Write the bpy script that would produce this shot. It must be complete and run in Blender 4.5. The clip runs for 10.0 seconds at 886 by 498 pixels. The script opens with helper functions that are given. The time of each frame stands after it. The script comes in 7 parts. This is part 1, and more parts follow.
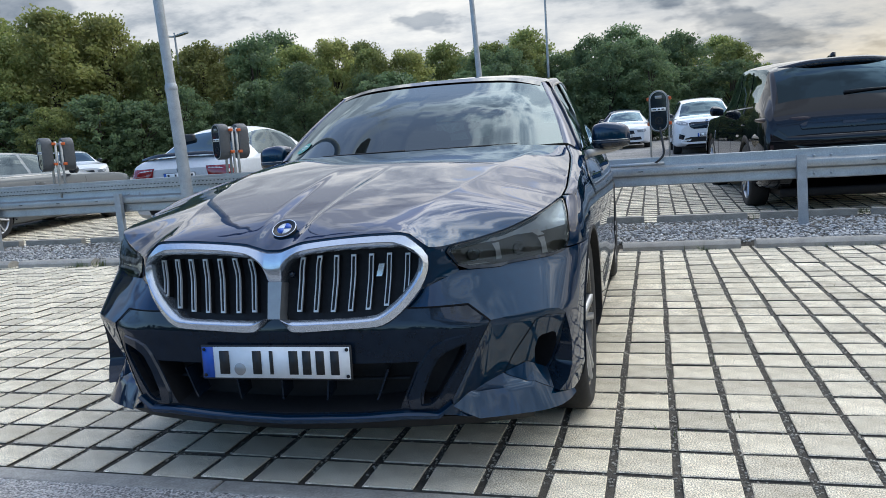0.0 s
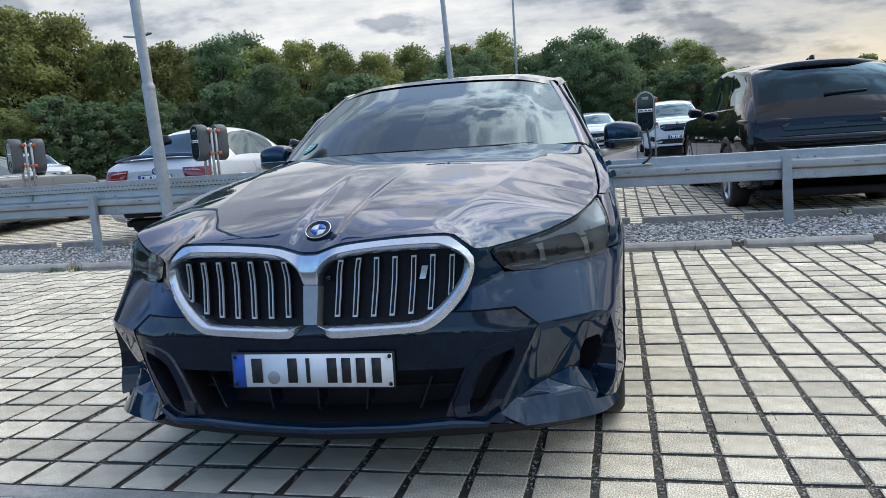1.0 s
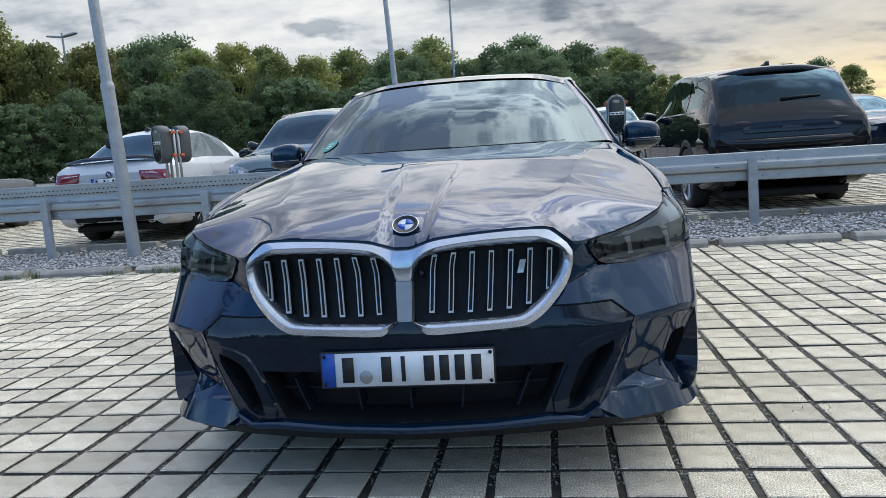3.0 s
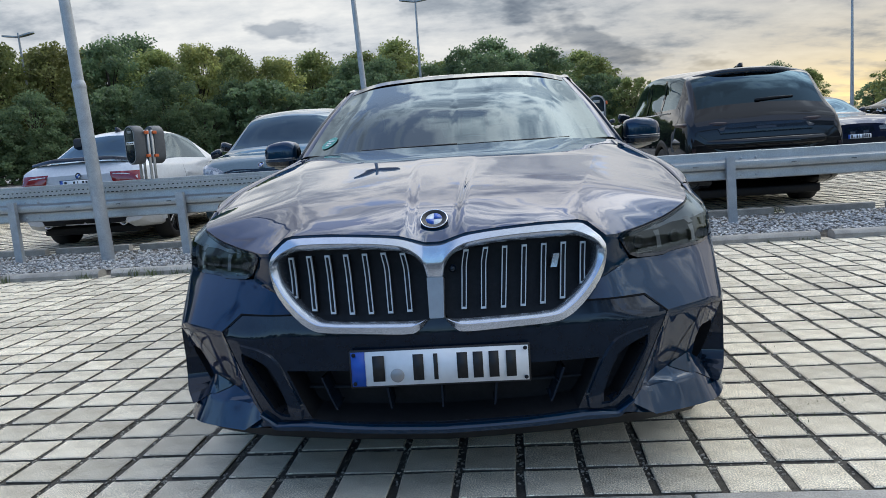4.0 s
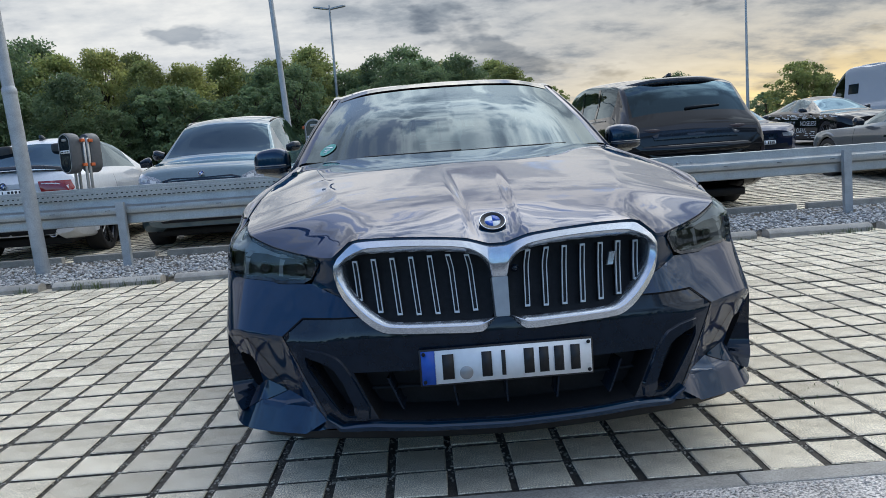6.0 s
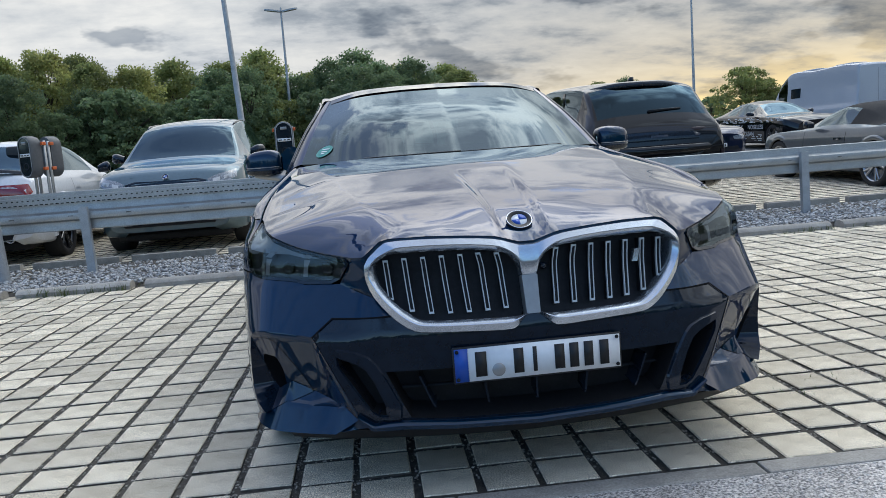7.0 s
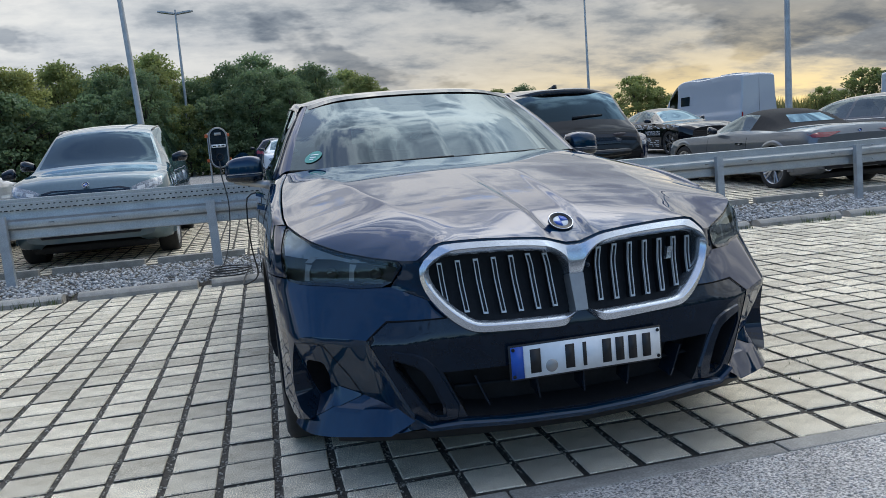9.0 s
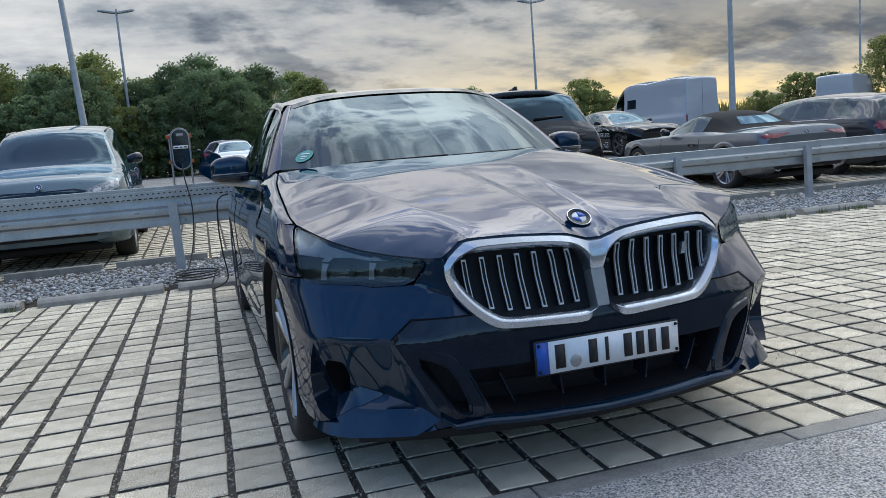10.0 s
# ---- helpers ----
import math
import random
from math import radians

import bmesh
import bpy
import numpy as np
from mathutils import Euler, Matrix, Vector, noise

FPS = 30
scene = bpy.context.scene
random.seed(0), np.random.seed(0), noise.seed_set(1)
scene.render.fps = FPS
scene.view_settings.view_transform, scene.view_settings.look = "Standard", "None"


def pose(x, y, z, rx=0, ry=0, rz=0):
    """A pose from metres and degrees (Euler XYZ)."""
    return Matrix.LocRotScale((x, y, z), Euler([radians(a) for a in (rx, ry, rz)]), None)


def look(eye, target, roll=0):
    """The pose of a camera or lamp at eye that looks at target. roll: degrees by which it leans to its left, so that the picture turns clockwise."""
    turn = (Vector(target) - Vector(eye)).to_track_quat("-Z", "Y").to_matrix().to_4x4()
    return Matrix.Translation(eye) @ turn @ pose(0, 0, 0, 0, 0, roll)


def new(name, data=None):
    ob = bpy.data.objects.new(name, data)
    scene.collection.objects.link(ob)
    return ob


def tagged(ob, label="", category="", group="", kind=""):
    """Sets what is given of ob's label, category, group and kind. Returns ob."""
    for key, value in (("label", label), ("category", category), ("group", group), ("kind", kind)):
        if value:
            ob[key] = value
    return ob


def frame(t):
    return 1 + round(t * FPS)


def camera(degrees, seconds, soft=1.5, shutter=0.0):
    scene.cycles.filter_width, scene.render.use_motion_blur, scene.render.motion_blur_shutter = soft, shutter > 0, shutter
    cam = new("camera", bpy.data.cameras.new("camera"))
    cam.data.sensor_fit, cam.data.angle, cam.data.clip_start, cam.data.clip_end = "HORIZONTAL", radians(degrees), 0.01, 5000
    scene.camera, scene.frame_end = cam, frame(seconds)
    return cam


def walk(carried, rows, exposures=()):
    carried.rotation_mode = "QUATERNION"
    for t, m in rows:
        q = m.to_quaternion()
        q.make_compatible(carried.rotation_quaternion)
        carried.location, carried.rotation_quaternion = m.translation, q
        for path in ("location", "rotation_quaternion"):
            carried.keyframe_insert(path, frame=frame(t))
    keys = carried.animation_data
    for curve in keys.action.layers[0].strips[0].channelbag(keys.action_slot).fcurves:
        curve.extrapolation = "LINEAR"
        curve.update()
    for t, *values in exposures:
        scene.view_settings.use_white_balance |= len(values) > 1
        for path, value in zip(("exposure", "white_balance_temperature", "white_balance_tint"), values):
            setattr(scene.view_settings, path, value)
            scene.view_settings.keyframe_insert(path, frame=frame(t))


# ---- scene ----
cam = camera(60.4, 10.0, soft=0.6)
PATH = [
    (0, (1.132, -2.137, 1.062), (0.626, -0.219, 0.805), -3.8),
    (0.5, (1.0, -2.115, 1.059), (0.539, -0.186, 0.802), -3.8),
    (1, (0.877, -2.101, 1.061), (0.459, -0.162, 0.805), -3.8),
    (1.5, (0.754, -2.104, 1.052), (0.38, -0.156, 0.796), -3.8),
    (2, (0.629, -2.141, 1.058), (0.3, -0.185, 0.802), -3.8),
    (2.5, (0.506, -2.156, 1.061), (0.221, -0.193, 0.806), -3.8),
    (4, (0.189, -2.122, 1.039), (0.042, -0.144, 0.786), -3.8),
    (4.5, (0.102, -2.124, 1.042), (0.006, -0.142, 0.789), -4.0),
    (5, (-0.009, -2.157, 1.047), (-0.046, -0.174, 0.796), -4.0),
    (5.5, (-0.133, -2.202, 1.056), (-0.11, -0.218, 0.807), -4.0),
    (7, (-0.501, -2.206, 1.064), (-0.287, -0.233, 0.816), -4.2),
    (7.5, (-0.609, -2.188, 1.075), (-0.332, -0.223, 0.827), -4.2),
    (8, (-0.731, -2.192, 1.082), (-0.388, -0.237, 0.832), -4.3),
    (8.5, (-0.866, -2.196, 1.092), (-0.456, -0.254, 0.842), -4.3),
    (9, (-0.976, -2.176, 1.094), (-0.499, -0.25, 0.842), -4.4),
    (9.5, (-1.086, -2.138, 1.088), (-0.542, -0.231, 0.834), -4.5),
    (10, (-1.201, -2.096, 1.093), (-0.59, -0.209, 0.837), -4.5),
]
walk(cam, [(t, look(eye, target, roll)) for t, eye, target, roll in PATH], [(0.0, 1.46), (3.0, 1.37), (7.5, 1.24), (10.0, 1.18)])

# ---- world, sun, exposure ----
SUN_AZ, SUN_EL = 43.0, 50.0          # degrees right of +y, degrees up
sun_dir = Vector((math.sin(radians(SUN_AZ)) * math.cos(radians(SUN_EL)), math.cos(radians(SUN_AZ)) * math.cos(radians(SUN_EL)), math.sin(radians(SUN_EL))))


class Nodes:
    """A short way to write node trees."""

    def __init__(self, tree):
        self.t = tree
        tree.nodes.clear()

    def __call__(self, kind, *ins, **props):
        n = self.t.nodes.new(kind)
        named = {}
        for k, v in props.items():
            if k.startswith("i_"):
                named[k[2:].replace("_", " ")] = v
            elif k == "operation":
                n.operation = v
            elif k == "data_type":
                n.data_type = v
            elif k == "blend_type":
                n.blend_type = v
        for i, v in enumerate(ins):
            self.put(n.inputs[i], v)
        for k, v in named.items():
            self.put(n.inputs[k], v)
        return n

    def put(self, socket, v):
        if v is None:
            return
        if isinstance(v, bpy.types.Node):
            v = v.outputs[0]
        if isinstance(v, bpy.types.NodeSocket):
            self.t.links.new(v, socket)
        else:
            if socket.type == "RGBA" and len(v) == 3:
                v = (*v, 1)
            socket.default_value = v

    def math(self, op, a, b=None, c=None):
        return self("ShaderNodeMath", a, b, c, operation=op).outputs[0]

    def vmath(self, op, a, b=None):
        n = self("ShaderNodeVectorMath", a, b, operation=op)
        return n.outputs["Value"] if op in ("DOT_PRODUCT", "LENGTH") else n.outputs[0]

    def noise(self, vec, scale, detail=3.0, rough=0.55):
        n = self("ShaderNodeTexNoise")
        if vec is not None:
            self.put(n.inputs["Vector"], vec)
        n.inputs["Scale"].default_value, n.inputs["Detail"].default_value, n.inputs["Roughness"].default_value = scale, detail, rough
        return n.outputs[0]

    def ramp(self, fac, *stops):
        n = self("ShaderNodeValToRGB", fac)
        r = n.color_ramp
        while len(r.elements) < len(stops):
            r.elements.new(0.5)
        for e, (p, c) in zip(r.elements, stops):
            e.position, e.color = p, (*c, 1) if len(c) == 3 else c
        return n.outputs[0]

    def mix(self, fac, a, b, blend="MIX"):
        n = self("ShaderNodeMix", data_type="RGBA", blend_type=blend)
        self.put(n.inputs[0], fac), self.put(n.inputs[6], a), self.put(n.inputs[7], b)
        return n.outputs[2]


def make_world():
    w = bpy.data.worlds.new("sky")
    w.use_nodes = True
    scene.world = w
    N = Nodes(w.node_tree)
    d = N("ShaderNodeTexCoord").outputs["Generated"]
    sep = N("ShaderNodeSeparateXYZ", d)
    up = N.math("MAXIMUM", sep.outputs[2], 0.0)
    sky = N("ShaderNodeTexSky")
    sky.sky_type, sky.sun_disc, sky.sun_elevation, sky.sun_rotation, sky.air_density, sky.dust_density = "NISHITA", False, radians(SUN_EL), radians(SUN_AZ), 1.2, 0.6
    clear = N.mix(1.0, sky.outputs[0], (0.055, 0.075, 0.100), "MULTIPLY")
    # clouds lie on a flat layer, so they close up towards the horizon
    flat = N.vmath("DIVIDE", d, N("ShaderNodeCombineXYZ", N.math("ADD", up, 0.30), N.math("ADD", up, 0.22), 1.0))
    flat = N.vmath("MULTIPLY", flat, N("ShaderNodeCombineXYZ", 1.0, 1.0, 0.0))
    big = N.noise(flat, 1.9, 8.0, 0.58)
    small = N.noise(N.vmath("ADD", flat, N("ShaderNodeCombineXYZ", 7.3, 2.1, 0.0)), 5.2, 6.0, 0.60)
    # single grey puffs drift below the cover
    puff = N.noise(N.vmath("MULTIPLY", N.vmath("ADD", d, N("ShaderNodeCombineXYZ", 0.31, 0.12, 0.0)), N("ShaderNodeCombineXYZ", 5.0, 5.0, 13.0)), 1.0, 5.0, 0.55)
    puff = N("ShaderNodeMapRange", puff, 0.525, 0.575, 0.0, 1.0).outputs[0]
    tone = N.math("ADD", N.math("MULTIPLY", big, 0.62), N.math("MULTIPLY", small, 0.38))
    near = N.math("MAXIMUM", N.vmath("DOT_PRODUCT", N("ShaderNodeVectorMath", d, operation="NORMALIZE").outputs[0], tuple(sun_dir)), 0.0)
    glow = N.math("POWER", near, 13.0)
    tone = N.math("ADD", tone, N.math("MULTIPLY", N.math("SUBTRACT", N.noise(N.vmath("ADD", flat, N("ShaderNodeCombineXYZ", 3.1, 8.6, 0.0)), 0.85, 2.0, 0.5), 0.5), 0.34))
    # the cover breaks up overhead
    toward = N.vmath("DOT_PRODUCT", d, (0.559, 0.829, 0.0))
    high = N("ShaderNodeMapRange", up, 0.24, 0.40, 0.72, 2.3).outputs[0]
    tone = N.math("ADD", 0.5, N.math("MULTIPLY", N.math("SUBTRACT", tone, 0.5), high))
    wisps = N.noise(N.vmath("ADD", d, N("ShaderNodeCombineXYZ", 1.7, 5.2, 0.4)), 8.0, 5.0, 0.55)
    tone = N.math("ADD", tone, N.math("MULTIPLY", N.math("SUBTRACT", wisps, 0.5), N("ShaderNodeMapRange", up, 0.22, 0.50, 0.0, 0.5).outputs[0]))
    cloud = N.ramp(tone, (0.42, (1.06, 1.07, 1.06)), (0.50, (0.80, 0.84, 0.88)), (0.55, (0.50, 0.56, 0.63)), (0.62, (0.26, 0.31, 0.39)))
    lift = N("ShaderNodeMapRange", toward, -0.45, 0.12, 0.36, 0.36).outputs[0]
    lift = N.math("MULTIPLY", lift, N("ShaderNodeMapRange", toward, 0.72, 0.97, 1.0, 0.72).outputs[0])
    middle = N("ShaderNodeMapRange", up, 0.24, 0.40, 0.92, 1.5).outputs[0]
    overhead = N("ShaderNodeMapRange", toward, 0.10, 0.50, 1.4, 3.2).outputs[0]
    lift = N.math("MULTIPLY", N.math("MULTIPLY", lift, middle), N.math("ADD", 1.0, N.math("MULTIPLY", N("ShaderNodeMapRange", up, 0.48, 0.72, 0.0, 1.0).outputs[0], N.math("SUBTRACT", overhead, 1.0))))
    # the veiled sun behind the cloud
    lift = N("ShaderNodeCombineXYZ", N.math("ADD", lift, N.math("MULTIPLY", glow, 0.6)), N.math("ADD", lift, N.math("MULTIPLY", glow, 0.6)), N.math("ADD", lift, N.math("MULTIPLY", glow, 0.55)))
    cloud = N.mix(1.0, cloud, lift, "MULTIPLY")
    # bluer, thinner cloud away from the sun
    ahead = N.vmath("DOT_PRODUCT", d, (0.25, 0.968, 0.0))
    cloud = N.mix(N("ShaderNodeMapRange", ahead, -0.05, 0.40, 1.0, 0.0).outputs[0], cloud, N.mix(1.0, cloud, (0.49, 0.59, 0.70, 1), "MULTIPLY"))
    cloud = N.mix(N.math("MULTIPLY", puff, 0.85), cloud, N.mix(1.0, cloud, (0.44, 0.49, 0.56, 1), "MULTIPLY"))
    # a yellow evening break low on the sun's side
    warm = N.math("MULTIPLY", N.math("POWER", N.math("MAXIMUM", toward, 0.0), 12.0), N.math("POWER", N.math("SUBTRACT", 1.0, up), 19.0))
    light_part = N.ramp(tone, (0.48, (1, 1, 1)), (0.58, (0.15, 0.15, 0.15)))
    cloud = N.mix(N.math("MINIMUM", N.math("MULTIPLY", N.math("MULTIPLY", warm, 2.2), light_part), 1.0), cloud, (0.54, 0.41, 0.19, 1))
    # blue sky opens on the side away from the sun
    away = N.math("MULTIPLY", N.vmath("DOT_PRODUCT", d, (0.559, 0.829, 0.0)), -1.0)
    aside = N.math("ADD", N.vmath("DOT_PRODUCT", d, (-0.92, -0.38, 0.0)), 0.30)
    open_up = N.math("MULTIPLY", N("ShaderNodeMapRange", up, 0.40, 0.70, 0.0, 1.0).outputs[0], N.math("ADD", 0.03, N.math("MULTIPLY", aside, 0.42)))
    cover = N.math("SUBTRACT", N.math("ADD", tone, N.math("MULTIPLY", away, -0.19)), open_up)
    gap = N.ramp(cover, (0.38, (1, 1, 1)), (0.50, (0, 0, 0)))
    col = N.mix(N.math("MULTIPLY", gap, 0.85), cloud, clear)
    bg = N("ShaderNodeBackground", col, 1.0)
    out = N("ShaderNodeOutputWorld", bg)


make_world()
sun = new("sun", bpy.data.lights.new("sun", "SUN"))
sun.data.energy, sun.data.angle, sun.data.color = 0.5, radians(150), (1.0, 0.97, 0.93)
sun.matrix_basis = look(sun_dir * 50, (0, 0, 0))


# ---- materials ----
MATS = {}


def material(name, color, rough=0.5, metal=0.0, coat=0.0, coat_rough=0.03, scale=0.0, vary=0.0, bump=0.0, fine=0.0, spec=0.5, each=0.0, alpha=1.0, ior=1.5, trans=0.0, tint2=None, bump_dist=0.002, grain=None):
    """A surface: base colour, with stains at scale (1/m) and grain at fine (1/m), bump on both, and a change of value from piece to piece."""
    if name in MATS:
        return MATS[name]
    m = bpy.data.materials.new(name)
    m.use_nodes = True
    N = Nodes(m.node_tree)
    b = N("ShaderNodeBsdfPrincipled")
    N("ShaderNodeOutputMaterial", b)
    col = None
    pos = N("ShaderNodeTexCoord").outputs["Object"]
    if scale:
        n1 = N.noise(pos, scale, 4.0, 0.6)
        lo = tuple(c * (1 - vary) for c in color)
        hi = tuple(min(1, c * (1 + vary)) for c in (tint2 or color))
        col = N.ramp(n1, (0.3, lo), (0.7, hi))
    if fine:
        n2 = N.noise(pos, fine, 3.0, 0.7)
        g = vary if grain is None else grain
        g = N.ramp(n2, (0.36, (1 - g,) * 3), (0.64, (1 + g,) * 3))
        col = N.mix(1.0, col if col else (*color, 1), g, "MULTIPLY")
    if each:
        r = N("ShaderNodeObjectInfo").outputs["Random"]
        isl = N("ShaderNodeNewGeometry").outputs["Random Per Island"]
        k = N.math("FRACT", N.math("ADD", r, isl))
        k = N("ShaderNodeMapRange", k, 0.0, 1.0, 1 - each, 1 + each).outputs[0]
        col = N.mix(1.0, col if col else (*color, 1), N("ShaderNodeCombineXYZ", k, k, k), "MULTIPLY")
    N.put(b.inputs["Base Color"], col if col else (*color, 1))
    for k, v in (("Roughness", rough), ("Metallic", metal), ("Coat Weight", coat), ("Coat Roughness", coat_rough), ("IOR", ior), ("Specular IOR Level", spec), ("Alpha", alpha), ("Transmission Weight", trans)):
        b.inputs[k].default_value = v
    if bump:
        h = N.noise(pos, fine or scale, 4.0, 0.65)
        bn = N("ShaderNodeBump", i_Strength=bump, i_Distance=bump_dist, i_Height=h)
        N.put(b.inputs["Normal"], bn)
    MATS[name] = m
    return m


def glass(name, tint, gloss=1.0, sheen=(0.74, 0.90, 1.0, 1)):
    """A thin pane: tinted see-through with a clear reflection that grows at grazing angles."""
    if name in MATS:
        return MATS[name]
    m = bpy.data.materials.new(name)
    m.use_nodes = True
    N = Nodes(m.node_tree)
    f = N("ShaderNodeFresnel", i_IOR=1.55)
    f = N.math("MINIMUM", N.math("MULTIPLY", f, gloss), 1.0)
    mx = N("ShaderNodeMixShader", f, N("ShaderNodeBsdfTransparent", (*tint, 1)), N("ShaderNodeBsdfGlossy", i_Color=sheen, i_Roughness=0.01))
    N("ShaderNodeOutputMaterial", mx)
    MATS[name] = m
    return m


def paint(name, color, metal=0.35):
    m = material(name, color, rough=0.36, metal=metal, coat=1.0, coat_rough=0.012, scale=30.0, vary=0.06, fine=900.0, spec=0.0)
    # the flakes stay coloured at grazing angles
    m.node_tree.nodes["Principled BSDF"].inputs["Specular Tint"].default_value = (0.06, 0.30, 0.45, 1)
    return m


BLUE = paint("carbon_blue_paint", (0.0008, 0.023, 0.054), 0.65)
BLACK_GLOSS = material("black_gloss_plastic", (0.007, 0.014, 0.024), rough=0.05, scale=20, vary=0.2)
BLACK_MATT = material("black_matt_plastic", (0.013, 0.013, 0.014), rough=0.55, scale=60, vary=0.25, fine=600, bump=0.15, spec=0.25)
VOID = material("dark_recess", (0.009, 0.009, 0.010), rough=0.9, scale=10, vary=0.3, spec=0.1)
SATIN = material("satin_aluminium", (0.62, 0.66, 0.70), rough=0.27, metal=0.9, scale=40, vary=0.05, fine=1500)
SLAT_TRIM = material("slat_trim", (0.62, 0.62, 0.60), rough=0.38, metal=0.25, scale=40, vary=0.05)
SATIN_GREY = material("satin_grey_trim", (0.37, 0.36, 0.345), rough=0.42, metal=0.6, scale=40, vary=0.06)
CHROME = material("chrome", (0.75, 0.77, 0.80), rough=0.12, metal=1.0, scale=30, vary=0.03)
RUBBER = material("tyre_rubber", (0.014, 0.014, 0.015), rough=0.75, scale=40, vary=0.3, fine=500, bump=0.2)
RIM = material("alloy_rim", (0.42, 0.43, 0.45), rough=0.3, metal=0.9, scale=50, vary=0.1)
RIM_DARK = material("black_rim", (0.012, 0.012, 0.013), rough=0.25, coat=0.7, scale=50, vary=0.1)
CABIN = material("dark_cabin_trim", (0.018, 0.018, 0.019), rough=0.7, scale=25, vary=0.3, fine=500, bump=0.1)
SEAT = material("dark_leather", (0.02, 0.019, 0.018), rough=0.5, scale=30, vary=0.25, fine=400, bump=0.2)
SCREEN = glass("windscreen_glass", (0.03, 0.038, 0.036), 0.85)
SIDE_GLASS = glass("side_glass", (0.22, 0.24, 0.24), 1.0)
PRIVACY = glass("privacy_glass", (0.012, 0.013, 0.015), 1.15, (0.50, 0.78, 1.0, 1))
SCREEN_DARK = glass("dark_windscreen_glass", (0.012, 0.015, 0.018), 1.0, (0.55, 0.80, 1.0, 1))
LAMP_GLASS = glass("lamp_glass", (0.76, 0.75, 0.73), 0.85)
RED_LENS = material("red_lens", (0.26, 0.008, 0.012), rough=0.12, coat=1.0, scale=60, vary=0.25)
WHITE_LENS = material("light_guide", (0.5, 0.5, 0.49), rough=0.25, coat=0.6, scale=60, vary=0.15)
PLATE_WHITE = material("plate_white", (0.86, 0.86, 0.84), rough=0.35, scale=25, vary=0.05)
PLATE_BLUE = material("plate_blue", (0.012, 0.085, 0.42), rough=0.35, scale=25, vary=0.06)
INK = material("black_ink", (0.012, 0.012, 0.012), rough=0.5, scale=60, vary=0.2)
GALV = material("galvanised_steel", (0.39, 0.40, 0.395), rough=0.42, metal=0.7, scale=5, vary=0.12, fine=70, bump=0.15)
GALV_POST = material("galvanised_post", (0.38, 0.40, 0.41), rough=0.5, metal=0.35, scale=8, vary=0.15, fine=120, bump=0.1)
CONCRETE = material("concrete_kerb", (0.325, 0.302, 0.262), rough=0.9, scale=7, vary=0.22, fine=160, bump=0.5, each=0.1)
PAVER = material("concrete_paver", (0.66, 0.56, 0.40), rough=0.92, scale=9, vary=0.22, fine=210, grain=0.62, bump=1.2, each=0.20, tint2=(0.63, 0.56, 0.43))
SOIL = material("joint_grit", (0.085, 0.074, 0.058), rough=1.0, scale=30, vary=0.45, fine=220, bump=1.0, bump_dist=0.006)
# dirt plus the shade of the narrow joints, both put into the colour
PAVER_SIDE = material("dirty_shaded_paver_side", (0.085, 0.075, 0.06), rough=1.0, scale=30, vary=0.4)
GRIT = material("fine_grit", (0.31, 0.28, 0.23), rough=0.9, scale=60, vary=0.3, each=0.6)
STONE = material("gravel_stone", (0.43, 0.415, 0.39), rough=0.85, scale=40, vary=0.25, each=0.5)
ASPHALT = material("asphalt", (0.42, 0.39, 0.355), rough=0.9, scale=1.3, vary=0.35, fine=120, grain=0.8, bump=1.0, bump_dist=0.005)
LANE = material("unseen_dark_asphalt", (0.085, 0.083, 0.08), rough=0.9, scale=1.3, vary=0.3, fine=120, grain=0.7, bump=1.0, bump_dist=0.005)
YARD = material("yard_asphalt", (0.24, 0.225, 0.205), rough=0.9, scale=1.3, vary=0.3, fine=120, grain=0.6, bump=0.6, bump_dist=0.005)
BARK = material("bark", (0.07, 0.055, 0.04), rough=0.95, scale=8, vary=0.35, fine=60, bump=0.6)
GRASS = material("grass", (0.10, 0.13, 0.04), rough=0.8, scale=4, vary=0.35, each=0.25)
CABLE = material("black_cable", (0.015, 0.016, 0.015), rough=0.5, scale=40, vary=0.2)
ORANGE = material("orange_plastic", (0.65, 0.13, 0.03), rough=0.45, scale=60, vary=0.12)
GREEN_FILM = material("green_sticker", (0.045, 0.30, 0.25), rough=0.5, scale=90, vary=0.15)


def leaf_material(name, color, color2):
    m = bpy.data.materials.new(name)
    m.use_nodes = True
    N = Nodes(m.node_tree)
    r = N("ShaderNodeNewGeometry").outputs["Random Per Island"]
    o = N("ShaderNodeObjectInfo").outputs["Random"]
    pos = N("ShaderNodeTexCoord").outputs["Object"]
    c = N.mix(r, (*color, 1), (*color2, 1))
    k = N("ShaderNodeMapRange", N.noise(pos, 0.5, 3.0), 0.3, 0.7, 0.65, 1.3).outputs[0]
    k2 = N("ShaderNodeMapRange", o, 0.0, 1.0, 0.75, 1.2).outputs[0]
    k = N.math("MULTIPLY", k, k2)
    c = N.mix(1.0, c, N("ShaderNodeCombineXYZ", k, k, k), "MULTIPLY")
    b = N("ShaderNodeBsdfPrincipled", i_Base_Color=c, i_Roughness=0.6)
    tr = N("ShaderNodeBsdfTranslucent", c)
    N("ShaderNodeOutputMaterial", N("ShaderNodeMixShader", 0.55, b, tr))
    return m


# the bays, the stones and the barrier stand a degree askew to the saloon
LOT = Matrix.Translation((.3, 0, 0)) @ Matrix.Rotation(radians(-1.0), 4, "Z") @ Matrix.Translation((-.3, 0, 0))


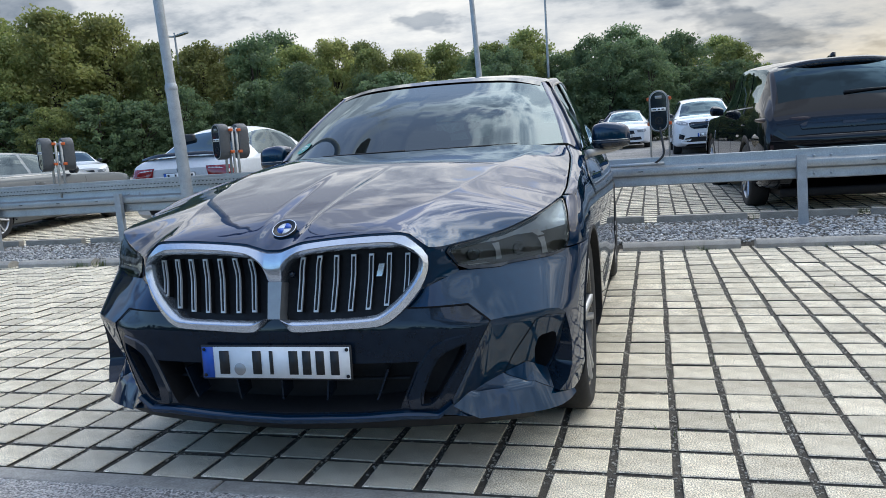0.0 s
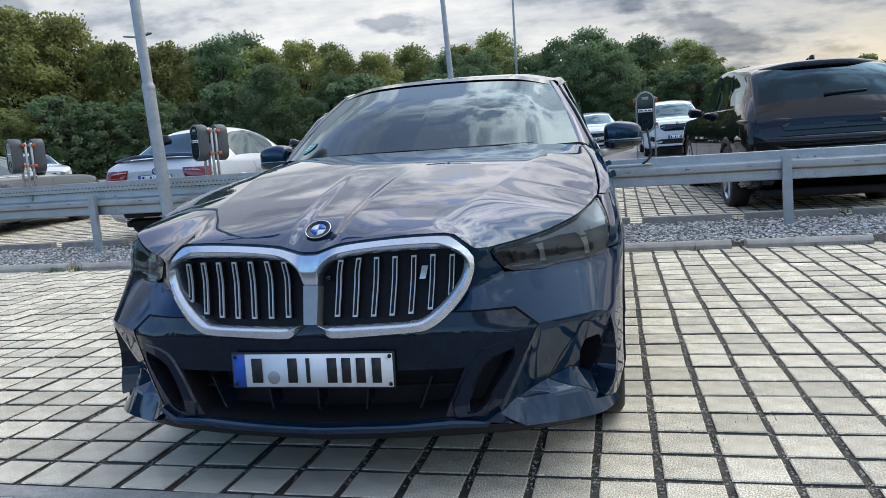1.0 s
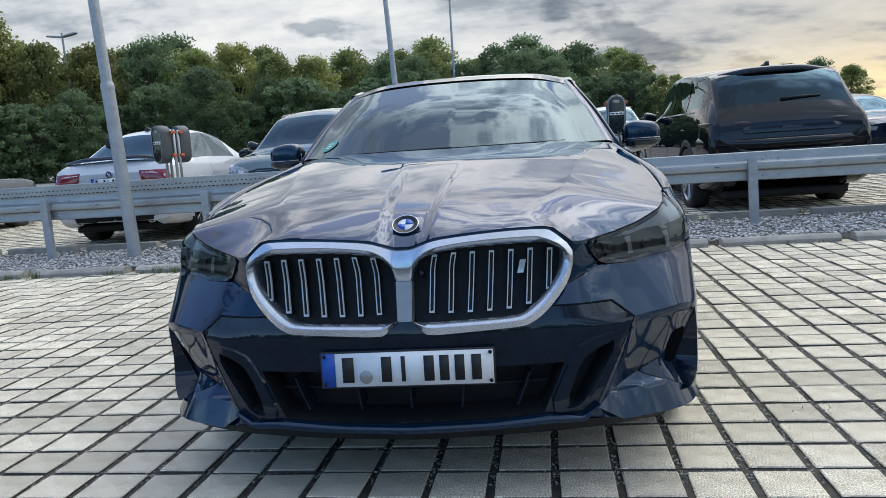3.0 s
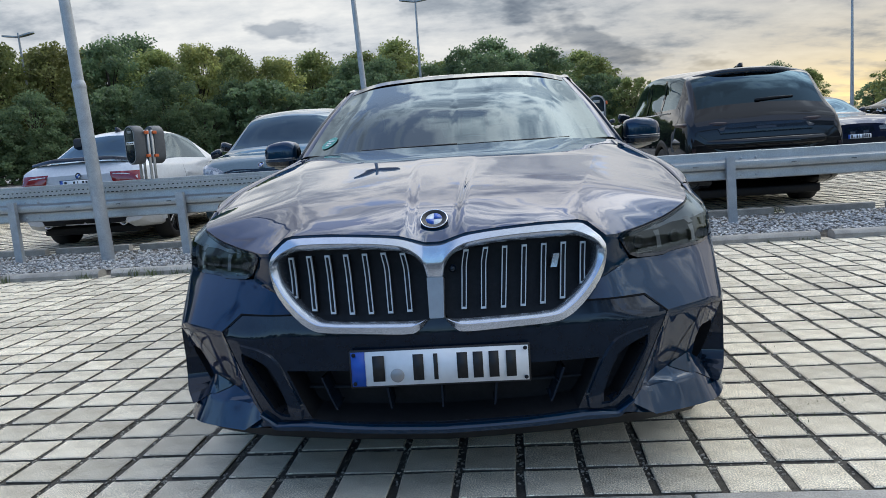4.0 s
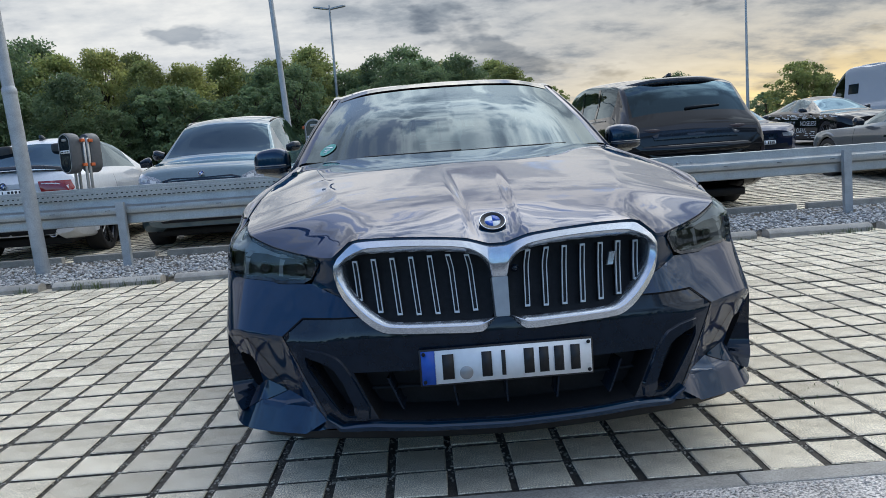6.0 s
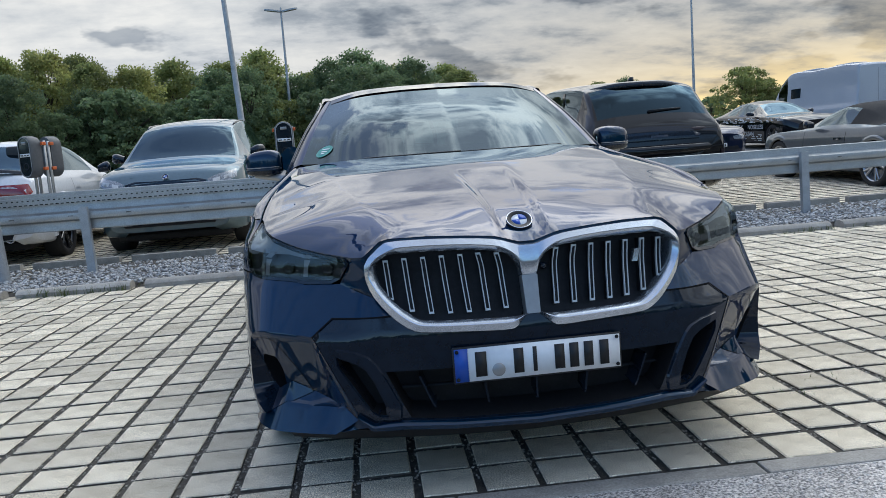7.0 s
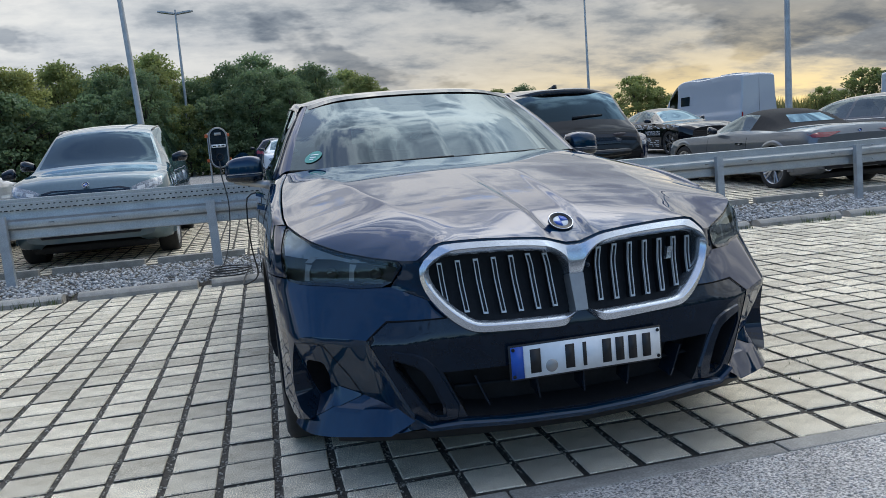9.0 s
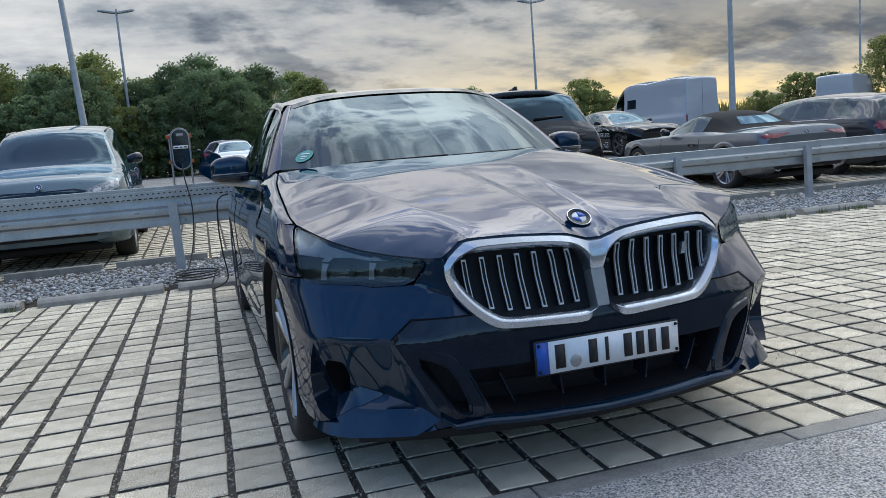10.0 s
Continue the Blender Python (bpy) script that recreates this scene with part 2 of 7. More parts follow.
# ---- mesh tools ----
def mesh(name, verts, faces, mat, smooth=True, sharp=None):
    me = bpy.data.meshes.new(name)
    me.from_pydata([tuple(v) for v in verts], [], [tuple(f) for f in faces])
    for mm in (mat if isinstance(mat, (list, tuple)) else [mat]):
        me.materials.append(mm)
    if smooth:
        me.polygons.foreach_set("use_smooth", [True] * len(me.polygons))
        if sharp:
            me.set_sharp_from_angle(angle=radians(sharp))
    me.update()
    return me


def part(name, me, parent, label=""):
    """One mesh as a part under a thing or under a part."""
    if isinstance(me, tuple):
        me = mesh(name, *me)
    ob = new(name, me)
    ob.parent = parent
    if label:
        ob["label"] = label
    return ob


def thing(name, label, category, group="", kind="", at=None):
    ob = new(name)
    ob.empty_display_size = 0.1
    if at is not None:
        ob.matrix_basis = at
    return tagged(ob, label, category, group, kind)


def solid(name, me, label, category, group="", kind=""):
    if isinstance(me, tuple):
        me = mesh(name, *me)
    return tagged(new(name, me), label, category, group, kind)


def box_geo(cx, cy, cz, sx, sy, sz, bevel=0.0):
    """Verts and faces of a box with chamfered edges."""
    b = min(bevel, sx * 0.45, sy * 0.45, sz * 0.45)
    if b <= 0:
        v = [(cx + x * sx / 2, cy + y * sy / 2, cz + z * sz / 2) for x in (-1, 1) for y in (-1, 1) for z in (-1, 1)]
        return v, [(0, 1, 3, 2), (4, 6, 7, 5), (0, 4, 5, 1), (2, 3, 7, 6), (0, 2, 6, 4), (1, 5, 7, 3)]
    bm = bmesh.new()
    bmesh.ops.create_cube(bm, size=1.0, matrix=Matrix.Translation((cx, cy, cz)) @ Matrix.Diagonal((sx, sy, sz, 1)))
    bmesh.ops.bevel(bm, geom=list(bm.edges), offset=b, segments=2 if b > 0.004 else 1, affect="EDGES", profile=0.6)
    bm.verts.ensure_lookup_table()
    v, f = [tuple(p.co) for p in bm.verts], [tuple(q.index for q in p.verts) for p in bm.faces]
    bm.free()
    return v, f


def join_geo(*geos):
    V, F = [], []
    for v, f in geos:
        n = len(V)
        V += [tuple(p) for p in v]
        F += [tuple(i + n for i in q) for q in f]
    return V, F


def moved(geo, m):
    return [tuple(m @ Vector(p)) for p in geo[0]], geo[1]


def tube(points, radius, sides=8, caps=True):
    """A round bar along points; radius is a number or one for each point."""
    pts = [Vector(p) for p in points]
    rad = radius if isinstance(radius, (list, tuple)) else [radius] * len(pts)
    V, F = [], []
    ref = None
    for i, p in enumerate(pts):
        d = (pts[min(i + 1, len(pts) - 1)] - pts[max(i - 1, 0)]).normalized()
        if ref is None:
            ref = d.orthogonal()
        ref = (ref - d * ref.dot(d)).normalized()
        b = d.cross(ref)
        for k in range(sides):
            a = 2 * math.pi * k / sides
            V.append(p + (ref * math.cos(a) + b * math.sin(a)) * rad[i])
    for i in range(len(pts) - 1):
        for k in range(sides):
            a, b2 = i * sides + k, i * sides + (k + 1) % sides
            F.append((a, b2, b2 + sides, a + sides))
    if caps:
        F.append(tuple(range(sides - 1, -1, -1)))
        F.append(tuple(range(len(V) - sides, len(V))))
    return V, F


def lathe(profile, sides=32, axis="x"):
    """Turns (radius, along) pairs round an axis; open at both ends unless the radius comes to 0."""
    V, F = [], []
    for r, a in profile:
        for k in range(sides):
            c, s = math.cos(2 * math.pi * k / sides) * r, math.sin(2 * math.pi * k / sides) * r
            V.append({"x": (a, c, s), "y": (c, a, s), "z": (c, s, a)}[axis])
    for i in range(len(profile) - 1):
        for k in range(sides):
            a, b = i * sides + k, i * sides + (k + 1) % sides
            F.append((a, b, b + sides, a + sides))
    return V, F


def prism(outline, lo, hi, axis="y"):
    """A flat outline of (a, b) pairs made solid between lo and hi along an axis."""
    n = len(outline)
    place = {"y": lambda a, b, t: (a, t, b), "x": lambda a, b, t: (t, a, b), "z": lambda a, b, t: (a, b, t)}[axis]
    V = [place(a, b, lo) for a, b in outline] + [place(a, b, hi) for a, b in outline]
    return V, [tuple(range(n)), tuple(range(2 * n - 1, n - 1, -1))] + [(i, i + n, (i + 1) % n + n, (i + 1) % n) for i in range(n)]


def rounded(pts, closed=True, times=2, keep=0.25):
    """Cuts the corners of an outline."""
    p = [tuple(q) for q in pts]
    for _ in range(times):
        out = []
        n = len(p)
        for i in range(n if closed else n - 1):
            a, b = np.array(p[i]), np.array(p[(i + 1) % n])
            out += [tuple(a + (b - a) * keep), tuple(b + (a - b) * keep)]
        if not closed:
            out = [p[0]] + out + [p[-1]]
        p = out
    return p


def resample(pts, n):
    p = np.array(pts, float)
    d = np.r_[0, np.cumsum(np.linalg.norm(np.diff(p, axis=0), axis=1))]
    t = np.linspace(0, d[-1], n)
    return np.stack([np.interp(t, d, p[:, k]) for k in range(p.shape[1])], -1)


def smooth_line(pts, n):
    """A smooth curve through points, as n evenly spaced points."""
    p = np.array(pts, float)
    if len(p) == 2:
        return resample(p, n)
    d = np.r_[0, np.cumsum(np.linalg.norm(np.diff(p, axis=0), axis=1))]
    m = np.gradient(p, d, axis=0)
    out = []
    for t in np.linspace(0, d[-1], n * 4):
        i = min(np.searchsorted(d, t, side="right") - 1, len(p) - 2)
        h = d[i + 1] - d[i]
        u = (t - d[i]) / h
        out.append((2 * u**3 - 3 * u**2 + 1) * p[i] + (u**3 - 2 * u**2 + u) * h * m[i] + (3 * u**2 - 2 * u**3) * p[i + 1] + (u**3 - u**2) * h * m[i + 1])
    return resample(out, n)


def skin(curves, nu, nv, mirror=False):
    """A smooth sheet over curves laid side by side. Verts and faces; mirror adds the half at -x, joined at x = 0 where the first curve lies there."""
    rows = np.stack([smooth_line(c, nu) for c in curves])
    g = np.stack([smooth_line(rows[:, i], nv) if len(curves) > 2 else resample(rows[:, i], nv) for i in range(nu)], 1)
    V = g.reshape(-1, 3)
    F = [(r * nu + c, r * nu + c + 1, (r + 1) * nu + c + 1, (r + 1) * nu + c) for r in range(nv - 1) for c in range(nu - 1)]
    if mirror:
        W = V * [-1, 1, 1]
        n = len(V)
        F = F + [tuple(reversed([i + n for i in f])) for f in F]
        V = np.vstack([V, W])
        V, F = welded(V, F)
    return [tuple(v) for v in V], F


def welded(V, F, eps=1e-5):
    seen, idx, out = {}, [], []
    for v in V:
        k = tuple(np.round(np.array(v) / eps).astype(int) + 0)
        if k not in seen:
            seen[k] = len(out)
            out.append(v)
        idx.append(seen[k])
    return out, [tuple(idx[i] for i in f) for f in F if len({idx[i] for i in f}) > 2]


def thick(geo, d):
    """Gives a sheet a thickness d away from its normals."""
    bm = bmesh.new()
    vs = [bm.verts.new(v) for v in geo[0]]
    for f in geo[1]:
        try:
            bm.faces.new([vs[i] for i in f])
        except ValueError:
            pass
    bm.normal_update()
    bmesh.ops.solidify(bm, geom=list(bm.faces), thickness=d)
    bm.verts.index_update()
    out = [tuple(v.co) for v in bm.verts], [tuple(v.index for v in f.verts) for f in bm.faces]
    bm.free()
    return out


def liner_geo(r, x0, x1, n=24):
    """The inside of a wheel arch: the upper half of a drum with its inner wall."""
    a = np.linspace(-.15, math.pi + .15, n)
    V = [(x, r * math.cos(t), r * math.sin(t)) for x in (x0, x1) for t in a] + [(x1, 0, -.1)]
    return V, [(i, i + 1, n + i + 1, n + i) for i in range(n - 1)] + [(n + i, n + i + 1, 2 * n) for i in range(n - 1)]


def outward(geo, axis_z=.75):
    """Turns faces so that their normals look away from the vehicle's long axis."""
    V = [Vector(v) for v in geo[0]]
    F = []
    for f in geo[1]:
        a, b, c = V[f[0]], V[f[1]], V[f[2]]
        n = (b - a).cross(c - a)
        if len(f) > 3 and n.length < 1e-9:
            n = (c - a).cross(V[f[3]] - a)
        m = (a + b + c) / 3
        flat_end = abs(n.y) > .97 * n.length
        F.append(tuple(f) if flat_end else tuple(reversed(f)) if n.dot(Vector((m.x, 0, m.z - axis_z))) < 0 else tuple(f))
    return geo[0], F


def mirrored(geo):
    return [(-x, y, z) for x, y, z in geo[0]], [tuple(reversed(f)) for f in geo[1]]


def text_mesh(words, size, mat, depth=0.0005):
    cu = bpy.data.curves.new("text", "FONT")
    cu.body, cu.size, cu.extrude, cu.align_x, cu.align_y = words, size, depth, "CENTER", "CENTER"
    ob = bpy.data.objects.new("text", cu)
    scene.collection.objects.link(ob)
    me = bpy.data.meshes.new_from_object(ob.evaluated_get(bpy.context.evaluated_depsgraph_get()))
    bpy.data.objects.remove(ob)
    me.materials.clear()
    me.materials.append(mat)
    return me

# ---- the blue saloon: the body's skin as a function of the way round (s) and the height ----
PLAN_POINTS = [(0, 0), (.14, .001), (.26, .006), (.40, .022), (.50, .040), (.59, .068), (.672, .112), (.757, .167), (.832, .228), (.883, .304), (.912, .41), (.931, .56),
               (.943, .80), (.949, 1.2), (.950, 1.8), (.950, 2.8), (.943, 3.6), (.927, 4.2), (.88, 4.65), (.75, 4.90), (.45, 5.02), (0, 5.04)]
PLAN = smooth_line(PLAN_POINTS, 2400)
ARC = np.r_[0, np.cumsum(np.hypot(*np.diff(PLAN, axis=0).T))]
S_TABLE = np.linspace(0, ARC[-1], 3000)


def softened(xs, ys, width):
    t = np.interp(S_TABLE, xs, ys)
    n = max(3, int(width / S_TABLE[1])) | 1
    return np.convolve(np.pad(t, n // 2, mode="edge"), np.ones(n) / n, "valid")


LEAN = softened([0, .50, .60, .74, .93, 1.05, 1.35], [.27, .28, .66, .82, .95, .75, 0], 0.07)
SIDE = softened([0, .75, 1.25], [0, 0, 1], 0.1)
TAIL = softened([0, .835, .88, .93, 1.03, 1.18, 1.35, 1.48, 1.68, 1.85], [0, 0, .07, .205, .18, .18, .13, .08, .02, 0], 0.02)
NOSE_END = int(np.argmax(PLAN[:, 1] > 0.62))


def s_at_x(x):
    return float(np.interp(abs(x), PLAN[:NOSE_END, 0], ARC[:NOSE_END])) * (1 if x >= 0 else -1)


def s_at_y(y):
    return float(np.interp(y, PLAN[:, 1], ARC))


def ring(s, z):
    """Points of the skin at s (metres round the plan from the nose, minus: the car's right) and height z."""
    s, z = np.asarray(s, float), np.asarray(z, float)
    sign, s = np.where(s < 0, -1.0, 1.0), np.abs(s)
    x, y = np.interp(s, ARC, PLAN[:, 0]), np.interp(s, ARC, PLAN[:, 1])
    lean, side = np.interp(s, S_TABLE, LEAN), np.interp(s, S_TABLE, SIDE)
    low = np.clip(.30 - z, 0, .3)
    e = np.clip((z - .66) / .08, 0, 1)
    up = np.clip(z - .53, 0, .5) * (1 - .65 * e * e * (3 - 2 * e)) + .65 * .15 * e * e * (3 - 2 * e)
    y = y + lean * up + .25 * low * (1 - side)
    hollow = .012 * np.exp(-((z - .42) / .10) ** 2) * np.clip((s - 1.9) / .4, 0, 1) * np.clip((4.3 - s) / .4, 0, 1)
    x = x - side * (.30 * low + .55 * np.clip(z - .70, 0, .6) ** 1.6 + hollow)
    # the rear tip of the head lamp and the wing top run far back
    e = np.clip((z - .785) / .078, 0, 1)
    y = y + np.interp(s, S_TABLE, TAIL) * e * e * (3 - 2 * e)
    return np.stack([x * sign, y, z], -1)


def skin_point(s, z, off=0.0):
    s, z = np.asarray(s, float), np.asarray(z, float)
    p = ring(s, z)
    if np.any(np.asarray(off) != 0):
        a = ring(s + .004, z) - ring(s - .004, z)
        b = ring(s, z + .004) - ring(s, z - .004)
        n = np.cross(a, b)
        n /= np.linalg.norm(n, axis=-1, keepdims=True)
        p = p + n * np.asarray(off)[..., None]
    return p


def to_s(pts):
    return [(s_at_x(x), z) for x, z in pts]


def flip(pts):
    return [(-a, b) for a, b in reversed(pts)]


def inside(poly, P):
    P, q = np.asarray(P, float), np.asarray(poly, float)
    x, y = P[:, 0], P[:, 1]
    c = np.zeros(len(P), bool)
    for (x1, y1), (x2, y2) in zip(q, np.roll(q, -1, axis=0)):
        if y1 != y2:
            c ^= ((y1 > y) != (y2 > y)) & (x < (x2 - x1) * (y - y1) / (y2 - y1) + x1)
    return c


def dense(poly, step, closed=True):
    out = []
    n = len(poly)
    for i in range(n if closed else n - 1):
        a, b = np.array(poly[i], float), np.array(poly[(i + 1) % n], float)
        k = max(1, int(np.ceil(np.linalg.norm(b - a) / step)))
        out += [tuple(a + (b - a) * j / k) for j in range(k)]
    return out if closed else out + [tuple(poly[-1])]


def panel(outline, off=0.0, holes=(), cell=0.02, zcell=None):
    """A piece of skin within an outline of (s, z), less its holes, with true edges."""
    from mathutils.geometry import delaunay_2d_cdt
    zcell = zcell or cell
    loops = [dense(outline, cell)] + [dense(h, cell) for h in holes]
    pts, edges = [], []
    for lp in loops:
        n = len(pts)
        pts += lp
        edges += [(n + i, n + (i + 1) % len(lp)) for i in range(len(lp))]
    o = np.array(loops[0])
    gs, gz = np.meshgrid(np.arange(o[:, 0].min(), o[:, 0].max(), cell), np.arange(o[:, 1].min(), o[:, 1].max(), zcell))
    G = np.stack([gs.ravel(), gz.ravel()], -1) + [cell * .31, zcell * .37]
    keep = inside(loops[0], G)
    for h in loops[1:]:
        keep &= ~inside(h, G)
    G = G[keep]
    if len(G):
        E = np.array(pts)
        far = np.array([np.min(np.abs(E[:, 0] - g[0]) / cell + np.abs(E[:, 1] - g[1]) / zcell) for g in G]) > 0.5
        pts += [tuple(g) for g in G[far]]
    v, _, f, *_ = delaunay_2d_cdt([Vector(p) for p in pts], edges, [], 0, 1e-6)
    V2 = np.array([tuple(p) for p in v])
    C = np.array([V2[list(t)].mean(0) for t in f])
    ok = inside(loops[0], C)
    for h in loops[1:]:
        ok &= ~inside(h, C)
    F = [tuple(t) for t, k in zip(f, ok) if k]
    V = skin_point(V2[:, 0], V2[:, 1], off(V2[:, 0], V2[:, 1]) if callable(off) else np.full(len(V2), off))
    if F:
        a, b, c = (V[i] for i in F[0])
        n = np.cross(b - a, c - a)
        ref = skin_point(V2[F[0][0]][0], V2[F[0][0]][1], 0.01) - ring(*V2[F[0][0]])
        if n @ ref < 0:
            F = [tuple(reversed(t)) for t in F]
    return [tuple(p) for p in V], F


def wall(line, off0, off1, closed=True, rows=2):
    """A strip along a line on the skin from one offset to another."""
    p = np.array(line)
    n = len(p)
    V = np.concatenate([skin_point(p[:, 0], p[:, 1], np.full(n, o)) for o in np.linspace(off0, off1, rows)])
    m = n if closed else n - 1
    return [tuple(v) for v in V], [(r * n + i, r * n + (i + 1) % n, (r + 1) * n + (i + 1) % n, (r + 1) * n + i) for r in range(rows - 1) for i in range(m)]


def strips(lines, offs, closed=False):
    """A moulding between matched lines on the skin, each at its own offset."""
    n = len(lines[0])
    V = np.concatenate([skin_point(np.array(l)[:, 0], np.array(l)[:, 1], np.full(n, o)) for l, o in zip(lines, offs)])
    m = n if closed else n - 1
    return [tuple(v) for v in V], [(r * n + i, r * n + (i + 1) % n, (r + 1) * n + (i + 1) % n, (r + 1) * n + i) for r in range(len(lines) - 1) for i in range(m)]


def both(build):
    """The geometry for the car's left and, mirrored, its right."""
    g = build
    return (g, mirrored(g))


# outlines on the nose, as (x, z) of the car's left half
GRILLE_OUT = [(.018, .569), (.052, .533), (.07, .525), (.194, .530), (.338, .536), (.366, .543), (.404, .566), (.448, .610), (.48, .655), (.495, .708), (.495, .755), (.442, .809), (.415, .816), (.303, .816), (.176, .808), (.096, .80), (.056, .788), (.024, .778), (0, .778)]
GRILLE_IN = [(.022, .568), (.058, .563), (.192, .567), (.319, .571), (.354, .581), (.407, .623), (.448, .673), (.466, .713), (.468, .745), (.452, .758), (.422, .776), (.307, .776), (.18, .772), (.09, .76), (.054, .746), (.028, .711), (.024, .681)]
LAMP_OUT = [(.534, .763), (.580, .687), (.688, .680), (.722, .688), (.845, .691), (.877, .701), (.889, .735), (.893, .775), (.889, .812), (.862, .864), (.82, .840), (.78, .821), (.733, .803), (.70, .792), (.62, .774)]
MASK_TOP = [(0, .569), (.018, .566), (.06, .545), (.196, .548), (.33, .553), (.36, .561), (.405, .595), (.607, .589), (.674, .535)]
BLADE = [(.674, .535), (.62, .43), (.551, .294), (.507, .252), (.41, .256), (.253, .247), (0, .238)]
SIDE_INTAKE = [(.618, .476), (.551, .455), (.507, .423), (.455, .288), (.50, .292), (.534, .347)]
SIDE_FRAME = [(.632, .507), (.517, .487), (.472, .439), (.396, .275), (.49, .275), (.548, .33)]
MID_INTAKE = [(.459, .425), (.392, .276), (.300, .268), (0, .260)]
WHEEL_Y, WHEEL_R, BASE_LEN = .90, .350, 2.995


def top_edge(x):
    """Height of the skin's top edge across the nose: over the grille, then over the head lamps."""
    return float(np.interp(abs(x), [0, .024, .056, .096, .176, .303, .415, .445, .498, .532, .62, .70, .733, .78, .82, .862, .876], [.784, .784, .794, .806, .814, .822, .822, .815, .770, .768, .779, .797, .808, .826, .845, .869, .874]))


SHUT_Y = [.45, .55, .8, 1.2, 1.6, 1.75, 2.2, 3.0, 3.8, 4.4, 4.75]
SHUT_Z = [.85, .868, .908, .952, .985, .995, 1.0, 1.02, 1.045, 1.06, 1.05]


def shoulder(y):
    return float(np.interp(y, SHUT_Y, SHUT_Z))


def arch(cy, r, a0, a1, n=24):
    """Points on a wheel arch as (s, z), angles in degrees from the front (180) over the top."""
    return [(s_at_y(cy + r * math.cos(radians(a))), .345 + r * math.sin(radians(a))) for a in np.linspace(a0, a1, n)]


def side_run(y0, y1, n, f):
    return [(s_at_y(y), f(y)) for y in np.linspace(y0, y1, n)]


def wheel(parent, x, y, radius, width, rim_r, spokes, rim_mat, face_mat, out):
    """A wheel with tyre, rim and spokes; out is +1 or -1, the way that its face looks."""
    w = new("wheel")
    w.parent = parent
    w.matrix_local = Matrix.Translation((x, y, radius)) @ (Matrix.Identity(4) if out > 0 else Matrix.Rotation(math.pi, 4, "Z"))
    h = width / 2
    r, R = rim_r, radius
    tyre = lathe([(r - .01, -h + .02), (r + .01, -h + .008), (R - .03, -h), (R - .01, -h + .012), (R, -h + .03), (R, h - .03), (R - .01, h - .012), (R - .03, h), (r + .01, h - .008), (r - .01, h - .02)], 40)
    part("tyre", (*tyre, RUBBER), w)
    barrel = lathe([(r, h - .012), (r - .012, h - .016), (r - .02, h - .05), (r - .035, -h + .02), (.06, -h + .02)], 40)
    part("rim", (*barrel, rim_mat), w)
    geo = []
    for k in range(spokes):
        for d in (-.11, .11):
            a = 2 * math.pi * k / spokes
            inner, outer = Vector((0, math.cos(a + d * .4) * .05, math.sin(a + d * .4) * .05)), Vector((0, math.cos(a + d * 1.5) * (r - .008), math.sin(a + d * 1.5) * (r - .008)))
            side = (outer - inner).cross(Vector((1, 0, 0))).normalized() * .014
            v = []
            for q, xx in ((inner, h - .028), (outer, h - .006)):
                for sd, dx in ((-1.2, -.03), (-1, 0), (1, 0), (1.2, -.03)):
                    v.append(Vector((xx + dx, q.y, q.z)) + side * sd)
            geo.append((v, [(0, 1, 5, 4), (1, 2, 6, 5), (2, 3, 7, 6), (0, 4, 7, 3)]))
    part("spokes", (*join_geo(*geo), face_mat), w)
    hub = lathe([(.075, h - .06), (.07, h - .032), (.04, h - .026), (.0, h - .026)], 24)
    part("hub_cap", (*hub, RIM_DARK), w)
    disc = lathe([(r - .04, -.01), (r - .04, .01), (.08, .012)], 32)
    part("brake_disc", (*disc, SATIN_GREY), w)
    return w


def roundel(parent, m, r, name="badge"):
    """A round maker's badge as plain quarters in a dark ring."""
    b = part(name, (*moved(lathe([(0, .004), (r * .60, .0045), (r * .62, .003)], 32, "z"), m), PLATE_WHITE), parent, "round badge in blue and white quarters")
    ringg = moved(lathe([(r * .62, .003), (r * .64, .006), (r * .93, .006), (r * .96, .0065), (r, .004), (r, -.004)], 32, "z"), m)
    part("rim_ring", (*ringg, INK), b)
    edge = moved(lathe([(r * .94, .0062), (r * .97, .0072), (r, .0062)], 32, "z"), m)
    part("edge_ring", (*edge, CHROME), b)
    for a in (0, 180):
        pts = [(0, 0)] + [(math.cos(radians(a + t)) * r * .59, math.sin(radians(a + t)) * r * .59) for t in range(0, 91, 15)]
        part("blue_quarter", (*moved(prism(pts, .004, .006, "z"), m), PLATE_BLUE), b)
    return b


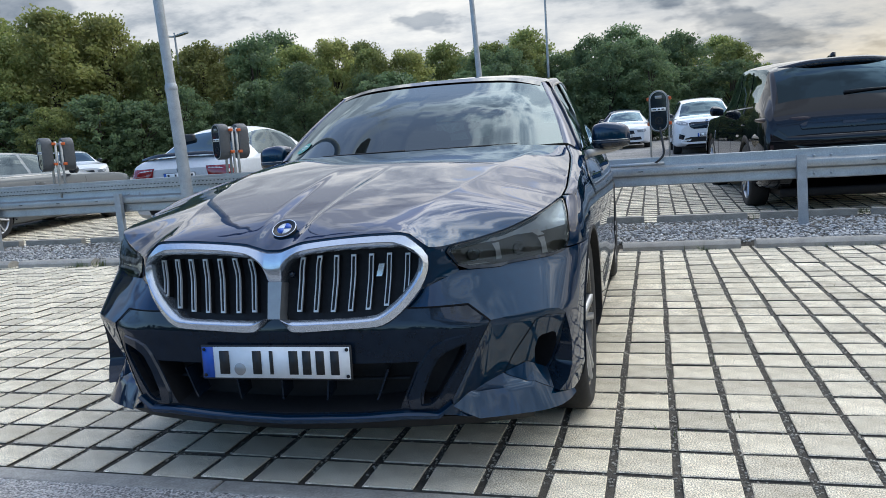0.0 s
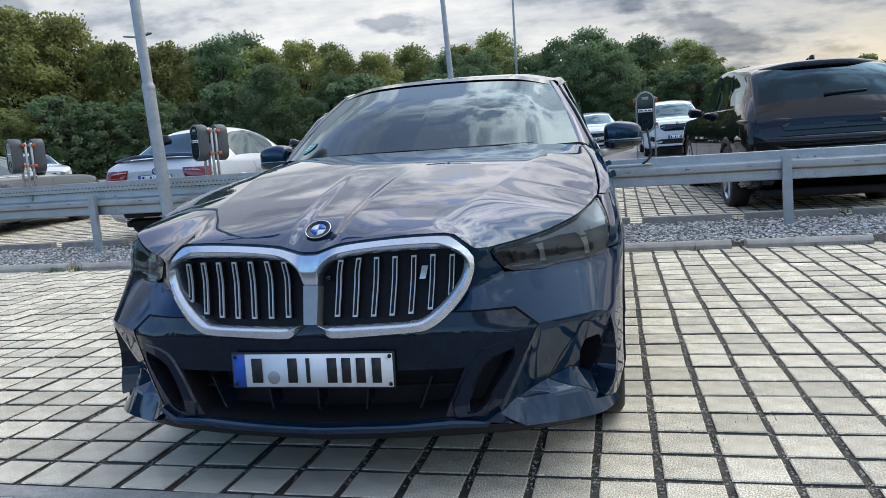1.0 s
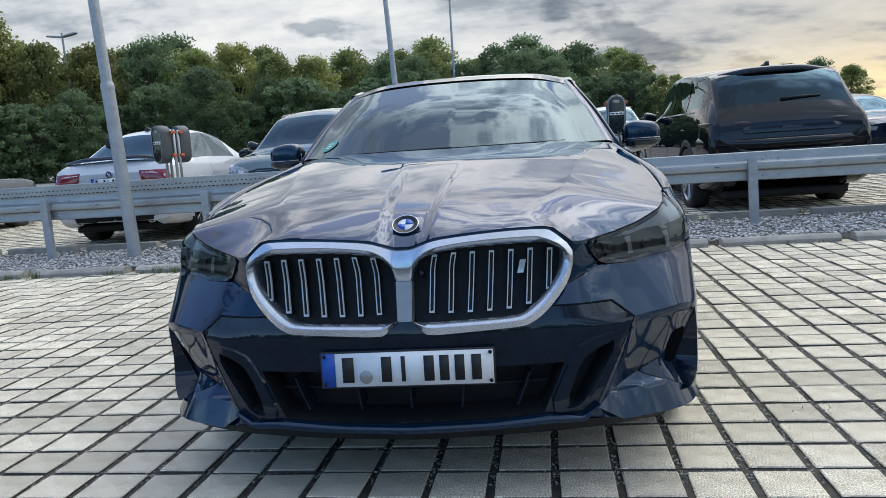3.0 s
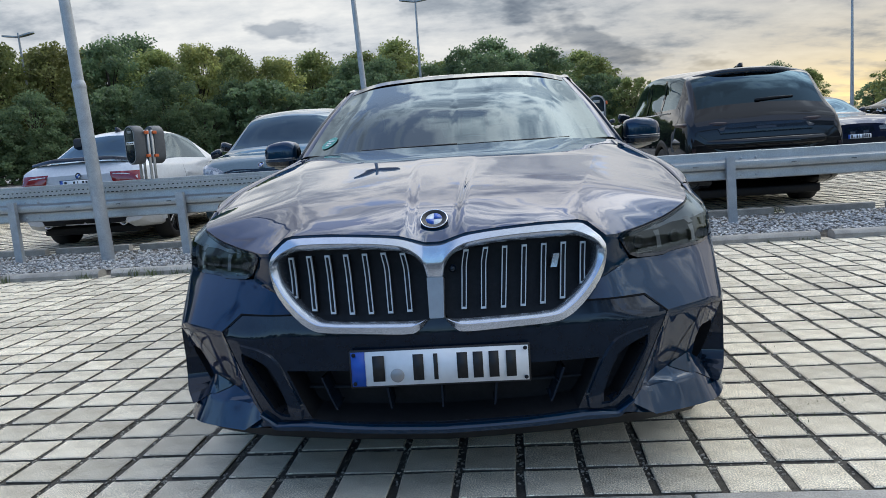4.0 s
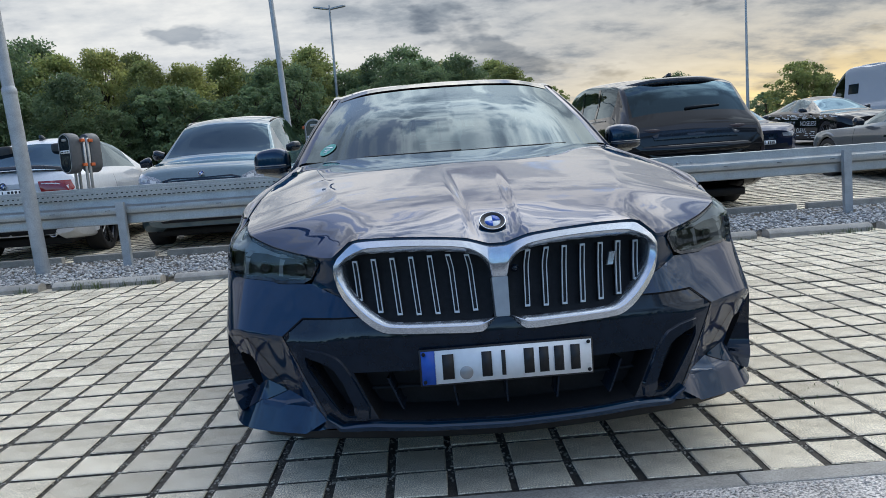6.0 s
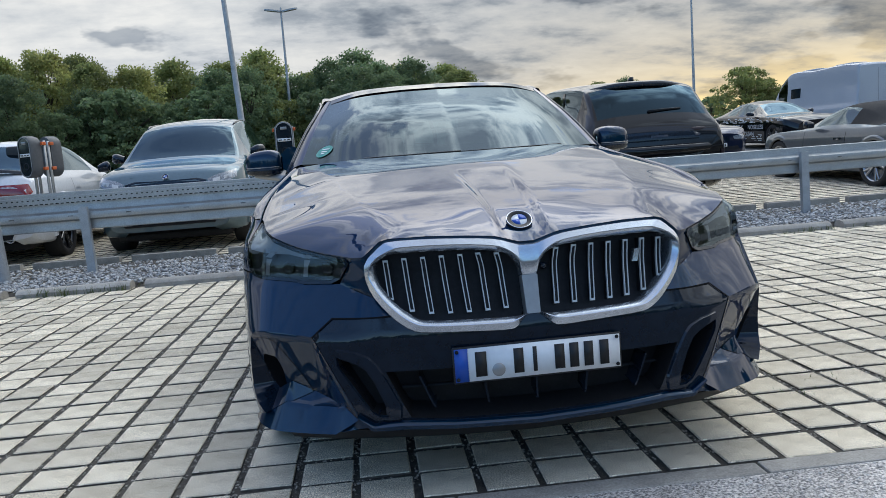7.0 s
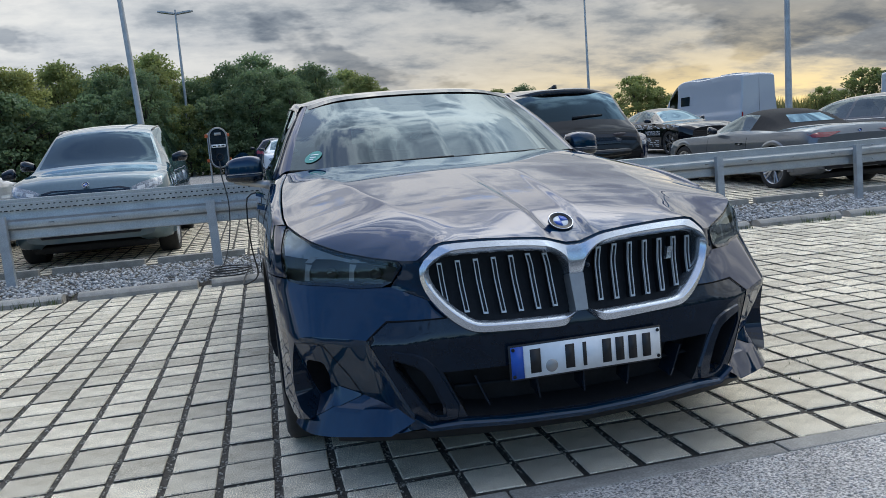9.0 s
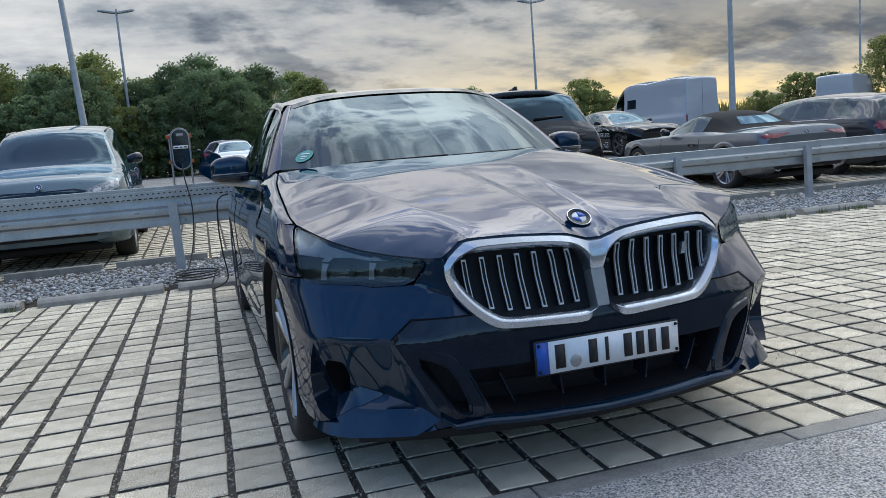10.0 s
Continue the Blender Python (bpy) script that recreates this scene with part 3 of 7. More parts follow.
def number_plate(parent, m, w=.52, h=.112):
    """A white plate with a black border, a blue field and plain bars for its characters; its face looks along -y."""
    p = part("number_plate", (*moved(box_geo(0, 0, 0, w, .008, h, .004), m), INK), parent, "white number plate with blue field")
    part("plate_face", (*moved(box_geo(.02, -.0045, 0, w - .052, .003, h - .012), m), PLATE_WHITE), p)
    part("plate_blue_field", (*moved(box_geo(-w / 2 + .027, -.0045, 0, .042, .003, h - .012), m), PLATE_BLUE), p)
    for x, ww in ((-.175, .034), (-.060, .030), (-.010, .012), (.066, .030), (.111, .028), (.156, .028), (.205, .028)):
        part("character_bar", (*moved(box_geo(x * w / .52, -.0065, 0, ww * w / .52, .003, .075 * h / .112), m), INK), p)
    seal = moved(lathe([(0, -.0078), (.019, -.0078), (.021, -.005)], 20, "y"), m @ Matrix.Translation((-.122 * w / .52, 0, -.022)))
    part("seal", (*seal, SATIN_GREY), p)
    for x in (-1, 1):
        for z in (-1, 1):
            sc = moved(lathe([(0, -.009), (.005, -.009), (.006, -.006)], 10, "y"), m @ Matrix.Translation((x * (w / 2 - .014), 0, z * (h / 2 - .014))))
            part("screw", (*sc, BLACK_MATT), p)
    return p


def blue_saloon():
    car = thing("saloon_car", "dark blue electric saloon with twin kidney grille, parked on concrete pavers", "car")

    def pair(name, geo, mat, label="", parent=None, sharp=None):
        a = part(name, (*geo, mat, True, sharp), parent[0] if parent else car, label)
        b = part(name, (*mirrored(geo), mat, True, sharp), parent[1] if parent else car, label)
        return a, b

    # grille
    out = resample(rounded(to_s(GRILLE_OUT), False, 1), 150)
    inn = resample(rounded(to_s(GRILLE_IN), False, 1) + to_s([(.012, .681), (0, .681)]), 150)
    lines = [out, out + (inn - out) * .06, out + (inn - out) * .52, out + (inn - out) * .62, out + (inn - out) * .93, inn, inn]
    pair("grille_surround", strips(lines, [-.005, .010, .024, .023, .010, .004, -.05]), SATIN, "satin aluminium kidney grille surround", sharp=35)
    ap = rounded(to_s(GRILLE_IN) + to_s([(.020, .62)]), True, 1)
    backs = pair("grille_back", panel(ap, -.045, (), .03), BLACK_MATT, "black closed grille panel")
    bar = to_s([(-.024, .681), (-.021, .567), (.021, .567), (.024, .681)])
    bb = panel(bar, .006, (), .012)
    part("grille_divider", (*join_geo(bb, wall(dense(bar, .012), .006, -.05)), SATIN_GREY, True, 35), car, "satin grey bar between the kidneys")
    apz = np.array(ap)
    for k in range(7):
        x0 = .434 - .0570 * k
        ztop = .760 - .004 * max(0, k - 5) - (.003 if k == 0 else 0)
        zbot = (.640, .602, .592, .589, .588, .588, .590)[k]
        x1 = x0 - .080 * (ztop - zbot)
        kink = .006 if k > 3 else .004
        def at(x, z, o):
            return skin_point(s_at_x(x), z, o)
        # a fin with a bright outline on its front edge
        line = [(x0 + kink * .3, ztop), (x0 - .007, ztop - .045), (x1, zbot)] if k > 4 else [(x0, ztop), ((x0 + x1) / 2, (ztop + zbot) / 2), (x1, zbot)]
        L = resample(line, 12)
        V, F = [], []
        for i, (x, z) in enumerate(L):
            for dx, o in ((-.0055, -.044), (-.0050, -.016), (.0050, -.016), (.0055, -.044)):
                V.append(at(x + dx, z, o))
            if i:
                b = 4 * i
                F += [(b + j - 4, b + j - 3, b + j + 1, b + j) for j in range(3)]
        F += [(0, 1, 2, 3), (len(V) - 1, len(V) - 2, len(V) - 3, len(V) - 4)]
        fins = pair("grille_slat", (V, F), BLACK_MATT, parent=backs, sharp=30)
    for k in range(7):
        x0 = .434 - .0570 * k
        ztop = .760 - .004 * max(0, k - 5) - (.003 if k == 0 else 0)
        zbot = (.640, .602, .592, .589, .588, .588, .590)[k]
        x1 = x0 - .080 * (ztop - zbot)
        kink = .006 if k > 3 else .004
        line = [(x0 + kink * .3, ztop), (x0 - .007, ztop - .045), (x1, zbot)] if k > 4 else [(x0, ztop), ((x0 + x1) / 2, (ztop + zbot) / 2), (x1, zbot)]
        L = resample(line, 14)
        w = .0076
        loop = [(x - w, z) for x, z in L] + [(x + w, z) for x, z in L[::-1]]
        inner = [(x - w + .0028, z) for x, z in L] + [(x + w - .0028, z) for x, z in L[::-1]]
        inner = [(x, min(max(z, zbot + .006), ztop - .006)) for x, z in inner]
        pair("slat_trim", strips([to_s(loop), to_s(loop), to_s(inner), to_s(inner)], [-.020, -.012, -.012, -.02], True), SLAT_TRIM, parent=backs, sharp=30)
    # small badge on the slats, drawn as a plain leaning stroke
    badge = [(.334, .690), (.352, .690), (.362, .728), (.344, .728)]
    part("slat_badge", (*join_geo(panel(to_s(badge), -.004, (), .02), wall(dense(to_s(badge), .02), -.004, -.02)), SATIN, True, 30), backs[0], "small slanted metal badge")
    cam_eye = lathe([(0, -.012), (.006, -.012), (.009, -.006), (.012, .0)], 16, "y")
    c = skin_point(s_at_x(.05), .703, -.02)
    part("front_camera", (*moved(cam_eye, Matrix.Translation(tuple(c))), BLACK_GLOSS), backs[0])
    # black mask with its intakes
    mask = to_s(MASK_TOP + BLADE[1:])
    mask = mask[:-1] + [(0.0, .238)]
    full = mask + flip(mask)[1:-1]
    mid = to_s(MID_INTAKE)
    mid_full = mid + flip(mid)[1:]
    side_l = rounded(to_s(SIDE_INTAKE), True, 1)
    mk = panel(full, -.002, [mid_full, side_l, flip(side_l)], .022)
    part("lower_grille_mask", (*mk, BLACK_GLOSS), car, "gloss black lower bumper mask")
    for lp, dep in ((mid_full, -.10), (side_l, -.07), (flip(side_l), -.07)):
        lp = dense(lp, .03)
        part("intake_duct", (*join_geo(wall(lp, -.002, dep), panel(lp, dep, (), .06)), BLACK_MATT, True, 30), car)
    frame_l = rounded(to_s(SIDE_FRAME), True, 1)
    a, b = resample(frame_l + frame_l[:1], 60)[:-1], resample(side_l + side_l[:1], 60)[:-1]
    k = int(np.argmin(np.linalg.norm(b - a[0], axis=1)))
    b = np.roll(b, -k, axis=0)
    pair("intake_frame", strips([a, a + (b - a) * .1, a + (b - a) * .8, b], [-.002, .006, .006, -.03], True), BLACK_GLOSS, sharp=40)
    for x0, x1, z0, z1 in ((-.36, -.318, .40, .296), (-.165, -.152, .40, .296), (0, 0, .40, .296), (.165, .152, .40, .296), (.36, .318, .40, .296)):
        L = [(x0 + (x1 - x0) * t, z0 + (z1 - z0) * t) for t in np.linspace(0, 1, 6)]
        V, F = [], []
        for i, (x, z) in enumerate(L):
            for dx, o in ((-.004, -.09), (-.003, -.02), (.003, -.02), (.004, -.09)):
                V.append(skin_point(s_at_x(x + dx), z, o))
            if i:
                F += [(4 * i + j - 4, 4 * i + j - 3, 4 * i + j + 1, 4 * i + j) for j in range(3)]
        part("intake_fin", (V, F, BLACK_GLOSS, True, 30), car)
    hbar = [(x, .355) for x in np.linspace(-.42, .42, 24)]
    part("intake_bar", (*strips([to_s([(x, z + .006) for x, z in hbar]), to_s(hbar), to_s([(x, z - .006) for x, z in hbar])], [-.08, -.06, -.08]), BLACK_MATT), car)
    # painted bumper corners: the upper part runs on into a narrow outer blade beside the air curtain
    a0 = arch(WHEEL_Y, .385, 111, 196, 20)
    crease = [(.674, .535), (.724, .539), (.784, .543), (.838, .543), (.868, .534), (.884, .516)]
    blade_in = [(.884, .516), (.893, .46), (.898, .40), (.896, .335), (.884, .288), (.862, .262)]
    f0, f1 = np.array(to_s([(.580, .687), (.455, .638)]))
    fv = (f1 - f0) / np.linalg.norm(f1 - f0)

    def facet(s, z):
        """The dent along the fold from the head lamp to the grille."""
        t = ((s - f0[0]) * fv[0] + (z - f0[1]) * fv[1]) / np.linalg.norm(f1 - f0)
        d = (s - f0[0]) * fv[1] - (z - f0[1]) * fv[0]
        deep = .007 + .016 * np.clip(t, 0, 1)
        deep = deep * np.where(t < 0, np.exp(np.minimum(t, 0) * 5), 1)
        return -deep * np.where(d > 0, np.clip(1 - d / .085, 0, 1), np.clip(1 + d / .075, 0, 1))

    tri = to_s([(.580, .687), (.455, .638), (.478, .70), (.482, .752), (.498, .768), (.531, .766)])
    pair("nose_facet", panel(tri, facet, (), .012), BLUE, "dark blue facet between grille and head lamp")
    bump = to_s(LAMP_OUT[1:6]) + [(s_at_x(.882), .706)] + a0 + [(s_at_x(.906), .235)] + to_s(list(reversed(blade_in)) + list(reversed(crease))[1:]) + to_s([(.607, .589), (.42, .594), (.455, .638)])
    pair("front_bumper", panel(bump, facet, (), .014), BLUE, "dark blue painted bumper corner")
    joint = dense(to_s([(.43, .5935), (.607, .589), (.674, .535)]), .012, False)
    pair("mask_joint", strips([joint, [(q, z - .0045) for q, z in joint]], [.0012, .0012]), VOID)
    cs, cz = np.array(to_s(crease)).T
    edge0, edge1 = np.array(to_s([(.674, .535), (.552, .277)]))
    ev = (edge1 - edge0) / np.linalg.norm(edge1 - edge0)
    top_s, top_z = np.array(to_s([(.552, .277), (.728, .338), (.862, .262), (.906, .236)])).T
    low_s, low_z = np.array(to_s([(.552, .270), (.62, .229), (.80, .217), (.863, .214), (.906, .224)])).T

    def drawn_in(s, z):
        """How deep the dark corner lies behind the skin: none at the fold and at the mask, most in the corner."""
        a = .40 * np.maximum(np.interp(s, cs, cz) - z, 0) + 1e-6
        b = 0.9 * np.maximum((s - edge0[0]) * -ev[1] + (z - edge0[1]) * ev[0], 0) + 1e-6
        return (a ** -3 + b ** -3) ** (-1 / 3) * np.clip((z - .238) / .045, 0, 1)

    def spear_depth(s):
        s = np.asarray(s, float)
        meet = drawn_in(np.minimum(s, top_s[1]), np.interp(np.minimum(s, top_s[1]), top_s, top_z))
        return np.where(s <= top_s[1], meet, meet * np.interp(s, top_s[1:], [1, .35, 0]))

    corner = to_s(crease + blade_in[1:] + [(.728, .338), (.552, .277), (.622, .230), (.507, .252)]) + to_s(list(reversed(BLADE[:4])))[1:-1]
    curt = rounded(to_s([(.829, .452), (.874, .456), (.888, .41), (.887, .345), (.872, .318), (.842, .341), (.822, .405)]), True, 1, .15)
    pair("bumper_corner", panel(corner, lambda s, z: -drawn_in(s, z), [curt], .012), BLUE, "dark blue drawn-in bumper corner", sharp=50)
    cl = np.array(dense(curt, .012))
    V = np.concatenate([skin_point(cl[:, 0], cl[:, 1], -drawn_in(cl[:, 0], cl[:, 1]) - d) for d in (0, .004, .08)])
    n = len(cl)
    duct = [tuple(v) for v in V], [(r * n + i, r * n + (i + 1) % n, (r + 1) * n + (i + 1) % n, (r + 1) * n + i) for r in range(2) for i in range(n)] + [tuple(2 * n + i for i in range(n))]
    pair("air_curtain", duct, VOID)
    # the return behind the outer blade, and a fine joint round the insert
    bi = np.array(dense(to_s(blade_in), .012, False))
    V = np.concatenate([skin_point(bi[:, 0], bi[:, 1], o) for o in (np.zeros(len(bi)), np.full(len(bi), -.004), -drawn_in(bi[:, 0], bi[:, 1]) - .004)])
    n = len(bi)
    pair("curtain_blade", ([tuple(v) for v in V], [(r * n + i, r * n + i + 1, (r + 1) * n + i + 1, (r + 1) * n + i) for r in range(2) for i in range(n - 1)]), BLACK_GLOSS, "gloss black edge of the air curtain", sharp=40)
    jl = resample(to_s([(.730, .340), (.757, .409), (.807, .514), (.838, .522), (.880, .513)]), 60)
    jn = jl + [.0022, -.0012]
    V = np.concatenate([skin_point(q[:, 0], q[:, 1], -drawn_in(q[:, 0], q[:, 1]) + .0015) for q in (jl, jn)])
    pair("insert_joint", ([tuple(v) for v in V], [(i, i + 1, 61 + i, 60 + i) for i in range(59)]), VOID)
    # the winglet looks up from the floor of the air curtain; the spear below it ends in a long point
    wl = resample(to_s([(.733, .336), (.862, .264)]), 24)
    wl[:, 1] = np.interp(wl[:, 0], top_s, top_z) + .001
    wh = resample(to_s([(.736, .343), (.80, .366), (.845, .346), (.882, .322)]), 24)
    low_edge = skin_point(wl[:, 0], wl[:, 1], -spear_depth(wl[:, 0]) + .002)
    high_edge = skin_point(wh[:, 0], wh[:, 1], -drawn_in(wh[:, 0], wh[:, 1]) + .002)
    V = np.concatenate([low_edge + (high_edge - low_edge) * t for t in np.linspace(0, 1, 6)])
    pair("bumper_winglet", ([tuple(v) for v in V], [(r * 24 + i, r * 24 + i + 1, (r + 1) * 24 + i + 1, (r + 1) * 24 + i) for r in range(5) for i in range(23)]), BLUE, "", sharp=50)
    sp = dense(to_s([(.552, .277), (.728, .338), (.862, .262), (.906, .236), (.906, .224), (.863, .214), (.80, .217), (.622, .229)]), .012)

    def spear_off(s, z):
        zl, zb = np.interp(s, top_s, top_z), np.interp(s, low_s, low_z)
        f = np.clip((z - zb) / np.maximum(zl - zb, .004), 0, 1)
        return .010 * (1 - f) - spear_depth(s) * f
    under = [q for q in sp if abs(q[1] - np.interp(q[0], low_s, low_z)) < .006]
    u = np.array(sorted(under))
    V = np.concatenate([skin_point(u[:, 0], u[:, 1], np.full(len(u), .010)), skin_point(u[:, 0], u[:, 1] - .008, np.full(len(u), -.05))])
    n = len(u)
    pair("bumper_spear", join_geo(panel(sp, spear_off, (), .012), ([tuple(v) for v in V], [(i, n + i, n + i + 1, i + 1) for i in range(n - 1)])), BLUE, "painted spear at the bumper corner", sharp=30)
    # the lip and blade round the mask
    bl = resample(to_s(BLADE)[2:], 70)
    t = np.linspace(0, 1, 70)
    wd = np.interp(t, [0, .1, .2, 1], [.004, .010, .013, .013])
    nrm = np.gradient(bl, axis=0)
    nrm = np.stack([-nrm[:, 1], nrm[:, 0]], -1)
    nrm /= np.linalg.norm(nrm, axis=1, keepdims=True)
    up, dn = bl + nrm * wd[:, None], bl - nrm * wd[:, None]
    pair("front_lip", strips([up, up, bl * .5 + up * .5, bl * .5 + dn * .5, dn, dn], [-.03, .010, .018, .018, .010, -.06]), BLUE, "painted front lip", sharp=40)
    chin = [(x, z) for x, z in ((.79, .222), (.62, .236), (.507, .240), (.25, .235), (0, .227))]
    ch = resample(to_s(chin), 60)
    V, F = [], []
    for s, z in ch:
        p = skin_point(s, z, -.004)
        for dy, dz in ((0, 0), (.06, -.05), (.35, -.075)):
            V.append((p[0] * (1 - dy * .25), p[1] + dy, p[2] + dz))
    for i in range(len(ch) - 1):
        F += [(3 * i + j, 3 * i + j + 1, 3 * i + j + 4, 3 * i + j + 3) for j in range(2)]
    pair("under_tray", (V, F), BLACK_MATT)
    floor_pan = box_geo(0, 2.6, .21, 1.5, 4.3, .06, .02)
    part("floor_pan", (*floor_pan, BLACK_MATT), car)
    # head lamps: a dark housing behind a clear lens, a black seal round it, a pale brow and two light guides
    def inset(geo, d):
        return [(px - .30 * d, py + d, pz - .10 * d) for px, py, pz in geo[0]], geo[1]

    lamp = rounded(to_s(LAMP_OUT), True, 1, .18)
    ld = dense(lamp, .012)
    hl = pair("head_lamp", inset(panel(ld, 0, (), .02), .022), material("lamp_housing", (0.06, 0.055, 0.05), rough=0.35, scale=15, vary=0.25), "smoked head lamp with light guides")
    n = len(ld)
    rim0, rim1 = wall(ld, .001, .001, True, 2)[0][:n], inset((wall(ld, 0, 0, True, 2)[0][:n], []), .03)[0]
    pair("lamp_wall", (list(rim0) + list(rim1), [(i, (i + 1) % n, n + (i + 1) % n, n + i) for i in range(n)]), BLACK_MATT, parent=hl)
    pair("lens", panel(ld, .001, (), .016), LAMP_GLASS, parent=hl)
    lq = np.array(ld)
    tn = np.roll(lq, -1, 0) - np.roll(lq, 1, 0)
    tn = np.stack([-tn[:, 1], tn[:, 0]], -1) / np.linalg.norm(tn, axis=1, keepdims=True)
    wide = np.where(lq[:, 1] < .70, .009, np.where(lq[:, 0] < s_at_x(.56), .008, .0035))
    pair("lamp_seal", strips([lq, lq + tn * wide[:, None]], [.003, .003], True), BLACK_GLOSS, parent=hl)
    for x0, x1 in ((.672, .684), (.806, .818)):
        guide = [(x0 - .004, .756), (x1 + .004, .758), (x1 + .012, .704), (x1 - .004, .703), (x0 + .006, .735)]
        pair("light_guide", inset(panel(to_s(guide), 0, (), .02), .010), WHITE_LENS, parent=hl)
        upper = [(x0 - .004, .762), (x1 + .004, .764), (x1 - .016, .784), (x0 - .028, .782)]
        pair("light_guide", inset(panel(to_s(upper), 0, (), .02), .004), WHITE_LENS, parent=hl)
    for x0 in (.615, .745):
        c0 = inset(([tuple(skin_point(s_at_x(x0), .730))], []), .016)[0][0]
        pair("projector", moved(lathe([(.022, -.004), (.019, -.009), (.012, -.004), (0, -.007)], 20, "y"), Matrix.Translation(c0) @ Matrix.Rotation(radians(28), 4, "Z")), MATS["lamp_housing"], parent=hl)
    strip_ = to_s([(.60, .697), (.66, .696), (.66, .6985), (.60, .6995)])
    pair("lamp_rib", inset(panel(strip_, 0, (), .02), .012), SATIN_GREY, parent=hl)
    brow = [(.545, .765), (.62, .772), (.70, .787), (.78, .816), (.858, .858), (.884, .808), (.886, .785), (.82, .776), (.735, .774), (.688, .764), (.60, .760)]
    pair("lamp_brow", inset(panel(to_s(brow), 0, (), .014), .006), material("lamp_brow_grey", (0.48, 0.52, 0.55), rough=0.3, scale=15, vary=0.15), parent=hl)
    # bonnet
    nu, nv = 201, 111

    def front(u):
        x = .863 * u
        return skin_point(s_at_x(x), top_edge(x), .002)
    nose = [front(u) for u in np.linspace(0, 1, nu)]
    edge = smooth_line([nose[-1], (.856, .80, .892), (.851, .95, .924), (.838, 1.2, .963), (.813, 1.5, 1.005), (.778, 1.72, 1.046)], nv)
    mid_line = smooth_line([nose[0], (0, .15, .812), (0, .25, .858), (0, .42, .912), (0, .75, .972), (0, 1.10, 1.028), (0, 1.40, 1.066)], nv)
    rear = smooth_line([(0, 1.40, 1.066), (.30, 1.43, 1.067), (.58, 1.53, 1.062), (.778, 1.72, 1.046)], nu)
    nose, edge, mid_line, rear = map(np.array, (nose, edge, mid_line, rear))
    U, W = np.meshgrid(np.linspace(0, 1, nu), np.linspace(0, 1, nv))
    U3, W3 = U[..., None], W[..., None]
    G = (1 - W3) * nose[None] + W3 * rear[None] + (1 - U3) * mid_line[:, None] + U3 * edge[:, None] - ((1 - U3) * (1 - W3) * nose[0] + U3 * (1 - W3) * nose[-1] + (1 - U3) * W3 * rear[0] + U3 * W3 * rear[-1])
    # the height: one long profile, a shallow crown across, a fold on each side and a channel behind the badge
    prof = np.array(smooth_line([(0, -.05, .782), (0, .06, .822), (0, .25, .868), (0, .42, .906), (0, .75, .968), (0, 1.10, 1.026), (0, 1.40, 1.066), (0, 1.75, 1.094)], 400))

    def ease(t):
        t = np.clip(t, 0, 1)
        return t * t * (3 - 2 * t)

    def height(x, y):
        zg = np.interp(y, prof[:, 1], prof[:, 2])
        yy = np.clip(y, edge[0, 1] + .06, None)
        xe = np.interp(yy, edge[:, 1], edge[:, 0])
        drop = np.interp(yy, prof[:, 1], prof[:, 2]) - np.interp(yy, edge[:, 1], edge[:, 2])
        xo = .40 + .20 * y
        fold = .13 * .5 * (x - xo + np.sqrt((x - xo) ** 2 + .006 ** 2))
        z = zg - (drop - .13 * np.maximum(xe - xo, 0)) * (x / xe) ** 2 - fold
        chan = 1 - ease((x - .044 - .055 * y) / .036)
        return z - .011 * chan * (1 - ease((y - .35) / .65))

    x, y = G[..., 0], G[..., 1]
    H = height(x, y)
    lift = nose[:, 2] - H[0]
    broad = np.convolve(np.pad(lift, 20, mode="edge"), np.ones(41) / 41, "valid")
    H += broad[None] * (1 - ease(W / (.17 + .15 * ease((nose[:, 0] - .38) / .16))[None])) + (lift - broad)[None] * (1 - ease(W / .045))
    H += .017 * (1 - np.exp(-W / .08)) * np.exp(-W / 1.2)
    # outside the fold each flank runs straight from the crest to the edge of the bonnet
    cy, cz = [], []
    for k in range(len(H)):
        off = x[k] - .40 - .20 * y[k]
        cy.append(np.interp(0, off, y[k]))
        cz.append(np.interp(0, off, H[k]))
    side = nose[nose[:, 0] > .415]
    side = np.vstack([side, edge[edge[:, 1] > side[-1, 1] + .01]])
    crest = .40 + .20 * y
    span = np.maximum(np.interp(y, side[:, 1], side[:, 0]) - crest, .004)
    q = np.clip((x - crest) / span, 0, 1)
    flank = np.interp(y, cy, cz) * (1 - q) + np.interp(y, side[:, 1], side[:, 2]) * q + (.002 + .012 * ease((y - .12) / .45)) * q * (1 - q)
    H = np.where(x > crest, flank, H)
    for k in range(3):
        H[1:-1, 1:-1] = .5 * H[1:-1, 1:-1] + .25 * (H[1:-1, 2:] + H[1:-1, :-2])
    H += (rear[:, 2] - H[-1])[None] * ease((W - .70) / .30)
    H += (edge[:, 2] - H[:, -1])[:, None] * ease((U - .72) / .28)
    G[..., 2] = H
    V = G.reshape(-1, 3)
    F = [(r * nu + c, r * nu + c + 1, (r + 1) * nu + c + 1, (r + 1) * nu + c) for r in range(nv - 1) for c in range(nu - 1)]
    rim = [tuple(q - np.array((0, -.004, .02))) for q in G[0]]
    n = len(V)
    V = np.vstack([V, rim])
    F += [(c + 1, c, n + c, n + c + 1) for c in range(nu - 1)]
    n2 = len(V)
    V = np.vstack([V, G[:, -1] - [.006, 0, .02]])
    F += [(r * nu + nu - 1, n2 + r, n2 + r + 1, (r + 1) * nu + nu - 1) for r in range(nv - 1)]
    V2 = np.vstack([V, V * [-1, 1, 1]])
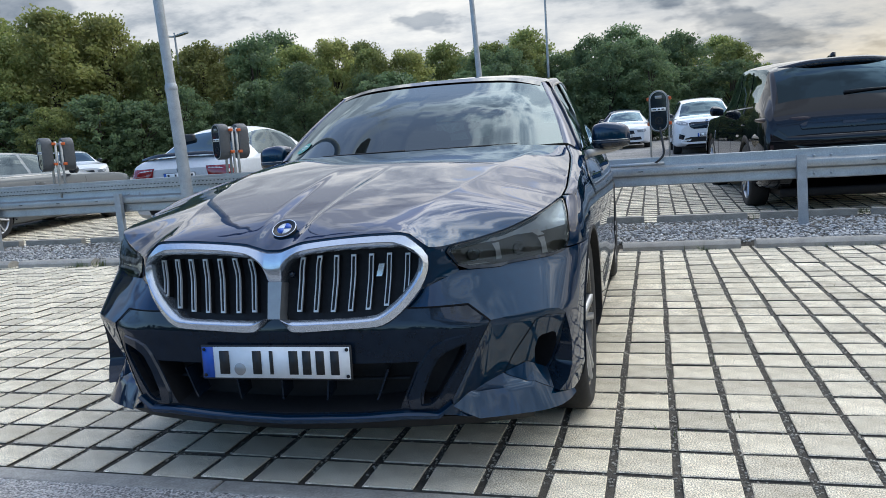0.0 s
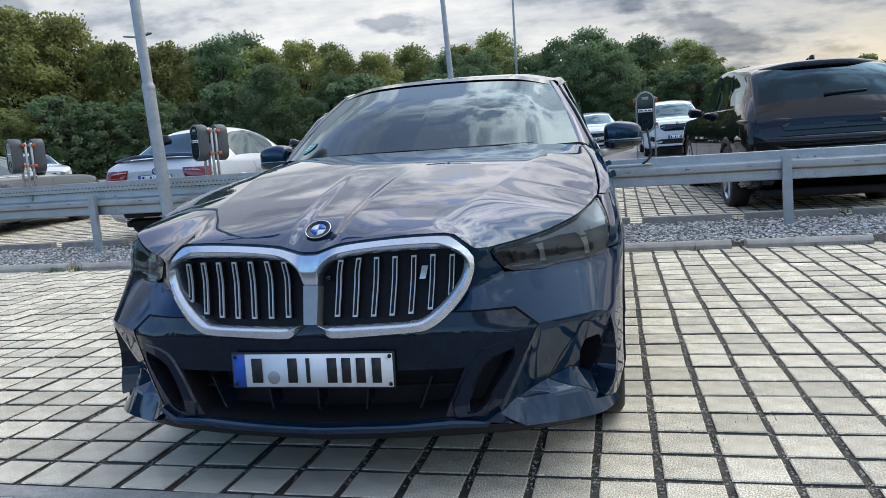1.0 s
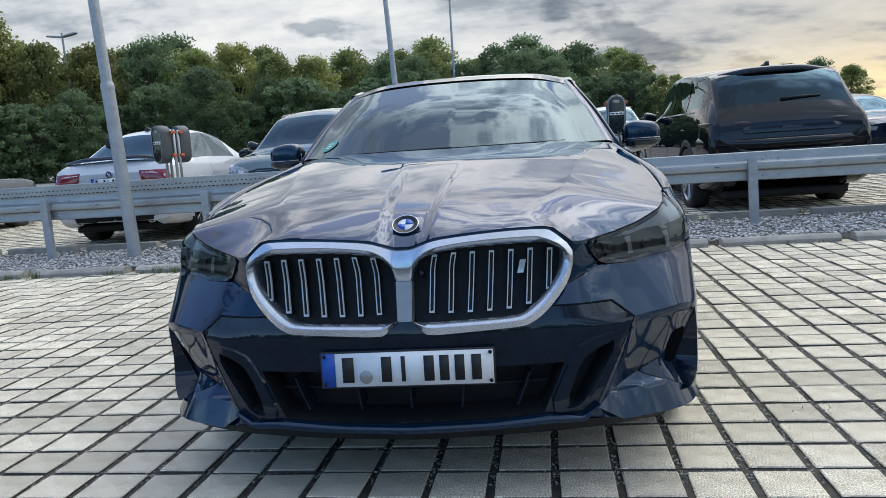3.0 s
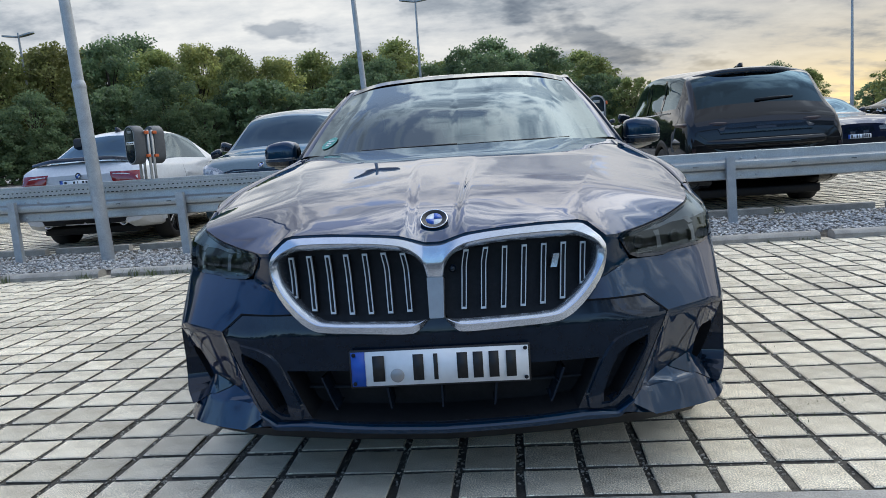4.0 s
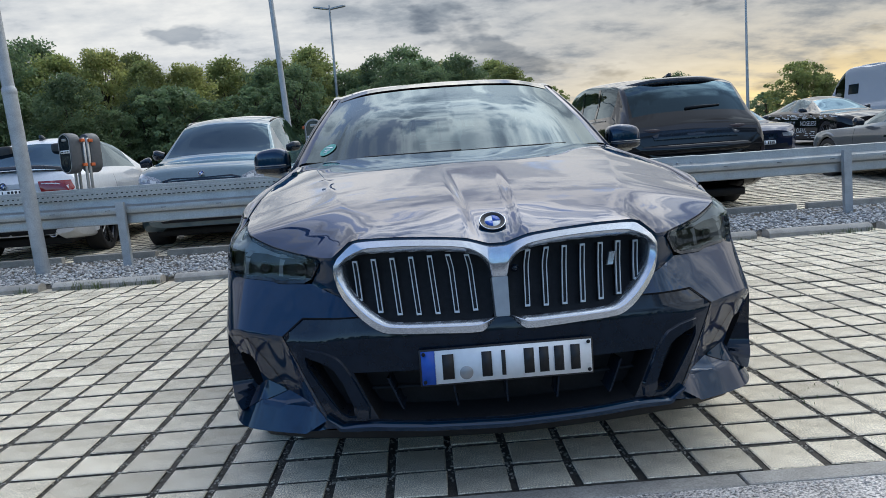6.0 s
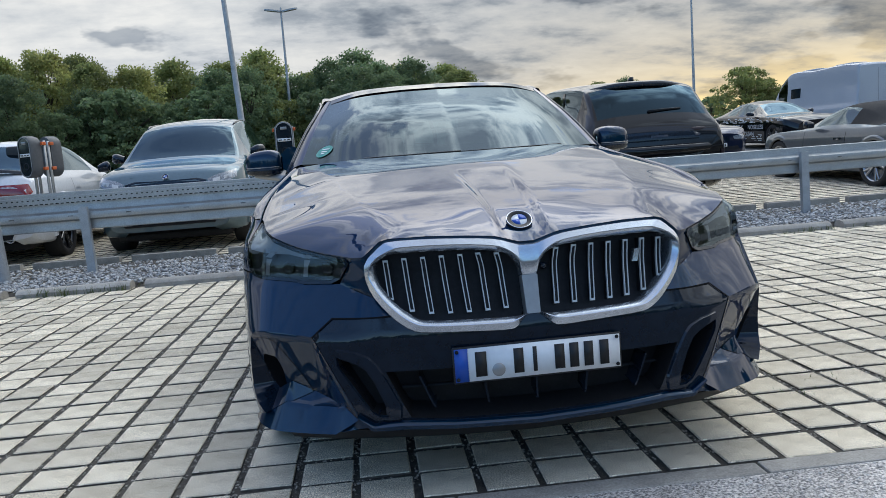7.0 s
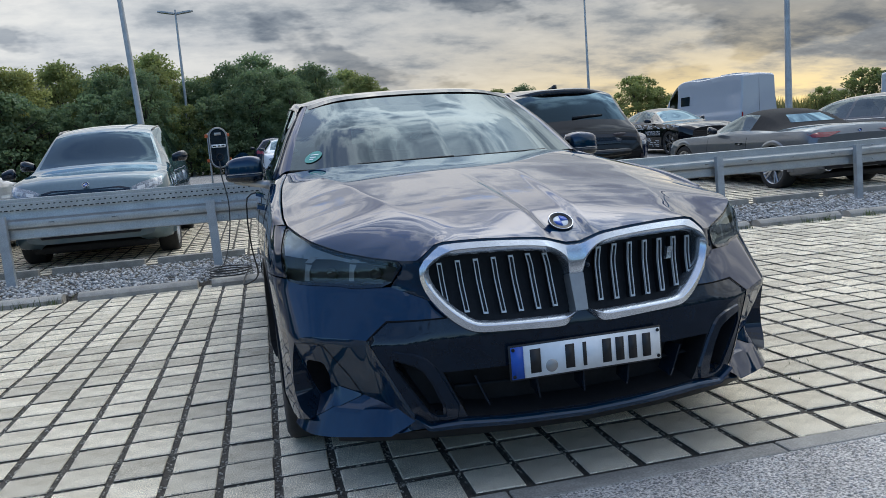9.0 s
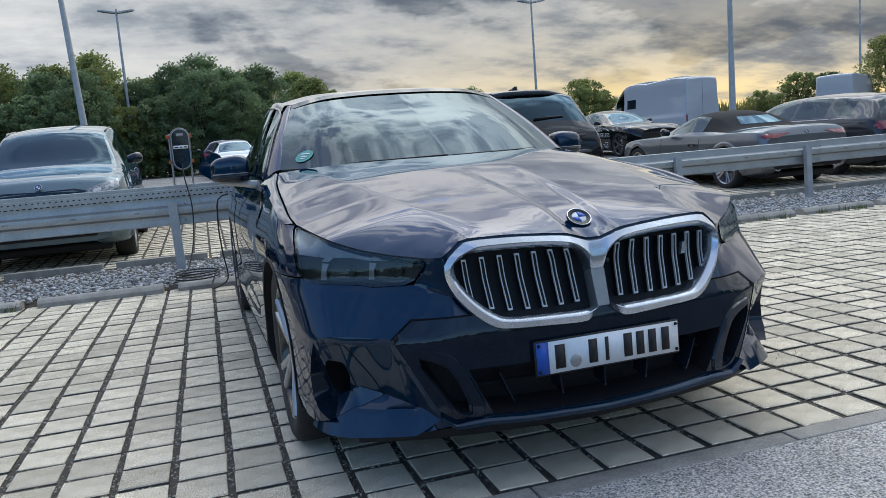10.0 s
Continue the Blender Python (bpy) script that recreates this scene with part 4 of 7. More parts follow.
    F2 = F + [tuple(reversed([i + len(V) for i in f])) for f in F]
    V2, F2 = welded(V2, F2)
    part("bonnet", (V2, F2, BLUE, True, 32), car, "dark blue bonnet with raised folds")
    seam = skin([[(px * .985, py + .03, pz - .03) for px, py, pz in nose[::8]], [(px * .994, py + .002, pz - .016) for px, py, pz in nose[::8]]], 40, 3)
    pair("bonnet_seal", seam, VOID)
    k = int(np.argmin(np.abs(G[:, 0, 1] - .145)))
    lie = math.degrees(math.atan2(G[k + 4, 0, 2] - G[k - 4, 0, 2], G[k + 4, 0, 1] - G[k - 4, 0, 1]))
    lie += 14
    e = Vector(G[k, 0]) + Vector((0, -math.sin(radians(lie)), math.cos(radians(lie)))) * .010
    roundel(car, Matrix.Translation(e) @ Matrix.Rotation(radians(lie), 4, "X"), .041, "bonnet_badge")
    # wings, doors, rear quarter
    b0 = s_at_y(.8)
    wing_line = [(s_at_x(.884), .711)] + arch(WHEEL_Y, .385, 110, 14, 22) + [(s_at_y(1.30), .20), (s_at_y(1.46), .20), (s_at_y(1.46), .60), (s_at_y(1.62), .80)] + [(s_at_y(1.66), shoulder(1.66))] + side_run(1.6, .56, 12, shoulder) + to_s([(.869, .869), (.894, .814), (.898, .775), (.894, .735)])
    pair("front_wing", panel(wing_line, 0, (), .035), BLUE, "dark blue front wing")
    topw = np.array([skin_point(s_at_y(y), shoulder(y)) for y in np.linspace(.52, 1.75, 40)])
    ed = resample(edge, 40) + [.0055, 0, -.002]
    pair("wing_top", skin([topw, topw * .45 + ed * .55 + [.004, 0, .006], ed, ed - [.002, 0, .02]], 40, 9), BLUE, "")
    d1 = [(s_at_y(1.465), .22), (s_at_y(2.55), .22), (s_at_y(2.55), shoulder(2.55))] + side_run(2.5, 1.67, 8, shoulder) + [(s_at_y(1.626), .80), (s_at_y(1.465), .60)]
    doors1 = pair("front_door", panel(d1, 0, (), .05), BLUE, "dark blue front door")
    r_arch = arch(WHEEL_Y + BASE_LEN, .385, 175, 120, 10)
    d2 = [(s_at_y(2.556), .22), (s_at_y(3.40), .22)] + r_arch[:8] + [(s_at_y(3.74), shoulder(3.74)), (s_at_y(2.556), shoulder(2.556))]
    doors2 = pair("rear_door", panel(d2, 0, (), .05), BLUE, "dark blue rear door")
    r2 = arch(WHEEL_Y + BASE_LEN, .385, 128, -15, 26)
    rear_s = ARC[-1]
    q = [(s_at_y(3.746), shoulder(3.746))] + r2 + [(s_at_y(4.4), .22), (s_at_y(4.85), .24), (rear_s, .28), (rear_s, 1.0), (s_at_y(4.9), 1.03), (s_at_y(4.6), 1.055), (s_at_y(4.2), 1.055)]
    pair("rear_quarter", panel(q, 0, (), .06), BLUE, "dark blue rear quarter")
    sill = [(s_at_y(y), .20) for y in np.linspace(1.27, 3.53, 14)]
    pair("sill", strips([[(s, .225) for s, _ in sill], [(s, .19) for s, _ in sill], [(s, .165) for s, _ in sill], [(s, .165) for s, _ in sill]], [-.004, .004, -.02, -.2]), BLACK_MATT)
    for y in (1.95, 3.05):
        zc = shoulder(y) - .115
        hb = [(s_at_y(y + d), zc + h) for d, h in ((-.11, -.012), (.11, -.008), (.115, .010), (-.105, .006))]
        pair("door_handle", join_geo(panel(hb, .028, (), .05), wall(dense(hb, .05), .028, 0)), BLUE, parent=doors1 if y < 2.5 else doors2, sharp=30)
    vent = [(s_at_y(y), z) for y, z in ((1.36, .905), (1.60, .985), (1.66, .985), (1.62, .87), (1.50, .80))]
    pair("wing_trim", panel(vent, .004, (), .04), BLACK_GLOSS, "gloss black trim behind the front wing")
    for cy in (WHEEL_Y, WHEEL_Y + BASE_LEN):
        a = arch(cy, .387, 196, -16, 40)
        a2 = arch(cy, .372, 196, -16, 40)
        pair("arch_lip", strips([a, a, a2, a2], [0, .004, .002, -.25]), BLACK_MATT, sharp=40)
        for sx in (1, -1):
            wheel(car, sx * (.798 if cy < 2 else .81), cy, WHEEL_R, .255, .262, 5, RIM_DARK, RIM, sx)
        for sx in (1, -1):
            part("arch_liner", (*moved(liner_geo(.40, .10, -.20), Matrix.Translation((sx * .80, cy, .345)) @ (Matrix.Identity(4) if sx > 0 else Matrix.Rotation(math.pi, 4, "Z"))), VOID), car)
    # cabin
    ws_low = [(0, 1.44, 1.050), (.30, 1.47, 1.052), (.56, 1.58, 1.056), (.765, 1.775, 1.060)]
    ws_mid = [(0, 1.86, 1.285), (.28, 1.88, 1.282), (.52, 1.95, 1.270), (.690, 2.06, 1.245)]
    ws_top = [(0, 2.27, 1.462), (.25, 2.28, 1.458), (.46, 2.31, 1.443), (.600, 2.345, 1.412)]
    wsg = outward(skin([ws_low, ws_mid, ws_top], 31, 25, True), .9)
    ws = part("windscreen", (*wsg, SCREEN), car, "clear windscreen reflecting clouds")
    ws.visible_shadow = False
    band = skin([[(0, 1.44, 1.049), (.30, 1.47, 1.051), (.56, 1.58, 1.055), (.765, 1.775, 1.059)], [(0, 1.462, 1.061), (.30, 1.492, 1.063), (.55, 1.60, 1.070), (.735, 1.785, 1.078)]], 31, 2, True)
    part("windscreen_edge", (*moved(band, Matrix.Translation((0, .004, -.006))), INK), car)
    top_band = skin([[(0, 2.215, 1.440), (.25, 2.225, 1.436), (.46, 2.258, 1.421), (.600, 2.30, 1.388)], ws_top], 31, 2, True)
    part("windscreen_edge", (*moved(top_band, Matrix.Translation((0, -.003, .004))), BLACK_GLOSS), car)
    cowl = skin([[(0, 1.38, 1.035), (.35, 1.42, 1.035), (.6, 1.53, 1.03), (.78, 1.70, 1.02)], [(0, 1.50, 1.045), (.30, 1.53, 1.047), (.56, 1.64, 1.05), (.77, 1.80, 1.05)]], 31, 4, True)
    part("scuttle_panel", (*cowl, BLACK_GLOSS), car)
    for x0, x1, yo in ((-.62, .02, .0), (.02, .60, .0)):
        L = [(x0 + (x1 - x0) * t, float(np.interp(abs(x0 + (x1 - x0) * t), [0, .3, .56, .77], [1.475, 1.505, 1.615, 1.80])) - .02 * math.sin(math.pi * t), float(1.066 + .004 * t)) for t in np.linspace(0, 1, 12)]
        part("wiper", (*tube(L, .005, 6), BLACK_MATT), car)
    roof_c = [[(0, 2.275, 1.466), (.25, 2.285, 1.462), (.46, 2.315, 1.447), (.602, 2.35, 1.416)],
              [(0, 2.60, 1.500), (.25, 2.60, 1.496), (.46, 2.60, 1.482), (.612, 2.60, 1.449)],
              [(0, 3.05, 1.508), (.25, 3.05, 1.504), (.46, 3.05, 1.488), (.607, 3.05, 1.452)],
              [(0, 3.6, 1.475), (.25, 3.6, 1.47), (.46, 3.6, 1.452), (.585, 3.6, 1.418)]]
    part("roof", (*skin(roof_c, 25, 25, True), BLUE), car, "dark blue roof")
    rl = [[(0, 3.605, 1.472), (.25, 3.605, 1.467), (.46, 3.605, 1.45), (.583, 3.605, 1.415)], [(0, 4.0, 1.36), (.25, 4.0, 1.355), (.46, 4.0, 1.335), (.61, 4.0, 1.30)], [(0, 4.42, 1.15), (.25, 4.41, 1.145), (.5, 4.38, 1.135), (.68, 4.33, 1.11)]]
    part("rear_screen", (*outward(skin(rl, 25, 14, True)), PRIVACY), car)
    boot = [[(0, 4.43, 1.145), (.35, 4.42, 1.14), (.68, 4.34, 1.105), (.86, 4.25, 1.06)], [(0, 4.8, 1.12), (.35, 4.79, 1.115), (.66, 4.74, 1.09), (.84, 4.66, 1.05)], [(0, 5.02, 1.05), (.35, 5.01, 1.05), (.66, 4.93, 1.03), (.78, 4.86, 1.02)]]
    part("boot_lid", (*skin(boot, 25, 10, True), BLUE), car)
    rail = [(.602, 2.35, 1.416), (.612, 2.60, 1.449), (.607, 3.05, 1.452), (.585, 3.6, 1.418), (.62, 4.05, 1.27), (.70, 4.36, 1.10)]
    rail_out = [(.655, 2.36, 1.385), (.668, 2.60, 1.425), (.664, 3.05, 1.428), (.640, 3.6, 1.378), (.665, 4.0, 1.26), (.76, 4.32, 1.08)]
    rail_mid = [tuple((np.array(a) + np.array(b)) / 2 + np.array((.012, 0, .012))) for a, b in zip(rail, rail_out)]
    pair("roof_rail", skin([rail, rail_mid, rail_out], 40, 6), BLUE)
    pa = [(.765, 1.775, 1.060), (.690, 2.06, 1.245), (.602, 2.348, 1.414)]
    pb = [(.845, 1.80, 1.02), (.742, 2.10, 1.235), (.655, 2.36, 1.385)]
    pb = [(x_, y_, z_ - .010) for x_, y_, z_ in pb]
    pm = [tuple(np.array(a) * .8 + np.array(b) * .2 + np.array((.006, -.004, .006))) for a, b in zip(pa, pb)]
    pair("windscreen_pillar", skin([pa, pm, pb], 20, 6), BLUE)
    sh = [tuple(skin_point(s_at_y(y), shoulder(y))) for y in np.linspace(1.66, 4.3, 16)]
    belt = [(x - .035, y, z + .014) for x, y, z in sh]
    pair("belt_line", skin([sh, [(x - .015, y, z + .012) for x, y, z in sh], belt], 40, 5), BLUE)
    wtop = [(.842, 1.83, 1.025), (.745, 2.12, 1.235), (.660, 2.38, 1.382), (.672, 2.60, 1.418), (.668, 3.05, 1.421), (.645, 3.6, 1.37), (.69, 4.0, 1.235), (.80, 4.25, 1.075)]
    wbot = [(x - .004, y, z + .002) for x, y, z in belt[1:]]
    wm = resample(smooth_line(wtop, 40), 40), resample(wbot, 40)
    pair("side_window", outward(skin([wm[0], (wm[0] + wm[1]) / 2 + [.02, 0, 0], wm[1]], 40, 9)), SIDE_GLASS)
    pair("window_trim", tube([tuple(p) for p in resample(smooth_line(wtop, 30), 30)], .009, 6), BLACK_GLOSS)
    for y in (2.57, 3.62):
        k0 = int(np.argmin(np.abs(wm[0][:, 1] - y)))
        a, b = wm[0][k0], wm[1][int(np.argmin(np.abs(wm[1][:, 1] - y)))]
        m_ = (a + b) / 2 + [.026, 0, 0]
        pair("door_pillar", skin([[tuple(a + [.004, -.03, 0]), tuple(m_ + [0, -.035, 0]), tuple(b + [.004, -.04, 0])], [tuple(a + [.004, .03, 0]), tuple(m_ + [0, .035, 0]), tuple(b + [.004, .04, 0])]], 8, 3), BLACK_GLOSS)
    # mirrors
    mir_sec = []
    for xx, z0, z1, yf, yb in ((.890, 1.036, 1.112, 2.045, 2.135), (.900, 1.022, 1.138, 2.02, 2.15), (.93, 1.016, 1.150, 2.01, 2.165), (1.00, 1.016, 1.150, 2.02, 2.175), (1.055, 1.020, 1.138, 2.045, 2.18), (1.078, 1.026, 1.122, 2.075, 2.18), (1.088, 1.040, 1.098, 2.10, 2.17)):
        zc, hz, cy, hy = (z0 + z1) / 2, (z1 - z0) / 2, (yf + yb) / 2, (yb - yf) / 2
        mir_sec.append([(xx, cy + hy * math.copysign(abs(math.cos(a)) ** .5, math.cos(a)), zc + hz * math.copysign(abs(math.sin(a)) ** (.58 if math.sin(a) > 0 else .35), math.sin(a))) for a in np.linspace(0, 2 * math.pi, 33)])
    shell = skin(mir_sec, 33, 20)
    mirs = pair("door_mirror", shell, BLUE, "dark blue door mirror")
    low_sec = [[(px, 2.1 + (py - 2.1) * 1.03 - .001, min(pz, 1.056) - .003) for px, py, pz in sct] for sct in mir_sec]
    pair("mirror_base", skin(low_sec, 33, 20), BLACK_GLOSS, parent=mirs)
    # a thin bright bar shapes the glint along the mirror's front
    glint = [(px, py - .002, 1.058) for px, py, pz in [min(sct, key=lambda q: q[1] + abs(q[2] - 1.07)) for sct in mir_sec[1:6]]]
    pair("mirror_line", tube(glint, .003, 6), SATIN_GREY, parent=mirs)
    stem = tube([(.862, 1.95, .992), (.90, 2.01, .998), (.95, 2.08, 1.004), (1.0, 2.11, 1.008), (1.045, 2.13, 1.012)], [.024, .020, .018, .013, .006], 10)
    pair("mirror_stem", stem, SATIN_GREY, parent=mirs)
    pair("mirror_glass", moved(box_geo(.985, 2.165, 1.085, .14, .006, .11, .003), Matrix.Identity(4)), CHROME, parent=mirs)
    # inside
    dash = skin([[(0, 1.50, 1.03), (.4, 1.52, 1.03), (.72, 1.75, 1.02)], [(0, 1.80, 1.03), (.4, 1.82, 1.03), (.72, 1.92, 1.02)], [(0, 2.02, .98), (.4, 2.03, .98), (.74, 2.05, .97)], [(0, 2.04, .55), (.4, 2.04, .55), (.76, 2.06, .55)]], 20, 12, True)
    part("dashboard", (*dash, CABIN), car)
    part("display", (*box_geo(-.05 + .25, 1.94, 1.045, .62, .02, .13, .006), BLACK_GLOSS), car)
    for sx in (-1, 1):
        seat = new("front_seat")
        seat.parent = car
        part("seat_cushion", (*box_geo(sx * .38, 2.62, .52, .50, .52, .18, .06), SEAT), seat)
        part("seat_back", (*moved(box_geo(0, 0, .34, .48, .15, .68, .06), Matrix.Translation((sx * .38, 2.88, .55)) @ Matrix.Rotation(radians(-20), 4, "X")), SEAT), seat)
        part("head_rest", (*box_geo(sx * .38, 3.14, 1.24, .26, .10, .19, .045), SEAT), seat)
    part("rear_bench", (*box_geo(0, 3.85, .80, 1.3, .25, .55, .08), SEAT), car)
    part("cabin_floor", (*box_geo(0, 2.9, .40, 1.5, 2.2, .04), CABIN), car)
    wheel_ring = [(.38 + .18 * math.cos(a), 2.28 + .05 * math.sin(a) , .93 + .17 * math.sin(a)) for a in np.linspace(0, 2 * math.pi, 25)]
    part("steering_wheel", (*tube(wheel_ring, .014, 8, False), CABIN), car)
    part("rear_mirror", (*box_geo(0, 2.20, 1.345, .20, .03, .05, .014), BLACK_GLOSS), car)
    hous = box_geo(0, 2.20, 1.40, .10, .07, .02, .008)
    part("sensor_housing", (*hous, BLACK_MATT), car)
    # sticker on the screen
    n_ = Vector((-.41, -.43, .80)).normalized()
    sm = Matrix.Translation(Vector((-.640, 1.757, 1.115)) + n_ * .005) @ n_.to_track_quat("Z", "Y").to_matrix().to_4x4()
    st = part("round_sticker", (*moved(lathe([(0, 0), (.048, 0)], 28, "z"), sm), GREEN_FILM), car, "round green windscreen sticker")
    for k, dz in enumerate((.016, -.004, -.02)):
        part("sticker_bar", (*moved(box_geo(0, dz, .001, .05 - .012 * k, .007, .001), sm), PLATE_WHITE), st)
    # the charging flap stands open on the rear wing
    flap = prism(rounded([(-.915, 1.165), (-1.0, 1.235), (-1.125, 1.115), (-1.12, 1.075), (-1.0, .975), (-.915, 1.0)], True, 2), 4.20, 4.216)
    fl = part("charging_flap", (*flap, BLUE, False), car, "open dark blue charging flap")
    part("flap_hinge", (*tube([(-.86, 4.23, 1.06), (-.90, 4.235, 1.07), (-.96, 4.222, 1.09)], .012, 8), BLACK_MATT), fl)
    number_plate(car, pose(0, -.012, .434, -2, 0, 0), .52, .112)
    tail = [(s_at_y(4.75), .86), (s_at_y(4.9), .86), (rear_s - .35, .84), (rear_s - .35, .92), (s_at_y(4.85), .97), (s_at_y(4.7), .95)]
    pair("tail_lamp", panel(tail, .006, (), .05), RED_LENS, "red tail lamp")
    return car


blue_saloon()

# ---- ground ----
def rise(y):
    """Ground level: flat under the saloon, then a gentle climb behind the barrier."""
    return 0.0 if y < 7.0 else .05 + .03 * (y - 7.15) if y < 30 else .735 + .008 * (y - 30)


def ground_sheet():
    ys = [-400, -60, -20, -6, -.05, .0, .05, 2, 5.3, 5.5, 7.05, 7.2, 9, 12, 16, 22, 30, 50, 90, 200, 900]
    xs = [-700, -200, -80, -40, -20, -10, 0, 10, 20, 40, 80, 200, 700]
    V = [(x, y, rise(y) - (.055 if -.04 < y < 13.5 else .012)) for y in ys for x in xs]
    n = len(xs)
    F = [(r * n + c, r * n + c + 1, (r + 1) * n + c + 1, (r + 1) * n + c) for r in range(len(ys) - 1) for c in range(n - 1)]
    solid("ground", (V, F, YARD, False), "grey worn asphalt reaching to the horizon", "ground", kind="structure")


ground_sheet()
V, F = [], []
for y in np.linspace(.0, 13.4, 40):
    for x in (-14, 14):
        V.append((x, y, rise(y) - .009))
F = [(2 * i, 2 * i + 1, 2 * i + 3, 2 * i + 2) for i in range(39)]
solid("joint_bed", (V, F, SOIL, False), "dark grit bed between the pavers", "grit", kind="structure").matrix_basis = LOT
# beyond the pale strip, out of view: added dark to dim the bumper's reflections
solid("road", (*prism([(-30, -30), (30, -30), (30, -.72), (-30, -.72)], -.05, -.008, "z"), LANE, False), "dark asphalt lane beside the parking bays", "road", kind="structure").matrix_basis = LOT
solid("gutter_strip", (*prism([(-30, -.72), (30, -.72), (30, -.036), (-30, -.036)], -.05, -.006, "z"), ASPHALT, False), "worn pale asphalt strip along the edging stones", "road", kind="structure").matrix_basis = LOT

rng = random.Random(4)


def paver_mesh(seed, w=.173, d=.179, h=.06):
    r = random.Random(seed)
    e = .0035
    j = lambda: r.uniform(-.002, .002)
    low = [(-w / 2, -d / 2, -h), (w / 2, -d / 2, -h), (w / 2, d / 2, -h), (-w / 2, d / 2, -h)]
    mid_ = [(x + j(), y + j(), -e) for x, y, _ in low]
    top = [(x * (1 - 2 * e / w) + j(), y * (1 - 2 * e / d) + j(), j() * .4) for x, y, _ in low]
    v = low + mid_ + top
    f = [(i, (i + 1) % 4, (i + 1) % 4 + 4, i + 4) for i in range(4)] + [(i + 4, (i + 1) % 4 + 4, (i + 1) % 4 + 8, i + 8) for i in range(4)] + [(8, 9, 10, 11)]
    return v, f


PAVER_GEO = [paver_mesh(k) for k in range(6)]
PX0, PXP, PY0, PYP = 1.312, .200, .148, .2045
bays = tagged(new("pavement"), "grey beige concrete pavers with open gritty joints", "pavement", kind="structure")
bays.matrix_basis = LOT
PAVER_MATS = [PAVER, PAVER_SIDE]


def dirty_shaded_sides(me):
    """The four side faces of every stone hold joint dirt and, as colour, joint shade."""
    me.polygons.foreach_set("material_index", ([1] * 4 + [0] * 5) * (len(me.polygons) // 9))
    return me


paver_meshes = [dirty_shaded_sides(mesh("paver", *g, PAVER_MATS, False)) for g in PAVER_GEO]
near_cells = [(i, j) for j in range(0, 11) for i in range(-21, 9) if not (j > 6 and (i < -18 or i > 6))]
near_cells = near_cells[:300]
near_set = set(near_cells)


def paver_pose(i, j):
    r = random.Random(i * 977 + j * 131 + 5)
    return Matrix.Translation((PX0 + PXP * i + r.uniform(-.003, .003), PY0 + PYP * j + r.uniform(-.002, .002), r.uniform(-.004, .002))) @ Euler((r.uniform(-.008, .008), r.uniform(-.008, .008), r.uniform(-.012, .012))).to_matrix().to_4x4(), r.randrange(6)


def paver_field(name, cells, z_of=lambda y: 0.0, y_shift=0.0):
    V, F = [], []
    for i, j in cells:
        m, k = paver_pose(i, j)
        m = Matrix.Translation((0, y_shift, 0)) @ m
        dz = z_of(m.translation.y)
        n = len(V)
        V += [tuple(m @ Vector(p) + Vector((0, 0, dz))) for p in PAVER_GEO[k][0]]
        F += [tuple(q + n for q in f) for f in PAVER_GEO[k][1]]
    ob = part(name, dirty_shaded_sides(mesh(name, V, F, PAVER_MATS, False)), bays)
    return tagged(ob, kind="stuff")


paver_field("far_pavers", [(i, j) for j in range(0, 26) for i in range(-62, 50) if (i, j) not in near_set])
paver_field("rear_pavers", [(i, j) for j in range(0, 30) for i in range(-60, 60)], rise, 7.22 - PY0 + .10)

# the edging between pavers and lane
for k in range(-14, 15):
    g = box_geo(0, 0, 0, .978, .088, .12, .008)
    o = solid("edging_stone", (*moved(g, LOT @ pose(.22 + .985 * k, .005 + rng.uniform(-.003, .003), -.062 + rng.uniform(-.003, .002), 0, 0, rng.uniform(-.25, .25))), CONCRETE, False), "flat worn concrete edging stone", "kerb", "edging stones")
# rounded wheel stops
prof = [(-.085, -.06), (.085, -.06), (.085, .035), (.06, .062), (0, .074), (-.06, .062), (-.085, .035)]
for k in range(-9, 9):
    g = prism(prof, -.525, .525, "x")
    o = solid("wheel_stop", (*moved(g, LOT @ pose(2.57 + 1.18 * k, 5.30 + rng.uniform(-.015, .015), 0, 0, rng.uniform(-.3, .3), rng.uniform(-.5, .5))), CONCRETE, True, 40), "rounded grey concrete wheel stop", "kerb", "wheel stops")
for k in range(-9, 10):
    g = box_geo(0, 0, 0, .99, .10, .22, .012)
    o = solid("kerb_stone", (*moved(g, LOT @ pose(.55 + 1.13 * k, 7.12 + rng.uniform(-.012, .012), .025, 0, 0, rng.uniform(-.6, .6))), CONCRETE, True, 30), "square grey concrete kerb stone", "kerb", "kerb stones")


def pebble_geo(r):
    b = bmesh.new()
    bmesh.ops.create_icosphere(b, subdivisions=1, radius=1)
    for v in b.verts:
        v.co *= r.uniform(.75, 1.15)
        v.co.z *= .7
    b.verts.index_update()
    out = np.array([tuple(v.co) for v in b.verts]), [tuple(v.index for v in f.verts) for f in b.faces]
    b.free()
    return out


PEBBLES = [pebble_geo(rng) for _ in range(8)]


def scatter(name, count, place, size, mat, label, category="gravel"):
    V, F = [], []
    for _ in range(count):
        x, y, z = place()
        g = PEBBLES[rng.randrange(8)]
        s = rng.uniform(*size)
        a = rng.uniform(0, 6.28)
        c, sn = math.cos(a) * s, math.sin(a) * s
        n = len(V)
        for px, py, pz in g[0]:
            V.append((x + px * c * 1.25 - py * sn, y + px * sn * 1.25 + py * c, z + pz * s))
        F += [tuple(q + n for q in f) for f in g[1]]
    ob = solid(name, (V, F, mat, False), label, category, kind="stuff")
    ob.matrix_basis = LOT
    return ob


